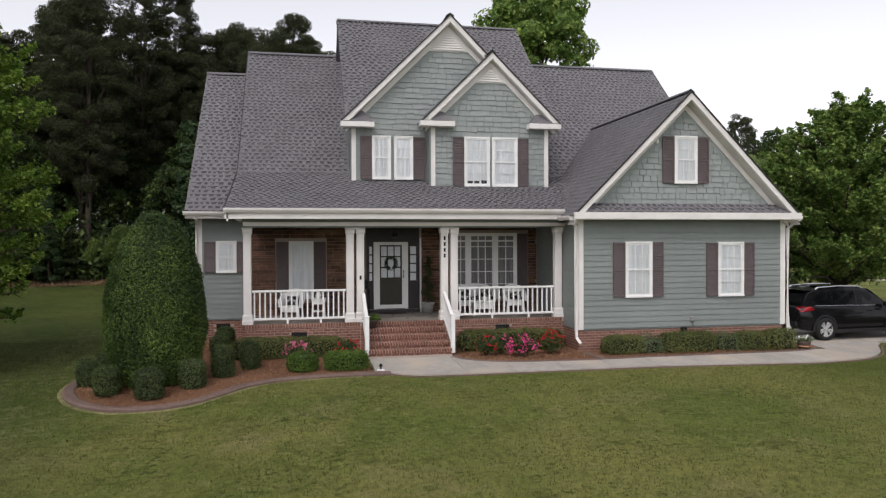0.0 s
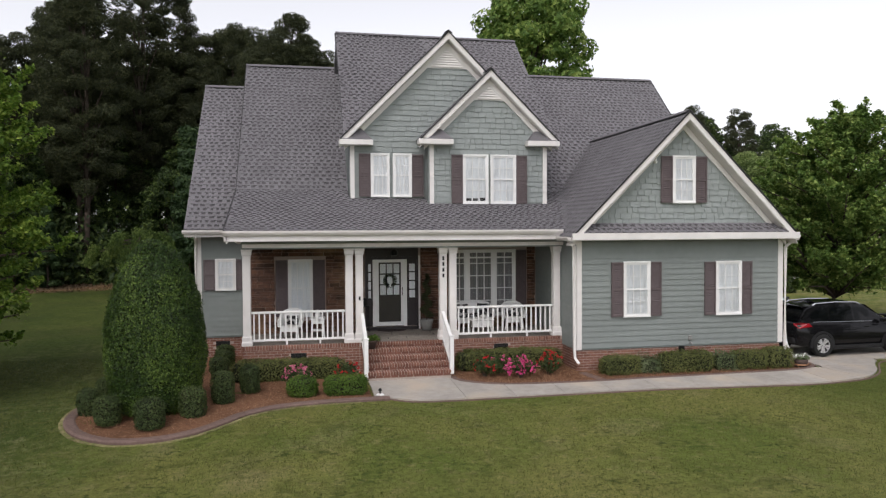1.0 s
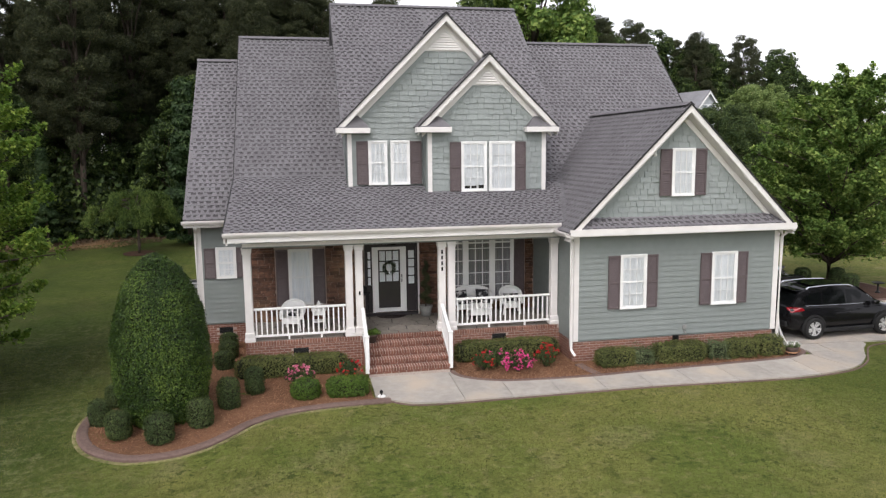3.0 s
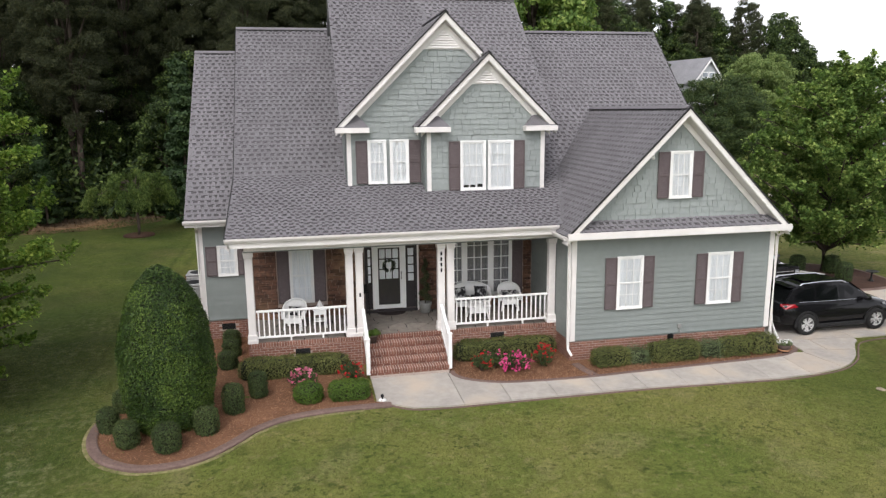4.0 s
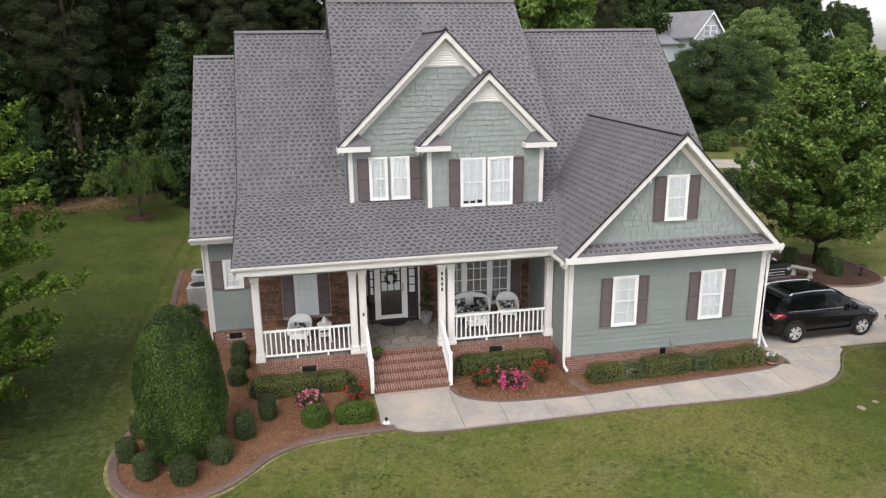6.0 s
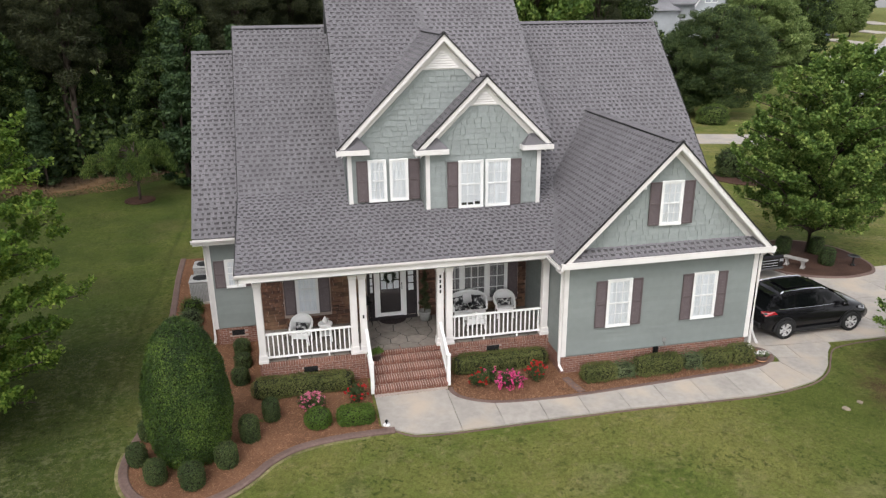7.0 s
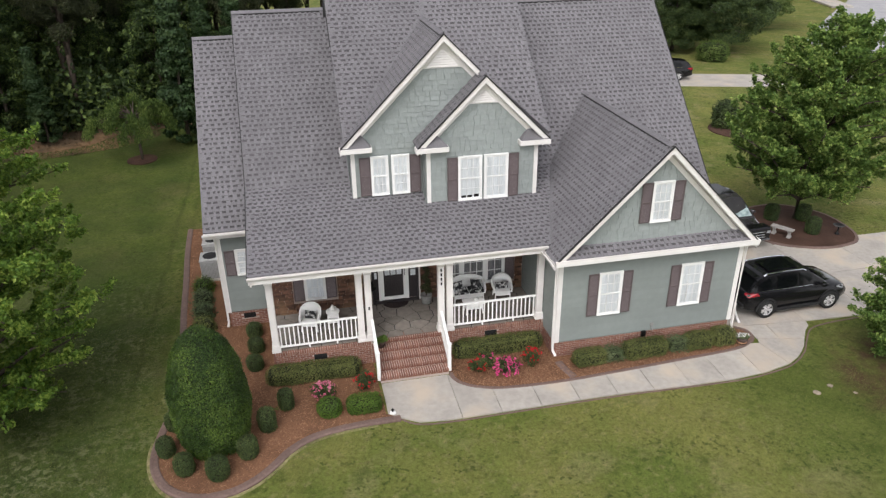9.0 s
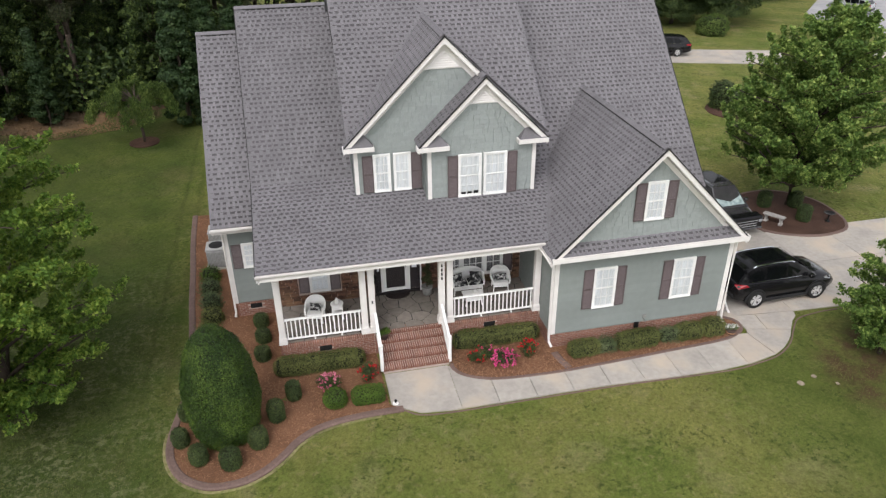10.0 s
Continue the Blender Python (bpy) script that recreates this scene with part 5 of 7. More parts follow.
def flowers(name, at, r, h, petal_mat, n_leaf, n_flower, label, seed, l_mat=None):
    rr = np.random.default_rng(seed)
    ob = thing(name, label, "flowers", (at[0], at[1], ground_z(*at) + 0.02))
    for i in range(7):
        a = i * 0.9
        part("stem", tube(bmesh.new(), [(0.03 * math.cos(a), 0.03 * math.sin(a), 0), (r * 0.5 * math.cos(a), r * 0.5 * math.sin(a), h * 0.8)], 0.012, 4, 0.005), M_BARK, ob)
    cs = [(rr.uniform(-r, r) * 0.6, rr.uniform(-r, r) * 0.6, h * rr.uniform(0.4, 0.75)) for _ in range(9)]
    v, f = leaves(n_leaf, cs, [(r * 0.42, r * 0.42, h * 0.35)] * 9, 0.07, rr, 0.2)
    part("leaves", quick_mesh("leaves", v, f, l_mat or L_BOX), None, ob)
    ang, q = rr.uniform(0, 2 * np.pi, n_flower), np.sqrt(rr.uniform(0, 1, n_flower))
    p = np.stack([r * q * np.cos(ang), r * q * np.sin(ang), h * (1.02 - 0.5 * q ** 2) + rr.normal(0, 0.07, n_flower)], 1)
    p = np.repeat(p, 5, 0) + rr.normal(0, 0.018, (n_flower * 5, 3))
    v, f = leaf_quads(p, np.tile([0, -0.3, 1.0], (len(p), 1)), 0.06, rr, 0.9, 0, 0.7)
    part("blossoms", quick_mesh("blossoms", v, f, petal_mat), None, ob)


flowers("pink_azalea", (-0.05, 18.15), 0.42, 0.5, P_PINK, 900, 60, "low shrub covered with pink blossoms in the mulch", 1)
flowers("red_rose", (1.30, 18.35), 0.38, 0.55, P_RED, 1100, 22, "red rose bush beside the front steps", 2)
flowers("red_rose", (4.95, 18.42), 0.36, 0.5, P_RED, 900, 22, "red rose bush in the bed beside the walk", 3)
flowers("pink_rose", (5.85, 18.1), 0.48, 0.45, P_MAGENTA, 900, 85, "bright pink flowering bush in the bed", 4)
flowers("red_rose", (6.75, 18.38), 0.36, 0.58, P_RED, 1000, 42, "bright red rose bush in the bed", 5)
flowers("pink_rose", (5.35, 18.55), 0.25, 0.55, P_MAGENTA, 700, 10, "pink flowering bush before the hedge", 6)


# ---- loose straw on the beds, and grass blades ----
def inside(p, poly):
    x, y = p[:, 0], p[:, 1]
    c = np.zeros(len(p), bool)
    for (xa, ya), (xb, yb) in zip(poly, poly[1:] + poly[:1]):
        hit_ = ((ya > y) != (yb > y)) & (x < (xb - xa) * (y - ya) / (yb - ya + 1e-12) + xa)
        c ^= hit_
    return c


def needles(name, poly, n, length, width, material, label, category, seed, lift, up):
    """Thin blades strewn over an outline of the plan."""
    r = np.random.default_rng(seed)
    q = np.array(poly)
    p = np.stack([r.uniform(q[:, 0].min(), q[:, 0].max(), n), r.uniform(q[:, 1].min(), q[:, 1].max(), n)], 1)
    p = p[inside(p, [tuple(a) for a in poly])]
    m = len(p)
    z = np.array([ground_z(a, b) for a, b in p]) + lift
    d = r.normal(size=(m, 3))
    d[:, 2] = np.abs(d[:, 2]) * up
    d /= np.linalg.norm(d, axis=1)[:, None]
    s = np.cross(d, [0, 0, 1.0])
    s /= np.linalg.norm(s, axis=1)[:, None] + 1e-9
    c = np.stack([p[:, 0], p[:, 1], z], 1)
    ln = (length * r.uniform(0.6, 1.3, m))[:, None]
    v = np.stack([c - s * width, c + s * width, c + s * width * 0.3 + d * ln, c - s * width * 0.3 + d * ln], 1).reshape(-1, 3)
    ob = new(name, quick_mesh(name, v, np.arange(4 * m).reshape(m, 4), material))
    tagged(ob, label, category, kind="stuff")


BED_L = bed_left_edge + [(-3.0, 32), (-3.0, 23.1), (-1.45, 23.1), (-1.45, 19.7), (1.7, 19.7), (1.75, 17.0)]
BED_R = bed_right_edge + [(14.2, 18.6), (7.7, 18.6), (7.6, 19.7), (4.0, 19.7)]
needles("pine_straw", BED_L, 26000, 0.13, 0.006, M_STRAW, "loose reddish pine straw strewn on the bed", "pine straw", 81, 0.032, 0.25)
needles("pine_straw", BED_R, 12000, 0.13, 0.006, M_STRAW, "loose reddish pine straw strewn beside the walk", "pine straw", 82, 0.032, 0.25)
LAWN = [(-11, 6.5)] + [(18, 6.5), (18, 16.2), (15.3, 16.45), (12.9, 16.1), (3.6, 16.2), (2.4, 16.4), (2.05, 16.7)] + [(x, y - 0.12) for x, y in bed_left_edge[:60]] + [(-5.1, 17.6), (-4.8, 19), (-5.0, 24), (-11, 24)]
needles("grass", LAWN, 230000, 0.045, 0.007, L_GRASS, "short green grass blades of the front lawn", "grass", 83, -0.004, 1.6)
needles("leaf_litter", [(-34, 45.2), (-20, 44.6), (-15, 43.9), (-11, 45.0), (-8.5, 47.0), (-9, 50), (-34, 50)], 16000, 0.16, 0.03, M_FLOOR, "scattered brown leaves at the edge of the woods", "leaf litter", 84, 0.04, 0.3)

# ---- porch: floor, brick base, steps, columns, railings ----
FLOOR = 0.77
M_WICKER = mat("white_wicker", (0.84, 0.84, 0.83), (0.74, 0.74, 0.73), 60, 0.5, 0.25, 110, blotch=0.04)
M_ROOMCURTAIN = mat("dark_room_sheer", (0.13, 0.13, 0.135), (0.27, 0.27, 0.28), 5, 0.8, stretch=(8, 8, 0.3), blotch=0.08)
M_STEPJOINT = mat("dusty_step_mortar", (0.40, 0.32, 0.28), (0.54, 0.47, 0.42), 25, 0.95, 0.3, 150)
M_CUSHION = mat("black_floral_fabric", (0.018, 0.018, 0.020), (0.025, 0.025, 0.028), 9, 0.85, 0.2, 200, c3=(0.55, 0.55, 0.54), bl_scale=9, blotch=0.1)
M_DOORPAINT = mat("dark_door_paint", (0.028, 0.024, 0.026), (0.036, 0.030, 0.032), 6, 0.4)
M_MAT = mat("dark_coir_mat", (0.022, 0.016, 0.016), (0.036, 0.024, 0.022), 40, 0.95, 0.8, 200)
M_POT = mat("grey_stone_pot", (0.27, 0.27, 0.26), (0.20, 0.20, 0.19), 12, 0.8, 0.3)
M_BLACKMETAL = mat("black_iron", (0.012, 0.012, 0.013), (0.02, 0.02, 0.02), 12, 0.45, metal=0.6)
M_TERRA = mat("dark_clay_pot", (0.05, 0.035, 0.03), (0.075, 0.05, 0.04), 14, 0.7)

porch = hpart("porch_base", boxes((-1.474, 1.72, 19.688, 23.1, -0.3, 0.655), (4.12, 7.64, 19.688, 22.1, -0.3, 0.655), (1.72, 4.12, 19.74, 22.1, -0.3, 0.655), (-1.46, 1.72, 19.672, 19.75, 0.655, 0.764), (4.12, 7.63, 19.672, 19.75, 0.655, 0.764)), M_MORTAR, "red brick porch base with a rowlock edge")
garage_base = hpart("garage_base", boxes((7.646, 14.05, 18.607, 23.9, -0.3, 0.53)), M_MORTAR, "red brick foundation below the garage wall")
wing_base = hpart("wing_base", boxes((-3.01, -1.44, 23.087, 33.0, -0.3, 0.57)), M_MORTAR, "red brick foundation of the side wing")


def brick_mesh(l, d, h):
    return finish("brick", boxes((0, l - 0.014, 0, d, 0, h - 0.014)), M_BRICK)


B_FULL, B_HALF = brick_mesh(0.203, 0.05, 0.075), brick_mesh(0.1015, 0.05, 0.075)
B_ROW = brick_mesh(0.075, 0.12, 0.115)
B_TREAD = finish("brick", boxes((0, 0.054, 0, 0.325, 0, 0.080)), M_BRICK)
loose = {}


def put(mesh, parent, m, single=True):
    if single:
        ob = new("brick", mesh)
        ob.parent = parent
        ob.matrix_basis = m
    else:
        loose.setdefault(parent, []).append((mesh, m))


def lay(parent, a, b, z0, z1, depth_off=0.0, holes=(), single=True):
    """Running bond from a to b in the plan, the face to the right-hand side of the way from a to b."""
    a, b = Vector((*a, 0)), Vector((*b, 0))
    d = (b - a)
    length = d.length
    ang = math.degrees(math.atan2(d.y, d.x))
    k, z = 0, z0
    while z < z1 - 0.03:
        x = 0.0
        first = k % 2
        while x < length - 0.03:
            half = (first and x == 0.0) or x + 0.15 > length - 0.05
            w = 0.1015 if half else 0.203
            p = a + d.normalized() * x
            if not any(h0 < x + w / 2 < h1 and hz0 < z + 0.04 < hz1 for h0, h1, hz0, hz1 in holes):
                put(B_HALF if half else B_FULL, parent, pose(p.x, p.y, z, 0, 0, ang) @ Matrix.Translation((0, -0.02, 0)), single)
            x += w
        z += 0.075
        k += 1


lay(porch, (-1.46, 19.70), (1.72, 19.70), -0.13, 0.655, holes=((1.26, 1.68, 0.34, 0.54),))
lay(porch, (4.12, 19.70), (7.64, 19.70), -0.13, 0.655, holes=((1.43, 1.85, 0.40, 0.60),))
lay(porch, (-1.46, 23.1), (-1.46, 19.70), -0.13, 0.655, single=False)
lay(garage_base, (7.66, 18.62), (14.06, 18.62), -0.13, 0.52, single=True)
lay(garage_base, (7.66, 19.70), (7.66, 18.62), -0.13, 0.66, single=False)
lay(wing_base, (-3.03, 23.10), (-1.46, 23.10), -0.1, 0.56, holes=((0.45, 0.95, 0.22, 0.45),))
for x0, x1 in ((-1.47, 1.72), (4.12, 7.63)):
    n = int((x1 - x0) / 0.075)
    for i in range(n):
        put(B_ROW, porch, pose(x0 + 0.075 * i, 19.66, 0.665))
for x0, z, y, par in ((-0.20, 0.34, 19.675, porch), (5.55, 0.40, 19.675, porch), (-2.55, 0.24, 23.075, wing_base)):
    part("vent", boxes((x0, x0 + 0.42, y, y + 0.05, z, z + 0.2)), M_DARK, par, "dark foundation vent")
    part("vent_grille", boxes(*[(x0 + 0.01, x0 + 0.41, y - 0.012, y + 0.01, z + 0.012 + 0.04 * i, z + 0.02 + 0.04 * i) for i in range(5)]), M_BLACKMETAL, par)

steps = hpart("steps", boxes(*[(1.80, 4.04, 18.520 + 0.3 * k, 18.80 + 0.3 * k if k < 4 else 19.79, -0.25 + 0.001 * k, 0.154 * (k + 1) - 0.014) for k in range(5)]), M_STEPJOINT, "red brick front steps with rowlock treads")
for k in range(5):
    for i in range(30):
        put(B_TREAD, steps, pose(1.80 + 0.0748 * i, 18.462 + 0.3 * k, 0.154 * (k + 1) - 0.085))
    for i in range(11):
        put(B_FULL, steps, pose(1.80 + 0.2035 * i, 18.505 + 0.3 * k, 0.154 * k - 0.004))


# flagstones of the porch floor: cells round scattered seeds
def cells(seeds, x0, x1, y0, y1):
    out = []
    for i, p in enumerate(seeds):
        poly = [Vector(q) for q in ((x0, y0), (x1, y0), (x1, y1), (x0, y1))]
        for j, q in enumerate(seeds):
            if i == j or (p - q).length > 2.2:
                continue
            m, n = (p + q) / 2, (q - p)
            new_poly = []
            for a, b in zip(poly, poly[1:] + poly[:1]):
                da, db = (a - m).dot(n), (b - m).dot(n)
                if da <= 0:
                    new_poly.append(a)
                if da * db < 0:
                    new_poly.append(a + (b - a) * (da / (da - db)))
            poly = new_poly
            if len(poly) < 3:
                break
        if len(poly) >= 3:
            out.append(poly)
    return out


rf = random.Random(8)
seeds = []
for j in range(5):
    for i in range(16):
        seeds.append(Vector((-1.4 + 0.58 * (i + 0.5 * (j % 2)) + rf.uniform(-0.17, 0.17), 19.9 + 0.5 * j + rf.uniform(-0.15, 0.15))))
floor = hpart("porch_floor", boxes((-1.44, 7.62, 19.78, 22.1, 0.66, FLOOR - 0.012)), M_DARK, "grey flagstone porch floor with dark joints")
for poly in cells(seeds, -1.43, 7.62, 19.79, 22.1):
    c = sum(poly, Vector((0, 0))) / len(poly)
    pts = [c + (p - c) * max(0.3, 1 - 0.016 / max(0.02, (p - c).length)) for p in poly]
    bm = bmesh.new()
    prism(bm, [(p.x, p.y, FLOOR - 0.02) for p in pts], (0, 0, 0.02))
    part("flagstone", bm, M_FLAG, floor)


def column(x, w=0.21):
    y = 19.83
    c = hpart("column", boxes((x - w / 2, x + w / 2, y - w / 2, y + w / 2, 1.02, 3.24), bevel=0.012), M_TRIM, "square white porch column")
    bm = boxes((x - 0.145, x + 0.145, y - 0.145, y + 0.145, FLOOR, FLOOR + 0.10), bevel=0.008)
    loft(bm, [[(x - s, y - s, z), (x + s, y - s, z), (x + s, y + s, z), (x - s, y + s, z)] for s, z in ((0.145, FLOOR + 0.1), (0.13, FLOOR + 0.13), (0.13, FLOOR + 0.24), (0.108, FLOOR + 0.27))])
    part("base", bm, M_TRIM, c)
    bm = bmesh.new()
    loft(bm, [[(x - s, y - s, z), (x + s, y - s, z), (x + s, y + s, z), (x - s, y + s, z)] for s, z in ((0.108, 3.22), (0.125, 3.25), (0.125, 3.33), (0.138, 3.36), (0.138, 3.40))])
    part("capital", bm, M_TRIM, c)
    return c


cols = [column(x) for x in (-1.355, 1.405, 1.69, 4.075, 4.36, 7.49)]


def railing(x0, x1, n, y=19.84, feet=()):
    r = hpart("railing", boxes((x0, x1, y - 0.045, y + 0.045, 1.63, 1.69), bevel=0.012), M_WHITE, "white porch railing with square balusters")
    part("bottom_rail", boxes((x0, x1, y - 0.03, y + 0.03, 0.87, 0.93), bevel=0.008), M_WHITE, r)
    for i in range(n):
        x = x0 + (x1 - x0) * (i + 0.5) / n
        part("baluster", boxes((x - 0.019, x + 0.019, y - 0.019, y + 0.019, 0.92, 1.64)), M_WHITE, r)
    for x in feet:
        part("foot", boxes((x - 0.025, x + 0.025, y - 0.025, y + 0.025, FLOOR, 0.88)), M_WHITE, r)


railing(-1.25, 1.30, 18, feet=(-0.3, 0.6))
railing(4.47, 7.38, 20, feet=(5.5, 6.6))
for x in (1.76, 4.06):
    pts = lambda zoff: [(19.72, 1.52 + zoff), (18.62, 0.95 + zoff)]
    bm = bmesh.new()
    (ya, za), (yb, zb) = pts(0)
    prism(bm, [(x - 0.045, ya, za), (x - 0.045, yb, zb), (x - 0.045, yb, zb + 0.06), (x - 0.045, ya, za + 0.06)], (0.09, 0, 0))
    r = hpart("stair_railing", bm, M_WHITE, "white sloping stair railing")
    bm = bmesh.new()
    prism(bm, [(x - 0.03, ya, za - 0.70), (x - 0.03, yb, zb - 0.72), (x - 0.03, yb, zb - 0.66), (x - 0.03, ya, za - 0.64)], (0.06, 0, 0))
    part("bottom_rail", bm, M_WHITE, r)
    for i in range(9):
        t = (i + 0.5) / 9
        y, z = ya + (yb - ya) * t, za + (zb - za) * t
        part("baluster", boxes((x - 0.019, x + 0.019, y - 0.019, y + 0.019, z - 0.66, z + 0.01)), M_WHITE, r)
    part("newel", boxes((x - 0.055, x + 0.055, 18.50, 18.61, 0.02, 1.03), bevel=0.008), M_WHITE, r)
    part("newel_cap", boxes((x - 0.068, x + 0.068, 18.487, 18.623, 1.03, 1.06), bevel=0.006), M_WHITE, r)

# plain bars where the column carries its number
sign = thing("number_sign", "four small dark plaques one above another on a white column", "house number", (4.075, 19.722, 2.8))
for i in range(4):
    part("plaque", boxes((-0.026, 0.026, -0.010, 0.002, 0.24 - 0.165 * i, 0.35 - 0.165 * i), bevel=0.003), M_BLACKMETAL, sign)
tagged(solo("doorbell_plate", boxes((1.665, 1.715, 19.713, 19.722, 1.95, 2.06)), M_BLACKMETAL, "small dark plate on a white column", "plate"))

# front door with sidelights
Y = 22.10
door = hpart("front_door", boxes((2.05, 3.73, Y - 0.06, Y + 0.02, 2.98, 3.06), (2.05, 2.10, Y - 0.06, Y + 0.02, 0.86, 2.98), (3.68, 3.73, Y - 0.06, Y + 0.02, 0.86, 2.98),
                                  (2.05, 3.73, Y - 0.10, Y + 0.02, FLOOR, 0.86)), M_DOORPAINT, "dark front door with sidelights behind a white storm door")
part("door_leaf", boxes((2.40, 3.24, Y - 0.02, Y + 0.0, 0.88, 2.96)), M_DOORPAINT, door)
part("transom_panel", boxes((2.05, 3.73, Y - 0.03, Y + 0.01, 3.06, 3.42)), M_DOORPAINT, door)
part("casing", boxes((3.73, 3.79, Y - 0.05, Y + 0.0, FLOOR, 3.10)), M_TRIM, door)
part("storm_frame", boxes((2.28, 2.37, Y - 0.09, Y - 0.03, 0.88, 2.98), (3.27, 3.36, Y - 0.09, Y - 0.03, 0.88, 2.98), (2.37, 3.27, Y - 0.09, Y - 0.03, 2.89, 2.98), (2.37, 3.27, Y - 0.09, Y - 0.03, 0.90, 1.02),
                          (2.37, 2.47, Y - 0.085, Y - 0.05, 1.02, 2.89), (3.17, 3.27, Y - 0.085, Y - 0.05, 1.02, 2.89), bevel=0.005), M_WHITE, door, "white aluminium storm door frame")
part("handle", tube(bmesh.new(), [(3.21, Y - 0.10, 1.86), (3.21, Y - 0.13, 1.90), (3.21, Y - 0.13, 2.06), (3.21, Y - 0.10, 2.10)], 0.014), M_BLACKMETAL, door)
for x0, x1, zb, n, m in ((2.50, 3.14, 1.85, 3, 3), (2.13, 2.25, 1.75, 4, 1), (3.42, 3.64, 1.75, 4, 1)):
    for i in range(n):
        for j in range(m):
            w, h = (x1 - x0) / m, (2.86 - zb) / n
            part("pane", boxes((x0 + j * w + 0.018, x0 + (j + 1) * w - 0.018, Y - 0.034, Y - 0.024, zb + i * h + 0.02, zb + (i + 1) * h - 0.02)), M_CURTAIN, door)
for x0, x1 in ((2.10, 2.28), (3.37, 3.68)):
    part("side_panel", boxes((x0, x1, Y - 0.02, Y, 0.88, 2.98)), M_DOORPAINT, door)
part("storm_glass", sheet_front(2.47, 3.17, Y - 0.068, 1.02, 2.89), M_GLASS, door)

wreath = thing("wreath", "round twig wreath with a pale bow on the front door", "wreath", (2.82, Y - 0.1, 2.32))
L_WREATH = leaf_mat("wreath_leaves", (0.03, 0.04, 0.03), (0.06, 0.08, 0.05), (0.3, 0.3, 0.26), 0.1)
rn = np.random.default_rng(3)
wc = [(0.17 * math.cos(a), 0, 0.17 * math.sin(a)) for a in np.linspace(0, 2 * math.pi, 20, endpoint=False)]
v, f = leaves(500, wc, [(0.06, 0.03, 0.06)] * 20, 0.05, rn, 0.2)
part('ring', quick_mesh('ring', v, f, L_WREATH), None, wreath)
part('bow', boxes((-0.06, 0.06, -0.04, -0.02, -0.1, 0.02), (-0.02, 0.03, -0.045, -0.025, -0.2, 0.0)), M_CURTAIN, wreath)

# big triple window of the porch
YB = 22.10
big = hpart("picture_window", boxes((4.80, 6.93, YB - 0.08, YB + 0.01, 1.12, 1.22)), M_WHITE, "white triple window with many small panes")
part("head", boxes((4.80, 6.93, YB - 0.07, YB + 0.01, 3.16, 3.26)), M_WHITE, big)
part("transom", boxes((4.90, 6.83, YB - 0.055, YB + 0.0, 2.98, 3.03)), M_WHITE, big)
for xa, xb, nm in ((4.80, 4.90, "jamb"), (6.83, 6.93, "jamb"), (5.23, 5.40, "mullion"), (6.12, 6.29, "mullion")):
    part(nm, boxes((xa, xb, YB - 0.06, YB + 0.01, 1.22, 3.16)), M_WHITE, big)
for x0, x1, m in ((4.90, 5.23, 2), (5.40, 6.12, 3), (6.29, 6.83, 2)):
    for i in range(m + 1):
        x = x0 + (x1 - x0) * i / m
        part("muntin", boxes((x - 0.012, x + 0.012, YB - 0.05, YB - 0.02, 1.22, 3.16)), M_WHITE, big)
    for j in range(1, 5):
        z = 1.22 + 1.76 * j / 4.4
        part("muntin", boxes((x0, x1, YB - 0.048, YB - 0.022, z - 0.012, z + 0.012)), M_WHITE, big)
    part("pane", sheet_front(x0, x1, YB - 0.034, 1.22, 3.16), M_GLASS, big)
    bm = bmesh.new()
    xs = np.linspace(x0, x1, 24)
    loft(bm, [[(x, YB - 0.012 + 0.006 * math.sin(i * 1.9), z) for i, x in enumerate(xs)] for z in (1.22, 3.16)], close=False)
    # curtain colour darkened to stand for the unlit room behind the glass
    part("curtain", bm, mat("unlit_room_sheer", (0.11, 0.11, 0.115), (0.24, 0.24, 0.24), 4, 0.8, stretch=(9, 9, 0.2)) if m == 3 else M_ROOMCURTAIN, big)
for a, b in ((6.95, 7.30),):
    shutter(a, b, 1.15, 3.24, YB - 0.03)

# ledge stones of the porch wall, in uneven courses
rs = random.Random(21)
HOLES = ((-0.70, 0.84, 1.20, 3.06), (2.02, 3.80, 0.7, 3.45), (4.76, 7.32, 1.10, 3.28))
z = FLOOR - 0.02
stones = []
while z < 3.42:
    h = rs.choice((0.06, 0.08, 0.10, 0.12))
    x = -1.40 + rs.uniform(-0.2, 0)
    while x < 7.60:
        w = rs.uniform(0.18, 0.5)
        a, b = max(x, -1.40), min(x + w, 7.60)
        x += w
        segs = [(a, b)]
        for hx0, hx1, hz0, hz1 in HOLES:
            if hz0 < z + h and hz1 > z:
                segs = [s for p, q in segs for s in ((p, min(q, hx0)), (max(p, hx1), q)) if s[1] - s[0] > 0.03]
        stones += [(p, q, z, min(z + h, 3.43), rs.uniform(0.02, 0.055)) for p, q in segs]
    z += h
near = [s for s in stones if s[0] < 2.02 or 3.8 <= s[0] < 4.8][:300]
rest = [s for s in stones if s not in near]
for p, q, za, zb, d in near:
    part("stone", boxes((p + 0.004, q - 0.004, YB - d, YB + 0.01, za + 0.004, zb - 0.004)), M_STONE, w_porch)
part("stone_field", boxes(*[(p + 0.004, q - 0.004, YB - d, YB + 0.01, za + 0.004, zb - 0.004) for p, q, za, zb, d in rest]), M_STONE, w_porch, kind="stuff")


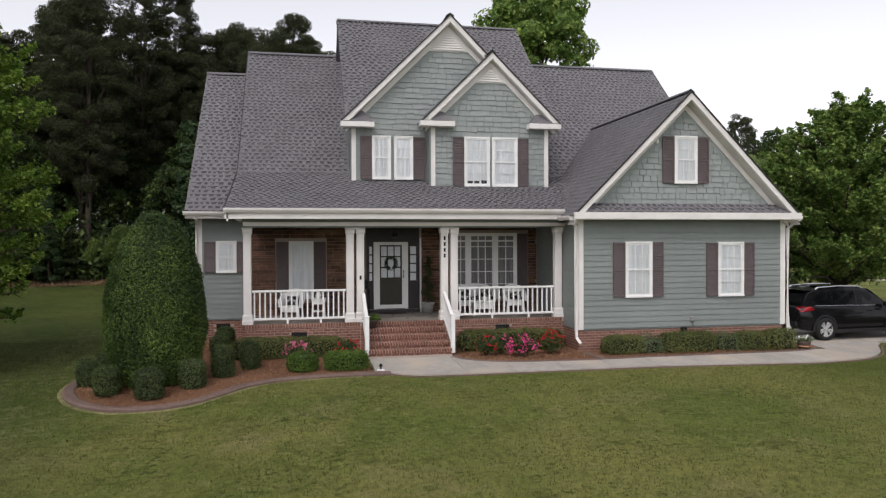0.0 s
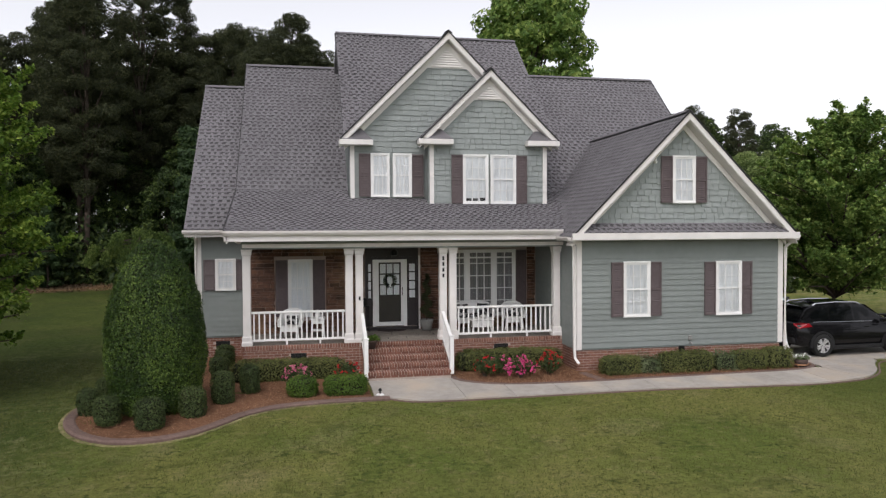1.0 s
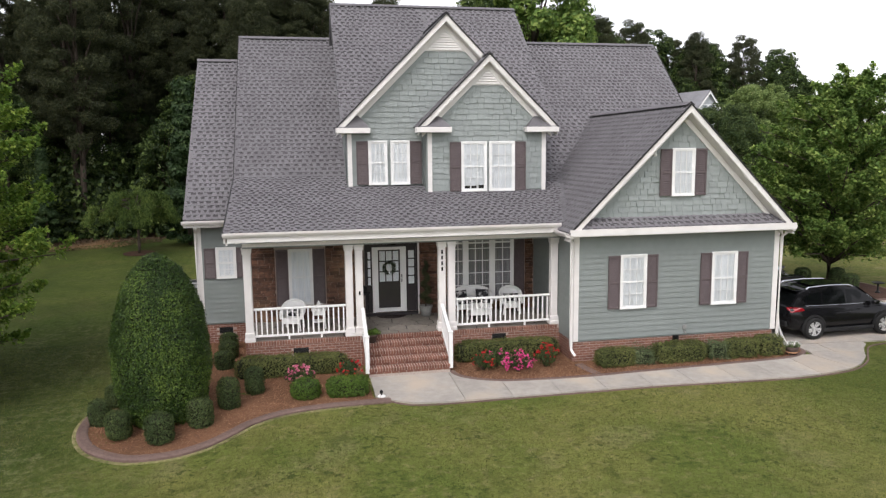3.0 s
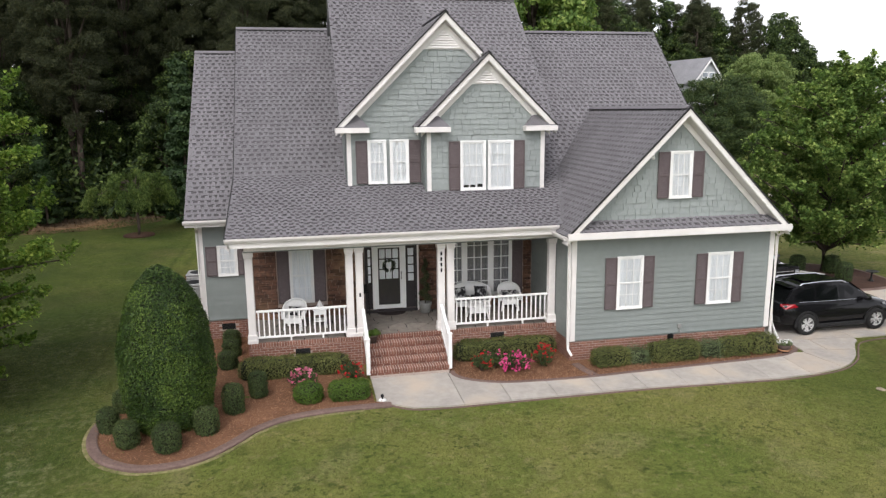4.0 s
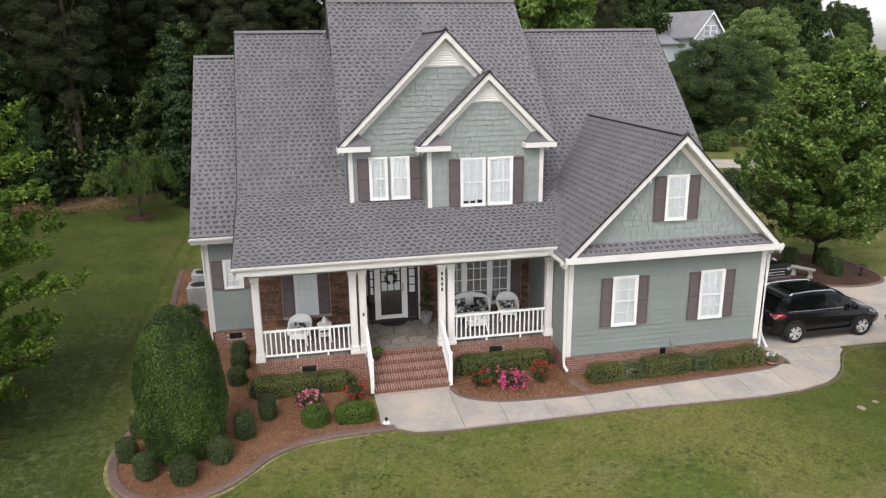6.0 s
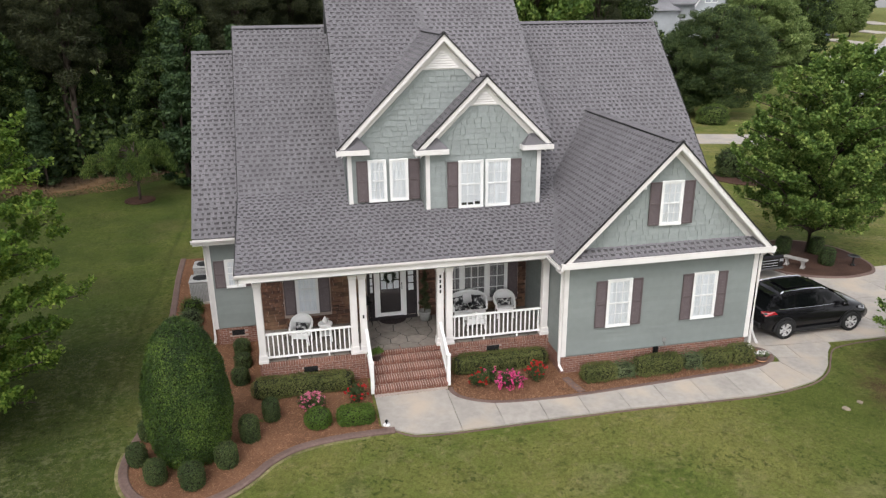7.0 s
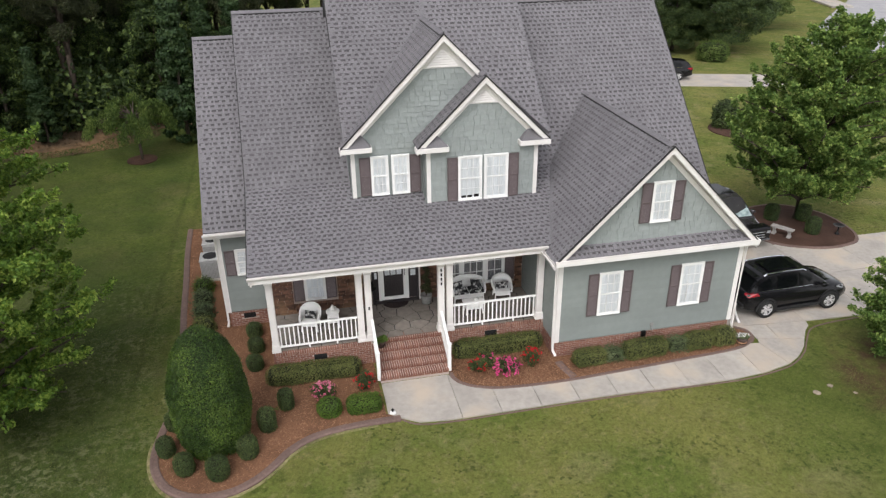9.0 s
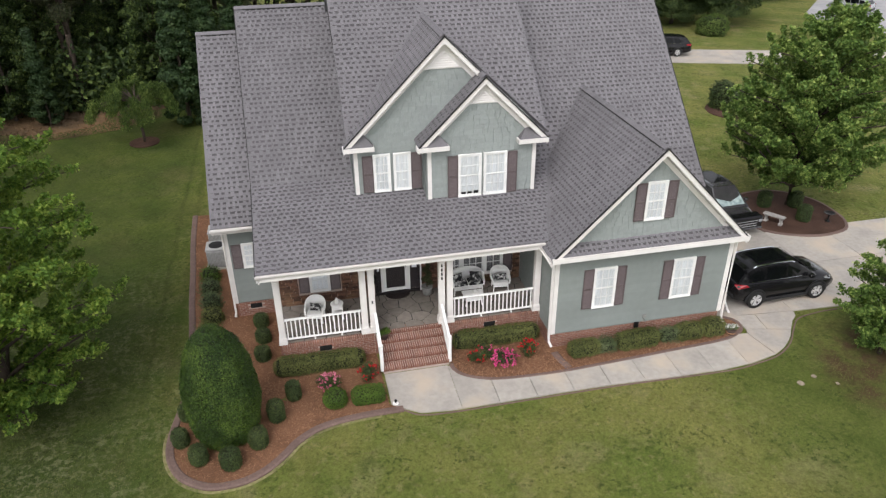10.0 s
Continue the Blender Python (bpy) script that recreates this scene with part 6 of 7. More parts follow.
# ---- wicker furniture ----
def wicker_seat(name, width, label, at, turn, category, group="", size=0.9):
    t = thing(name, label, category, at, turn, group)
    t.matrix_basis = t.matrix_basis @ Matrix.Scale(size, 4)
    w, d = width / 2, 0.27
    part("seat", boxes((-w + 0.05, w - 0.05, -d, d, 0.36, 0.43), bevel=0.02), M_WICKER, t)
    # a curved back with a rounded crown, wrapping forward into the arms
    bm = bmesh.new()
    n = 26
    cols_ = []
    for i in range(n + 1):
        ang = math.pi * (i / n - 0.5) * 2 * 0.62
        x = w * 1.06 * math.sin(ang) / math.sin(math.pi * 0.5)
        y = d + 0.05 - 0.30 * (1 - math.cos(ang)) ** 1.1
        top = 0.55 + 0.36 * max(0.0, math.cos(ang * 0.80)) ** 0.9
        cols_.append((x, y, top))
    rings = []
    for x, y, top in cols_:
        rings.append([(x * 0.86, y, 0.40), (x * 1.10, y + 0.04, 0.40 + (top - 0.4) * 0.6), (x * 1.06, y + 0.07, top), (x * 1.0, y + 0.03, top), (x * 1.04, y, 0.40 + (top - 0.4) * 0.6), (x * 0.82, y - 0.02, 0.40)])
    loft(bm, rings)
    bmesh.ops.recalc_face_normals(bm, faces=bm.faces)
    part("backrest", bm, M_WICKER, t, smooth=True)
    part("rim", tube(bmesh.new(), [(x * 1.03, y + 0.05, top + 0.005) for x, y, top in cols_], 0.035, 8), M_WICKER, t)
    part("apron", boxes((-w + 0.06, w - 0.06, -d - 0.005, -d + 0.02, 0.24, 0.37), bevel=0.008), M_WICKER, t)
    for sx in (-1, 1):
        part("arm", tube(bmesh.new(), [(sx * w * 1.02, 0.02, 0.62), (sx * w * 1.02, -0.16, 0.62), (sx * w * 0.98, -0.27, 0.56), (sx * w * 0.95, -0.28, 0.40)], 0.04, 8), M_WICKER, t)
        for sy in (-1, 1):
            part("leg", tube(bmesh.new(), [(sx * (w - 0.08), sy * (d - 0.04), 0.38), (sx * (w - 0.05), sy * (d - 0.01), 0.0)], 0.026, 8), M_WICKER, t)
    return t


def cushion(at, turn, tilt, w=0.42, h=0.42, d=0.12, name="throw_pillow"):
    bm = bmesh.new()
    rings = []
    for k, s in ((-1, 0.55), (-0.55, 0.93), (0, 1.0), (0.55, 0.93), (1, 0.55)):
        rings.append([(x * w / 2 * (s if abs(x) + abs(z) > 1.5 else min(1, s * 1.05)), k * d / 2, z * h / 2 * s) for x, z in
                      ((-1, -1), (0, -0.92), (1, -1), (0.92, 0), (1, 1), (0, 0.92), (-1, 1), (-0.92, 0))])
    loft(bm, rings)
    ob = solo(name, bm, M_CUSHION, "black pillow with a white floral print on a wicker seat", "pillow", smooth=True, group="pillows on the porch")
    ob.matrix_basis = pose(*at, tilt, 0, turn)


wicker_seat("wicker_armchair", 0.70, "white wicker armchair with a black cushion", (-0.20, 20.95, FLOOR), -14, "armchair", "wicker armchairs")
wicker_seat("wicker_armchair", 0.72, "white wicker armchair with a black cushion", (6.66, 21.45, FLOOR), -6, "armchair", "wicker armchairs")
wicker_seat("wicker_loveseat", 1.25, "white wicker loveseat with black pillows", (5.42, 21.55, FLOOR), 0, "loveseat", "", 0.94)
cushion((-0.18, 20.98, FLOOR + 0.525), -20, -15, 0.4, 0.28)
cushion((6.65, 21.45, FLOOR + 0.515), -4, -15, 0.5, 0.26)
cushion((5.05, 21.52, FLOOR + 0.60), 20, -15)
cushion((5.72, 21.52, FLOOR + 0.61), -12, -15)
for x in (5.12, 5.70):
    solo("seat_cushion", boxes((-0.27, 0.27, -0.25, 0.22, 0, 0.09), bevel=0.03), M_CUSHION, "black floral seat cushion on the loveseat", "cushion", (x, 21.5, FLOOR + 0.406), group="seat cushions")


def wicker_table(name, lx, ly, h, at, turn, label):
    t = thing(name, label, "table", at, turn)
    if lx == ly:
        part("tabletop", lathe(bmesh.new(), [(lx * 0.48, h - 0.05), (lx * 0.5, h - 0.03), (lx * 0.5, h), (lx * 0.47, h + 0.01)], 18), M_WICKER, t)
    else:
        part("tabletop", boxes((-lx / 2, lx / 2, -ly / 2, ly / 2, h - 0.04, h), bevel=0.015), M_WICKER, t)
    part("apron", boxes((-lx * 0.40, lx * 0.40, -ly * 0.40, ly * 0.40, h - (0.16 if lx == ly else 0.24), h - 0.045)), M_WICKER, t)
    part("shelf", boxes((-lx * 0.36, lx * 0.36, -ly * 0.36, ly * 0.36, 0.20, 0.225)), M_WICKER, t)
    for sx in (-1, 1):
        for sy in (-1, 1):
            part("leg", tube(bmesh.new(), [(sx * lx * 0.34, sy * ly * 0.34, h - 0.05), (sx * lx * 0.40, sy * ly * 0.40, 0)], 0.022, 8), M_WICKER, t)


wicker_table("side_table", 0.46, 0.46, 0.58, (0.56, 20.95, FLOOR), 0, "round white wicker side table with a shelf")
wicker_table("coffee_table", 0.75, 0.45, 0.44, (5.42, 20.72, FLOOR), 0, "low white wicker coffee table")
M_CHINA = mat("white_china", (0.74, 0.74, 0.73), (0.68, 0.68, 0.67), 6, 0.25)
pitcher = thing("pitcher", "white china pitcher with a lid on the side table", "pitcher", (0.56, 20.95, FLOOR + 0.591))
part("body", lathe(bmesh.new(), [(0.05, 0), (0.085, 0.02), (0.095, 0.07), (0.07, 0.13), (0.045, 0.16), (0.05, 0.18)], 14), M_CHINA, pitcher, smooth=True)
part("lid", lathe(bmesh.new(), [(0.05, 0.181), (0.03, 0.2), (0.012, 0.21), (0.016, 0.23), (0.004, 0.24)], 10), M_CHINA, pitcher, smooth=True)
part("handle", tube(bmesh.new(), [(0.06, 0, 0.15), (0.12, 0, 0.14), (0.12, 0, 0.07), (0.085, 0, 0.05)], 0.01), M_CHINA, pitcher)
bowl = thing("china_bowl", "small white bowl with a lid on the coffee table", "bowl", (5.50, 20.72, FLOOR + 0.441))
part("body", lathe(bmesh.new(), [(0.04, 0), (0.09, 0.04), (0.10, 0.08)], 14), M_CHINA, bowl, smooth=True)
part("lid", lathe(bmesh.new(), [(0.10, 0.081), (0.06, 0.11), (0.015, 0.125), (0.015, 0.15)], 12), M_CHINA, bowl, smooth=True)

# mat, pots, plant stand
bm = bmesh.new()
prism(bm, [(0.46 * math.cos(a), -0.36 * math.sin(a), 0) for a in np.linspace(0, math.pi, 16)], (0, 0, 0.018))
solo("door_mat", bm, M_MAT, "dark half-round door mat on the flagstones", "mat", (2.86, 21.98, FLOOR + 0.001))
pot = thing("planter", "grey stone pot with a dark spiral topiary beside the door", "potted plant", (3.93, 21.72, FLOOR))
part("pot", lathe(bmesh.new(), [(0.15, 0), (0.19, 0.22), (0.215, 0.30), (0.215, 0.34), (0.18, 0.34), (0.17, 0.30)], 16), M_POT, pot, "grey stone pot", smooth=True)
part("stem", tube(bmesh.new(), [(0, 0, 0.3), (0, 0, 1.6)], 0.02), M_BARK, pot)
sc = [((0.10 - 0.06 * t) * math.cos(t * 20), (0.10 - 0.06 * t) * math.sin(t * 20), 0.46 + 1.25 * t) for t in np.linspace(0, 1, 26)]
v, f = leaves(6500, sc, [(0.15 - 0.0035 * i, 0.15 - 0.0035 * i, 0.07) for i in range(26)], 0.04, np.random.default_rng(5), 0.3)
part("leaves", quick_mesh("leaves", v, f, L_PINE), None, pot)
spot = thing("flower_pot", "dark clay pot with trailing green plant on the top step", "potted plant", (1.98, 19.52, 0.616))
part("pot", lathe(bmesh.new(), [(0.10, 0), (0.155, 0.17), (0.175, 0.20), (0.175, 0.235), (0.14, 0.235)], 14), M_TERRA, spot, smooth=True)
v, f = leaves(500, [(0, 0, 0.27), (0.1, 0.05, 0.28), (-0.1, -0.03, 0.27)], [(0.16, 0.16, 0.1)] * 3, 0.07, np.random.default_rng(6), 0.2)
part("leaves", quick_mesh("leaves", v, f, L_BRIGHT), None, spot)
stand = thing("plant_stand", "black iron stand beside the front door", "stand", (2.0, 21.75, FLOOR))
for sx in (-1, 1):
    for sy in (-1, 1):
        part("leg", tube(bmesh.new(), [(sx * 0.1, sy * 0.1, 0.8), (sx * 0.13, sy * 0.13, 0)], 0.01), M_BLACKMETAL, stand)
part("top", lathe(bmesh.new(), [(0.16, 0.78), (0.16, 0.81)], 14), M_BLACKMETAL, stand)
part("lantern", boxes((-0.08, 0.08, -0.08, 0.08, 0.811, 1.05), bevel=0.02), M_BLACKMETAL, stand)
lamp = thing("porch_lamp", "dark hanging porch lantern below the ceiling", "lamp", (2.85, 21.2, 3.10))
part("rod", tube(bmesh.new(), [(0, 0, 0.2), (0, 0, 0.34)], 0.01), M_BLACKMETAL, lamp)
part("body", lathe(bmesh.new(), [(0.03, 0.02), (0.10, 0.04), (0.12, 0.16), (0.05, 0.22)], 8), M_BLACKMETAL, lamp)

# downspouts
def downspout(pts, r=0.05):
    bm = bmesh.new()
    tube(bm, pts, r, 4)
    hpart("downspout", bm, M_TRIM, "cream downspout at the corner")


downspout([(7.36, 18.55, 3.64), (7.40, 18.5, 3.52), (7.52, 18.46, 3.42), (7.53, 18.46, 0.5), (7.54, 18.44, 0.32), (7.60, 18.30, 0.18)])
downspout([(14.34, 18.45, 3.62), (14.34, 18.47, 3.5), (14.17, 18.52, 3.35), (14.17, 18.52, 0.25), (14.22, 18.4, 0.1)])
downspout([(-3.05, 22.5, 3.85), (-3.05, 22.55, 3.7), (-3.10, 22.98, 3.5), (-3.10, 22.98, 0.2), (-3.12, 22.85, 0.08)])
downspout([(-1.62, 19.2, 3.72), (-1.58, 19.35, 3.62), (-1.50, 19.6, 3.6)])
# gable vents
def gable_vent(cx, y, z0, z1):
    h = z1 - z0
    bm = bmesh.new()
    prism(bm, [(cx - h * 0.93, y - 0.02, z0), (cx + h * 0.93, y - 0.02, z0), (cx, y - 0.02, z1)], (0, 0.04, 0))
    vt = hpart("gable_vent", bm, M_TRIM, "cream triangular louvred gable vent")
    n = int(h / 0.075)
    for i in range(n):
        z = z0 + 0.05 + i * 0.075
        w = (z1 - z) * 0.93 - 0.10
        if w > 0.05:
            bm = bmesh.new()
            loft(bm, [[(x, y - 0.05, z - 0.01), (x, y - 0.045, z - 0.015), (x, y - 0.02, z + 0.045), (x, y - 0.025, z + 0.05)] for x in (cx - w, cx + w)])
            part("slat", bm, M_TRIM, vt)


gable_vent(4.70, 22.10, 9.02, 9.72)
gable_vent(5.92, 21.54, 7.95, 8.50)
# sundries on the garage wall
flood = thing("floodlight", "small white floodlight beside the gable window", "lamp", (9.97, 18.49, 5.87))
part("base", boxes((-0.035, 0.035, -0.02, 0.03, -0.04, 0.04), bevel=0.008), M_WHITE, flood)
part("head", lathe(bmesh.new(), [(0.02, -0.12), (0.045, -0.11), (0.05, -0.05), (0.025, -0.02)], 12), M_WHITE, flood, smooth=True)
solo("hose_bib", tube(bmesh.new(), [(11.1, 18.56, 0.62), (11.1, 18.46, 0.62), (11.1, 18.44, 0.58)], 0.02), M_POT, "small grey outdoor tap on the siding", "tap")
solo("outlet_box", boxes((11.04, 11.16, 18.52, 18.56, 0.68, 0.82), bevel=0.01), M_POT, "grey outlet box on the siding", "outlet box")
solo("utility_box", boxes((10.76, 10.92, 18.52, 18.61, 0.30, 0.52), bevel=0.01), M_BLACKMETAL, "dark utility box on the brick base", "box")

# joined bricks of the less visible sides
for parent, rows in loose.items():
    bm = bmesh.new()
    for me, m in rows:
        k = len(bm.verts)
        bm.from_mesh(me)
        bm.verts.ensure_lookup_table()
        for vv in bm.verts[k:]:
            vv.co = m @ vv.co
    part("brick_field", bm, M_BRICK, parent, kind="stuff")

# ---- vehicles ----
M_BLACKPAINT = mat("black_car_paint", (0.006, 0.006, 0.007), (0.009, 0.009, 0.010), 3, 0.1, spec=0.22, coat=0.12, blotch=0.05)
M_GREYPAINT = mat("dark_grey_car_paint", (0.035, 0.034, 0.036), (0.045, 0.044, 0.046), 3, 0.18, spec=0.5, coat=0.8, blotch=0.05)
M_SILVER = mat("silver_paint", (0.42, 0.42, 0.43), (0.36, 0.36, 0.37), 6, 0.25, metal=0.6)
M_RIM = mat("bright_alloy", (0.68, 0.68, 0.69), (0.56, 0.56, 0.57), 8, 0.3, metal=0.5)
M_CHROME = mat("chrome", (0.75, 0.75, 0.76), (0.65, 0.65, 0.66), 8, 0.15, metal=1.0)
M_RUBBER = mat("tyre_rubber", (0.012, 0.012, 0.012), (0.02, 0.02, 0.02), 30, 0.85)
M_PLASTIC = mat("black_plastic", (0.014, 0.014, 0.015), (0.020, 0.020, 0.021), 20, 0.6)
# pale teal windscreen: the sky's reflection painted as its colour
M_SKYGLASS = mat("windscreen_sky_reflection", (0.42, 0.50, 0.50), (0.16, 0.22, 0.22), 5, 0.2, spec=0.6, blotch=0.3)
M_CARGLASS = mat("tinted_car_glass", (0.003, 0.0035, 0.004), (0.004, 0.005, 0.005), 4, 0.06, spec=0.16, blotch=0.02)
M_TAIL = mat("red_lamp_lens", (0.34, 0.006, 0.016), (0.22, 0.004, 0.010), 12, 0.15, spec=0.6)
M_LENS = mat("clear_lamp_lens", (0.26, 0.27, 0.28), (0.18, 0.19, 0.20), 12, 0.12, spec=0.6)
M_ASPHALT = mat("asphalt", (0.34, 0.335, 0.345), (0.29, 0.287, 0.297), 3, 0.9, 0.3, 60, blotch=0.1)
M_FIELDSTONE = mat("tan_fieldstone", (0.30, 0.25, 0.19), (0.20, 0.165, 0.125), 12, 0.9, 0.4, 50)
M_STONEWHITE = mat("pale_cast_stone", (0.34, 0.33, 0.31), (0.25, 0.24, 0.23), 10, 0.85, 0.3, 60)
M_ACMETAL = mat("grey_sheet_metal", (0.40, 0.40, 0.39), (0.33, 0.33, 0.33), 8, 0.45)


def wheel(parent, x, y, r, side):
    """A wheel whose axle runs across the car: tyre with a rounded shoulder, spoked rim."""
    w = 0.215
    bm = bmesh.new()
    n = 28
    prof = ((r * 0.66, -w / 2 + 0.015), (r * 0.94, -w / 2), (r, -w / 2 + 0.035), (r, w / 2 - 0.035), (r * 0.94, w / 2), (r * 0.66, w / 2 - 0.015))
    loft(bm, [[(x + a * math.cos(2 * math.pi * i / n), y + b, r + a * math.sin(2 * math.pi * i / n)) for i in range(n)] for a, b in prof], caps=False)
    bmesh.ops.recalc_face_normals(bm, faces=bm.faces)
    ty = part("wheel", bm, M_RUBBER, parent, smooth=True)
    yo = y + side * (w / 2 - 0.03)
    bm = bmesh.new()
    prism(bm, [(x + r * 0.68 * math.cos(2 * math.pi * i / 24), yo - side * 0.05, r + r * 0.68 * math.sin(2 * math.pi * i / 24)) for i in range(24)], (0, side * 0.02, 0))
    part("hub_plate", bm, M_PLASTIC, ty)
    bm = bmesh.new()
    for k in range(10):
        a = 2 * math.pi * k / 10 + (0.10 if k % 2 else -0.10)
        c, s = math.cos(a), math.sin(a)
        q = [(x + u * c - v * s, yo, r + u * s + v * c) for u, v in ((r * 0.08, -0.022), (r * 0.68, -0.03), (r * 0.68, 0.03), (r * 0.08, 0.022))]
        prism(bm, q, (0, -side * 0.03, 0))
    loft(bm, [[(x + a * math.cos(2 * math.pi * i / n), yo + b * side, r + a * math.sin(2 * math.pi * i / n)) for i in range(n)] for a, b in ((r * 0.64, -0.03), (r * 0.64, 0.012), (r * 0.72, 0.012), (r * 0.72, -0.03))], caps=False)
    prism(bm, [(x + r * 0.14 * math.cos(2 * math.pi * i / 12), yo - side * 0.01, r + r * 0.14 * math.sin(2 * math.pi * i / 12)) for i in range(12)], (0, side * 0.025, 0))
    bmesh.ops.recalc_face_normals(bm, faces=bm.faces)
    part("rim", bm, M_RIM, ty)


def suv(name, label, at, turn, paint, group="", rails=True, long=1.0, tall=1.0, top=None, shade=None):
    """A five-door car that points along +x, its ground point at the origin. shade: windscreen colour with a reflection
    painted in.
    """
    t = thing(name, label, "car", at, turn, group)
    L = 2.29 * long
    # stations: x, sill, belt, half width low, half width belt
    st = [(-L, 0.55, 0.98, 0.70, 0.72), (-L + 0.10, 0.36, 1.02, 0.84, 0.83), (-L + 0.45, 0.28, 1.06, 0.905, 0.88), (-0.9, 0.24, 1.05, 0.915, 0.89), (0.2, 0.24, 1.01, 0.915, 0.89),
          (0.95, 0.24, 0.98, 0.915, 0.87), (1.35, 0.26, 0.95, 0.91, 0.83), (1.85, 0.30, 0.88, 0.88, 0.76), (L - 0.10, 0.36, 0.76, 0.78, 0.66), (L, 0.46, 0.66, 0.62, 0.54)]
    bm = bmesh.new()
    rings = []
    for x, z0, z1, w0, w1 in st:
        zm = z0 + (z1 - z0) * 0.55
        half = [(w0 * 0.80, z0), (w0 * 0.97, z0 + 0.07), (w0, zm), (w0 * 0.985, zm + 0.08), (w1, z1 - 0.05), (w1 * 0.93, z1 + 0.01), (w1 * 0.5, z1 + 0.045), (0, z1 + 0.055)]
        rings.append([(x, y, z) for y, z in half] + [(x, -y, z) for y, z in half[-2::-1]])
    loft(bm, rings)
    bmesh.ops.recalc_face_normals(bm, faces=bm.faces)
    part("body", bm, paint, t, smooth=True)
    # cabin
    cab = [(-L + 0.10, 1.02, 0.80), (-L + 0.48, 1.49, 0.66), (-L + 0.78, 1.585, 0.64), (-0.6, 1.645 * tall, 0.645), (0.0, 1.64 * tall, 0.64), (0.42, 1.58 * tall, 0.625), (1.30, 0.99, 0.72)]
    bm = bmesh.new()
    loft(bm, [[(x, w + (0.86 - w) * (1 if z < 1.1 else 0) * 0.1, 0.96), (x, w, z - 0.035), (x, w * 0.9, z), (x, 0, z + 0.02), (x, -w * 0.9, z), (x, -w, z - 0.035), (x, -w - (0.86 - w) * (1 if z < 1.1 else 0) * 0.1, 0.96)] for x, z, w in cab])
    for v in bm.verts:
        if v.co.z < 0.97:
            v.co.y = math.copysign(0.845, v.co.y)
    bmesh.ops.recalc_face_normals(bm, faces=bm.faces)
    part("cabin", bm, top or paint, t, smooth=False)
    # side windows lie on the slanting cabin side
    for sg in (-1, 1):
        def wall_pt(x, z):
            w = np.interp(x, [c[0] for c in cab], [c[2] for c in cab])
            zt = np.interp(x, [c[0] for c in cab], [c[1] for c in cab]) - 0.035
            k = (z - 0.96) / max(0.05, zt - 0.96)
            return Vector((x, sg * (0.845 + (w - 0.845) * k + 0.008), z))
        for pts in (((-0.95, 1.10), (-0.10, 1.08), (-0.10, 1.53), (-0.90, 1.52)), ((-0.03, 1.08), (0.98, 1.06), (0.40, 1.48), (-0.03, 1.53)), ((-1.02, 1.10), (-0.97, 1.50), (-1.35, 1.46), (-1.72, 1.28), (-1.45, 1.11))):
            bm = bmesh.new()
            q = [wall_pt(x, z) for x, z in pts]
            prism(bm, q, (0, -sg * 0.012, 0))
            part("side_window", bm, M_CARGLASS, t)
        bm = bmesh.new()
        tube(bm, [wall_pt(x, 1.075 - 0.012 * (x + 1)) + Vector((0, sg * 0.006, 0)) for x in (-1.6, -0.9, 0.0, 1.0)], 0.008, 5)
        part("chrome_strip", bm, M_CHROME, t)
        if rails:
            part("roof_rail", tube(bmesh.new(), [(-1.45, sg * 0.59, 1.57), (-1.35, sg * 0.59, 1.63), (-0.6, sg * 0.595, 1.665), (0.15, sg * 0.59, 1.645), (0.30, sg * 0.59, 1.58)], 0.028, 6), M_CHROME, t, "silver roof rail")
        part("mirror", boxes((0.78, 0.98, sg * 0.98 - 0.09, sg * 0.98 + 0.09, 1.04, 1.18), bevel=0.03), paint, t)
        for x in (-0.78, 0.22):
            part("door_handle", boxes((x, x + 0.18, sg * 0.895 - 0.012, sg * 0.895 + 0.018, 0.88, 0.915), bevel=0.006), paint, t)
        bm = bmesh.new()
        prism(bm, [(-L + 0.02, sg * 0.70, 0.93), (-L + 0.10, sg * 0.845, 0.90), (-L + 0.52, sg * 0.895, 0.96), (-L + 0.40, sg * 0.885, 1.06), (-L + 0.10, sg * 0.82, 1.08), (-L + 0.01, sg * 0.68, 1.05)], (0, sg * 0.012, 0))
        part("tail_light", bm, M_TAIL, t, "red tail light")
        bm = bmesh.new()
        prism(bm, [(L - 0.10, sg * 0.60, 0.66), (L - 0.30, sg * 0.80, 0.72), (L - 0.62, sg * 0.855, 0.82), (L - 0.58, sg * 0.82, 0.88), (L - 0.18, sg * 0.64, 0.78)], (0.01, sg * 0.012, 0.015))
        part("headlight", bm, M_LENS, t, "clear headlight")
        part("sill_cladding", boxes((-0.95, 0.95, sg * 0.90 - 0.03, sg * 0.90 + 0.022, 0.22, 0.34), bevel=0.01), M_PLASTIC, t)
        for x in (-1.33, 1.33):
            bm = bmesh.new()
            arc = [(x + 0.44 * math.cos(a), 0.36 + 0.44 * math.sin(a)) for a in np.linspace(-0.15, math.pi + 0.15, 18)]
            arc += [(x + 0.375 * math.cos(a), 0.36 + 0.375 * math.sin(a)) for a in np.linspace(math.pi + 0.15, -0.15, 18)]
            prism(bm, [(u, sg * 0.80, z) for u, z in arc], (0, sg * 0.128, 0))
            part("wheel_arch", bm, M_PLASTIC, t)
            wheel(t, x, sg * 0.868, 0.355, sg)
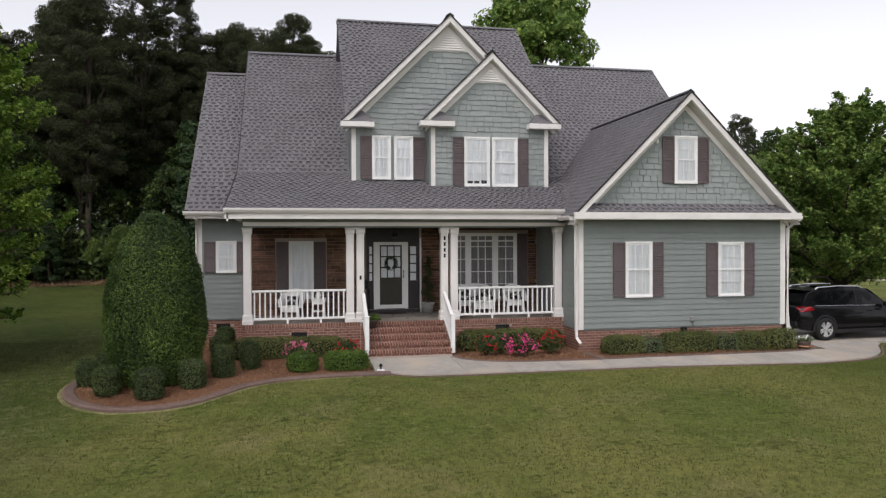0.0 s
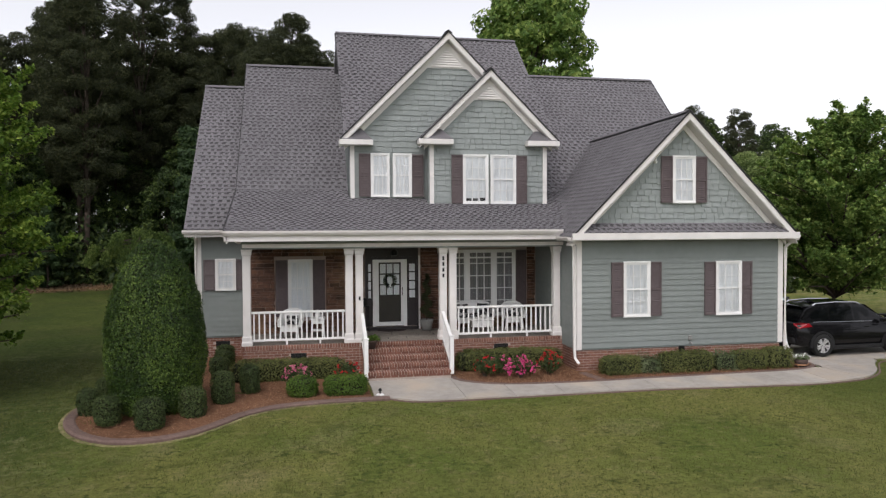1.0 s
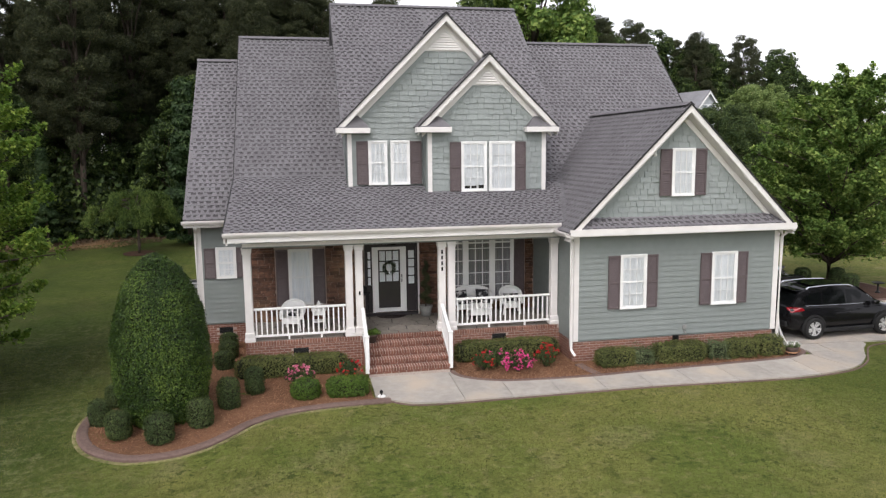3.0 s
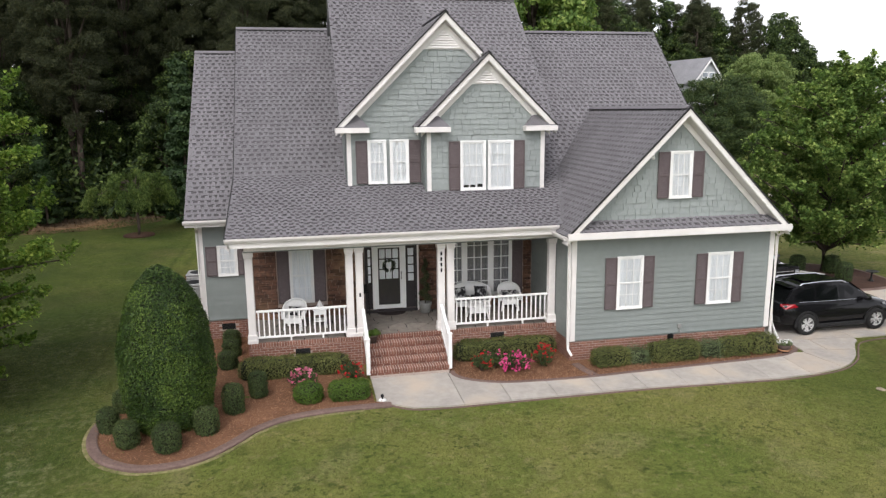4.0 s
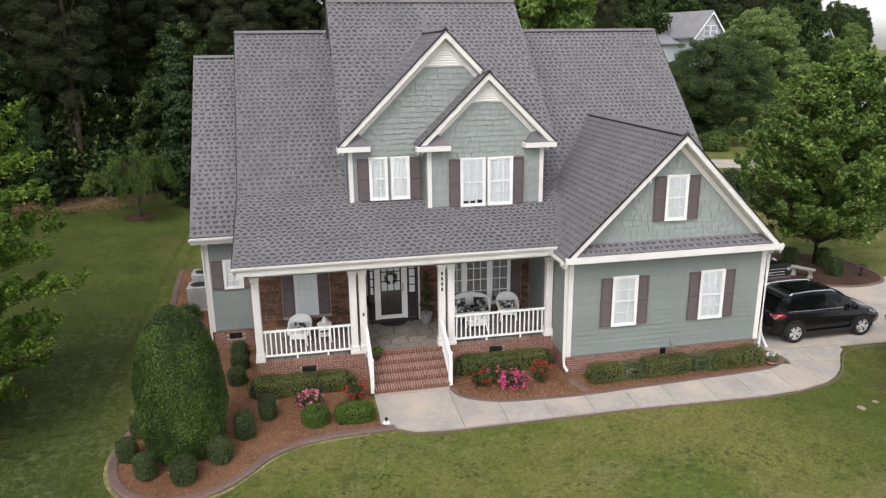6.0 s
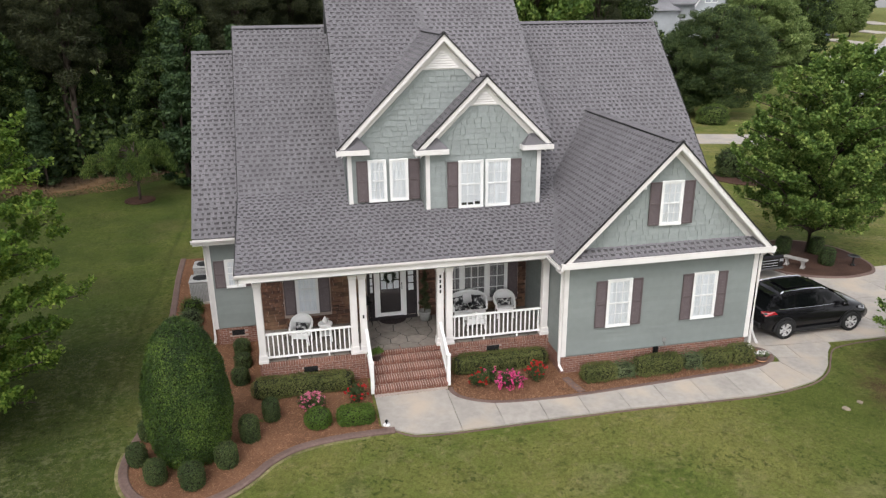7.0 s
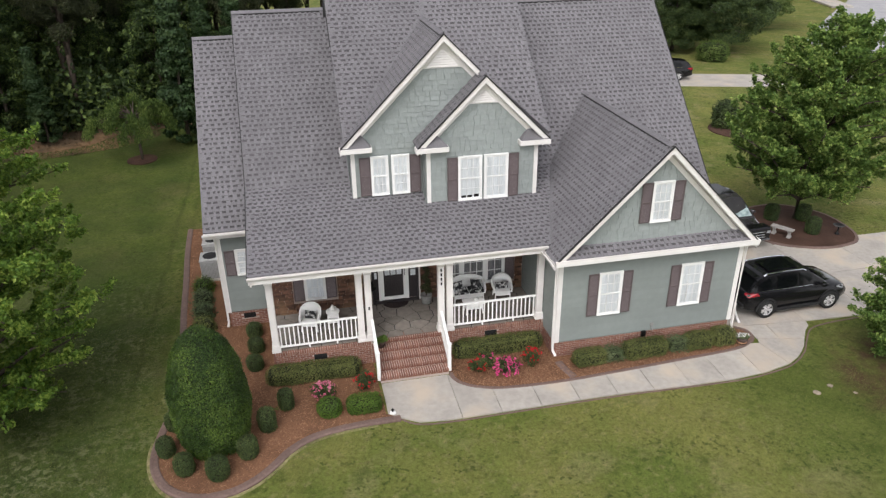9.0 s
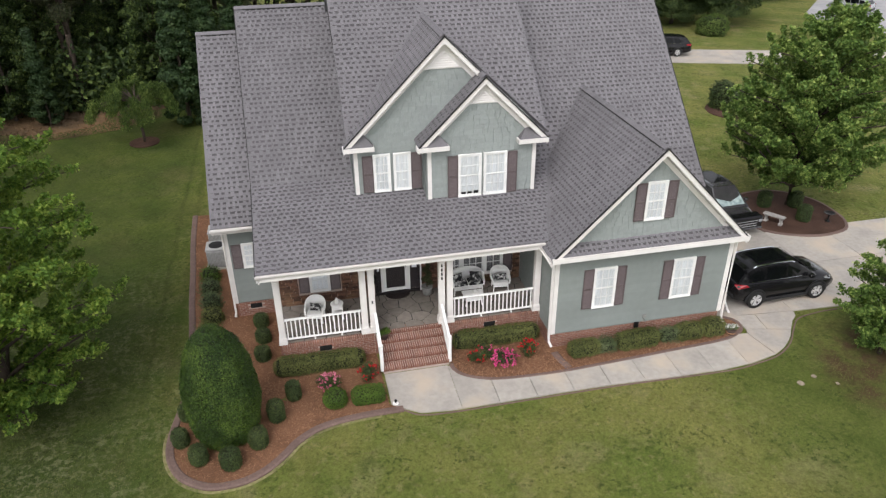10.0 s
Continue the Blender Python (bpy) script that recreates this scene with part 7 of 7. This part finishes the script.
    # sloping glass at both ends and the roof panel
    for pts, nm in ((((0.50, 0.60, 1.545), (0.50, -0.60, 1.545), (1.22, -0.67, 1.055), (1.22, 0.67, 1.055)), "windscreen"), (((-L + 0.46, 0.60, 1.47), (-L + 0.46, -0.60, 1.47), (-L + 0.165, -0.68, 1.10), (-L + 0.165, 0.68, 1.10)), "rear_window")):
        q = [Vector(p) for p in pts]
        nn = (q[1] - q[0]).cross(q[2] - q[0]).normalized()
        if nn.z < 0:
            nn = -nn
        bm = bmesh.new()
        prism(bm, [p + nn * 0.012 for p in q], nn * 0.014)
        part(nm, bm, shade if shade and nm == "windscreen" else M_CARGLASS, t)
    if rails:
        part("spoiler", boxes((-L + 0.36, -L + 0.66, -0.60, 0.60, 1.525, 1.56), bevel=0.014), paint, t)
    part("sunroof", boxes((-1.15, 0.05, -0.42, 0.42, 1.655 * tall, 1.672 * tall), bevel=0.008), M_CARGLASS, t)
    part("front_bumper", boxes((L - 0.10, L + 0.015, -0.62, 0.62, 0.38, 0.56), bevel=0.04), M_PLASTIC, t)
    part("grille", boxes((L - 0.06, L + 0.02, -0.45, 0.45, 0.60, 0.70), bevel=0.02), M_CHROME, t)
    if shade:  # a tall blunt nose with chrome bars
        nose = part("nose", boxes((L - 0.55, L + 0.02, -0.84, 0.84, 0.42, 1.00), bevel=0.07), M_BLACKPAINT, t)
        for z in (0.56, 0.68, 0.80):
            part("grille_bar", boxes((L + 0.005, L + 0.045, -0.52, 0.52, z, z + 0.028), bevel=0.008), M_CHROME, nose, "chrome grille bar")
        part("bumper_bar", boxes((L + 0.0, L + 0.07, -0.82, 0.82, 0.40, 0.50), bevel=0.03), M_GREYPAINT, nose, "grey bumper")
        for sg in (-1, 1):
            part("front_lamp", boxes((L - 0.02, L + 0.035, sg * 0.69 - 0.10, sg * 0.69 + 0.10, 0.72, 0.86), bevel=0.02), M_LENS, nose, "clear headlight")
    part("rear_bumper", boxes((-L - 0.02, -L + 0.12, -0.72, 0.72, 0.42, 0.62), bevel=0.04), M_PLASTIC, t)
    return t


def on_slab(x, y):
    return ground_z(x, y) + 0.046


suv("black_suv", "glossy black car with silver roof rails on the driveway", (17.38, 20.22, on_slab(17.3, 20)), 1.6, M_BLACKPAINT, long=0.97)
suv("grey_suv", "dark grey car with a pale roof parked behind the garage", (18.80, 26.75, on_slab(18.8, 26.7)), -87, M_GREYPAINT, rails=False, long=1.05, tall=1.06, shade=M_SKYGLASS)
suv("black_suv", "black car on the neighbour's driveway", (31.5, 56.6, ground_z(31.5, 56.6) + 0.05), 165, M_BLACKPAINT, rails=False, long=1.1)
suv("white_van", "white car parked far down the street", (62.5, 71.0, ground_z(62.5, 71) + 0.06), 120, M_SILVER, rails=False)

# ---- street, neighbours' drives and houses ----
sheet("road", [(54, 64), (57.7, 72), (75, 90), (95, 109), (154, 168), (420, 440), (450, 410), (190, 150), (140, 100), (120, 60), (110, 36), (70, 48)], 0.04, M_ASPHALT, "grey asphalt street beyond the lawns", "street")
nd = tagged(new("neighbour_drive"), "pale concrete driveway of the neighbouring house", "driveway", kind="structure")
for k in range(6):
    a, b = Vector((26.0 + 5.6 * k, 57.6 - 1.65 * k)), Vector((26.0 + 5.6 * (k + 1), 57.6 - 1.65 * (k + 1)))
    o = Vector((1.75, 5.6))
    slab([tuple(a - o * 0.42), tuple(b - o * 0.42), tuple(b + o * 0.45), tuple(a + o * 0.45)], nd)
for pts in (((84, 106), (87, 104), (84, 96), (81, 97)), ((118, 150), (122.5, 148.5), (118, 132), (113.5, 133.5)),
            ((169, 211), (175, 209), (165, 177), (159, 179)), ((233, 280), (241, 278), (224, 236), (216, 238)), ((324, 374), (334, 371), (300, 318), (290, 321))):
    sheet("far_drive", list(pts), 0.3, M_CONC, "pale concrete driveway far across the street", "driveway")
for x, y in ((91.5, 107.5), (127, 144.5), (181, 200), (137, 156.5)):
    mb = thing("mailbox", "dark mailbox on a post beside the far street", "mailbox", (x, y, ground_z(x, y)))
    part("post", boxes((-0.08, 0.08, -0.08, 0.08, -0.3, 1.7)), M_BLACKMETAL, mb)
    part("box", boxes((-0.2, 0.75, -0.18, 0.18, 1.15, 1.6), bevel=0.08), M_BLACKMETAL, mb)


def far_house(name, at, turn, w, d, h, rise, wall_mat, label):
    t = thing(name, label, "house", (at[0], at[1], ground_z(at[0], at[1])), turn, "neighbouring houses")
    part("wall", prism(bmesh.new(), [(-w / 2, 0, -2), (w / 2, 0, -2), (w / 2, 0, h), (0, 0, h + rise), (-w / 2, 0, h)], (0, d, 0)), wall_mat, t)
    for sg in (-1, 1):
        bm = bmesh.new()
        a, b = Vector((sg * (w / 2 + 0.4), -0.4, h - 0.4 * rise / (w / 2))), Vector((0, -0.4, h + rise))
        prism(bm, [a, b, b + Vector((0, d + 0.8, 0)), a + Vector((0, d + 0.8, 0))], (0, 0, 0.2))
        part("roof", bm, M_FARROOF, t)
        bm = bmesh.new()
        prism(bm, [a - Vector((0, 0.05, 0.02)), b - Vector((0, 0.05, 0.02)), b - Vector((0, 0.05, 0.32)), a - Vector((0, 0.05, 0.32))], (0, 0.06, 0))
        part("rake_board", bm, M_WHITE, t)
        wn_ = part("window", boxes((sg * 0.62 - 0.55, sg * 0.62 + 0.55, -0.06, 0.02, h - 0.2, h + 1.35)), M_WHITE, t)
        for i in (0, 1):
            for j in (0, 1):
                part("pane", boxes((sg * 0.62 - 0.45 + 0.47 * i, sg * 0.62 - 0.02 + 0.47 * i, -0.08, -0.05, h - 0.1 + 0.7 * j, h + 0.52 + 0.7 * j)), M_FARPANE, wn_)
    # a lower wing with its roof running across
    bm = bmesh.new()
    prism(bm, [(-w * 2.1, 2.5, h - 1.2), (-w * 2.1, 7.0, h + rise * 0.3), (-w * 2.1, 11.5, h - 1.2)], (w * 1.8, 0, 0))
    part("wing_roof", bm, M_FARROOF, t)
    part("wing_wall", boxes((-w * 2.05, -w / 2 + 0.5, 3.0, 11.0, -2, h - 1.1)), wall_mat, t)
    return t


M_FARROOF = mat("pale_grey_shingle", (0.26, 0.26, 0.275), (0.21, 0.21, 0.225), 6, 0.9, 0.3, 30)
M_FARPANE = mat("far_window_pane", (0.30, 0.33, 0.36), (0.24, 0.27, 0.30), 4, 0.3)
M_FARWALL = mat("pale_grey_siding", (0.42, 0.44, 0.46), (0.38, 0.40, 0.42), 4, 0.7)
M_FARBLUE = mat("slate_blue_siding", (0.16, 0.19, 0.26), (0.14, 0.17, 0.23), 4, 0.7)
far_house("neighbour_house", (59.2, 96), 12, 5.6, 10, 12.2, 3.2, M_FARWALL, "pale grey house with white trim beyond the trees")
far_house("neighbour_house", (189.0, 232), 15, 8.0, 16, 13.2, 4.4, M_FARBLUE, "slate blue house with a grey roof beyond the trees")

# bushes of the neighbouring gardens
ring = [(28.9 + 2.0 * math.cos(a), 40.7 + 2.0 * math.sin(a)) for a in np.linspace(0, 2 * math.pi, 24, endpoint=False)]
sheet("bed_far", ring, 0.05, M_DARKMULCH, "mulch bed with bushes on the neighbouring lawn", "garden bed")
for k, (x, y, r, h) in enumerate(((28.3, 41.6, 0.75, 1.7), (29.2, 40.4, 0.85, 1.2), (30.0, 39.6, 0.7, 1.0))):
    clipped("round_bush", "lathe", drum(r, h), 2600, 0.16, L_PALE if k == 1 else L_BOX, "rounded green bush in a mulch bed on the lawn", "bush", (x, y), 0, "bushes on the neighbouring lawn", 90 + k, 0.08)
clipped("round_bush", "lathe", drum(1.4, 1.7), 6000, 0.14, L_CHERRY, "large rounded green bush beside the far driveway", "bush", (40.6, 63.4), 0, seed=97, ragged=0.1)

# under the maple: clipped drums, bench, bird bath
for k, (x, y) in enumerate(((21.7, 27.0), (23.1, 26.6), (22.55, 25.2))):
    clipped("boxwood_shrub", "lathe", drum(0.33, 0.78), 2600, 0.05, L_DARK, "dark drum-shaped clipped shrub below the maple", "shrub", (x, y, ground_z(x, y) + 0.1), 0, "clipped shrubs below the maple", 100 + k, 0.02)
zb = ground_z(21.0, 25.2) + 0.092
bench = thing("garden_bench", "pale cast stone garden bench in the mulch below the maple", "bench", (21.05, 25.3, zb), -58)
bench.matrix_basis = bench.matrix_basis @ Matrix.Scale(0.85, 4)
part("seat", boxes((-0.58, 0.58, -0.18, 0.18, 0.40, 0.48), bevel=0.015), M_STONEWHITE, bench)
for sx in (-0.4, 0.4):
    bm = bmesh.new()
    loft(bm, [[(sx - a, -b, z), (sx + a, -b, z), (sx + a, b, z), (sx - a, b, z)] for a, b, z in ((0.09, 0.15, 0), (0.09, 0.15, 0.06), (0.055, 0.10, 0.14), (0.055, 0.10, 0.28), (0.09, 0.15, 0.36), (0.09, 0.15, 0.40))])
    part("leg", bm, M_STONEWHITE, bench)
bath = thing("bird_bath", "dark metal bird bath on the mulch", "bird bath", (23.6, 24.85, ground_z(23.6, 24.85) + 0.092))
bath.matrix_basis = bath.matrix_basis @ Matrix.Scale(0.72, 4)
part("pedestal", lathe(bmesh.new(), [(0.16, 0), (0.14, 0.04), (0.05, 0.12), (0.045, 0.42), (0.08, 0.5)], 12), M_BLACKMETAL, bath, smooth=True)
part("bowl", lathe(bmesh.new(), [(0.08, 0.5), (0.30, 0.56), (0.36, 0.60), (0.35, 0.61), (0.28, 0.575), (0.02, 0.55)], 18), M_BLACKMETAL, bath, smooth=True)

# beside the garage corner
basket = thing("flower_basket", "brown banded tub with pale flowers on the mulch", "potted plant", (14.30, 17.98, ground_z(14.3, 17.98) + 0.032))
part("tub", lathe(bmesh.new(), [(0.14, 0), (0.18, 0.16), (0.19, 0.24), (0.16, 0.24)], 14), M_TERRA, basket, smooth=True)
part("band", lathe(bmesh.new(), [(0.168, 0.07), (0.176, 0.08), (0.18, 0.10), (0.172, 0.11)], 14), M_STRAW, basket)
v, f = leaves(420, [(0, 0, 0.28), (0.1, 0, 0.28), (-0.12, 0.03, 0.27)], [(0.15, 0.15, 0.1)] * 3, 0.07, np.random.default_rng(44), 0.2)
part("leaves", quick_mesh("leaves", v, f, L_PALE), None, basket)
v, f = leaves(90, [(0, 0, 0.36), (0.12, -0.03, 0.33), (-0.14, 0, 0.33)], [(0.14, 0.14, 0.06)] * 3, 0.07, np.random.default_rng(45), 0.2)
part("blossoms", quick_mesh("blossoms", v, f, M_CHINA), None, basket)
solo("hose_nozzle", tube(bmesh.new(), [(14.72, 19.2, 0.72), (14.74, 19.2, 0.4), (14.86, 19.2, 0.1), (14.98, 19.18, ground_z(15, 19.2) + 0.05)], 0.012, 6, 0.05), M_WHITE, "white plastic drain spout at the garage corner", "drain spout")
lampost = thing("garden_light", "small dark path light on a white base at the bed's corner", "garden light", (1.95, 16.98, ground_z(1.95, 16.98) + 0.045))
part("base", lathe(bmesh.new(), [(0.10, 0), (0.09, 0.025), (0.03, 0.035)], 12), M_WHITE, lampost)
part("post", lathe(bmesh.new(), [(0.02, 0.035), (0.02, 0.09), (0.045, 0.10), (0.04, 0.14), (0.01, 0.17)], 10), M_BLACKMETAL, lampost)

# air-conditioning units beside the wing
for k, (x, y, h) in enumerate(((-3.95, 27.2, 0.95), (-3.95, 28.6, 1.0))):
    ac = thing("air_conditioner", "grey outdoor air-conditioning unit beside the wall", "air conditioner", (x, y, ground_z(x, y) + 0.03), 0, "air-conditioning units")
    part("pad", boxes((-0.48, 0.48, -0.48, 0.48, 0, 0.06)), M_CONC, ac)
    part("body", boxes((-0.40, 0.40, -0.40, 0.40, 0.06, h - 0.1), bevel=0.04), M_ACMETAL, ac)
    for i in range(14):
        xx = -0.36 + 0.055 * i
        part("fin", boxes((xx, xx + 0.014, -0.412, -0.39, 0.12, h - 0.16)), M_POT, ac)
    part("top", boxes((-0.42, 0.42, -0.42, 0.42, h - 0.1, h - 0.02), bevel=0.03), M_ACMETAL, ac)
    part("fan_grille", lathe(bmesh.new(), [(0.30, h - 0.02), (0.30, h - 0.005), (0.02, h + 0.02)], 20), M_PLASTIC, ac)
for k, (x, y, s) in enumerate(((15.12, 15.13, 0.12), (15.75, 15.34, 0.09), (16.3, 14.86, 0.065))):
    bm = bmesh.new()
    bmesh.ops.create_icosphere(bm, subdivisions=2, radius=s)
    for vv in bm.verts:
        vv.co *= 1 + 0.25 * noise.noise(vv.co * 9 + Vector((k * 3, 0, 0)))
        vv.co.z *= 0.35
    solo("rock", bm, M_FIELDSTONE, "pale flat stone lying in the grass", "rock", (x, y, ground_z(x, y) + 0.01), 40 * k, "stones in the grass")

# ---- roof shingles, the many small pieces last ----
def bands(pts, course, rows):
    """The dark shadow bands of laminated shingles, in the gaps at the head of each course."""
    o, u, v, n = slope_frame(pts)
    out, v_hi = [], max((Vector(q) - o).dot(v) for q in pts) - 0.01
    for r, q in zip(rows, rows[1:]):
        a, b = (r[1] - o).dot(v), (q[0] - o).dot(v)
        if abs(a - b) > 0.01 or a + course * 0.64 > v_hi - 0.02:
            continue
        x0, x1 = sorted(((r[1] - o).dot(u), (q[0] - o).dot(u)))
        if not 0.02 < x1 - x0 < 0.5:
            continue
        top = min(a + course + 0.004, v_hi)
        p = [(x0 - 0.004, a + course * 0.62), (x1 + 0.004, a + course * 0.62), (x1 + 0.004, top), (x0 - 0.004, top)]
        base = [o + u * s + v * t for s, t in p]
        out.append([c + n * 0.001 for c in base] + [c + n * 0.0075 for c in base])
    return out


COURSE = 0.186
for ob, pts, seed, single in roof_jobs:
    side_on = abs(slope_frame(pts)[1].y) > 0.5
    rows = tabs(pts, COURSE, 0.05, 0.14, (0.06, 0.13) if side_on else (0.06, 0.16), 0.010 if side_on else 0.019, seed, 0.004)
    near = 280 if single else 0
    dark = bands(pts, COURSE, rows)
    for r in rows[:near]:
        part("shingle", tab_mesh("shingle", [r], M_SHINGLE), M_SHINGLE, ob)
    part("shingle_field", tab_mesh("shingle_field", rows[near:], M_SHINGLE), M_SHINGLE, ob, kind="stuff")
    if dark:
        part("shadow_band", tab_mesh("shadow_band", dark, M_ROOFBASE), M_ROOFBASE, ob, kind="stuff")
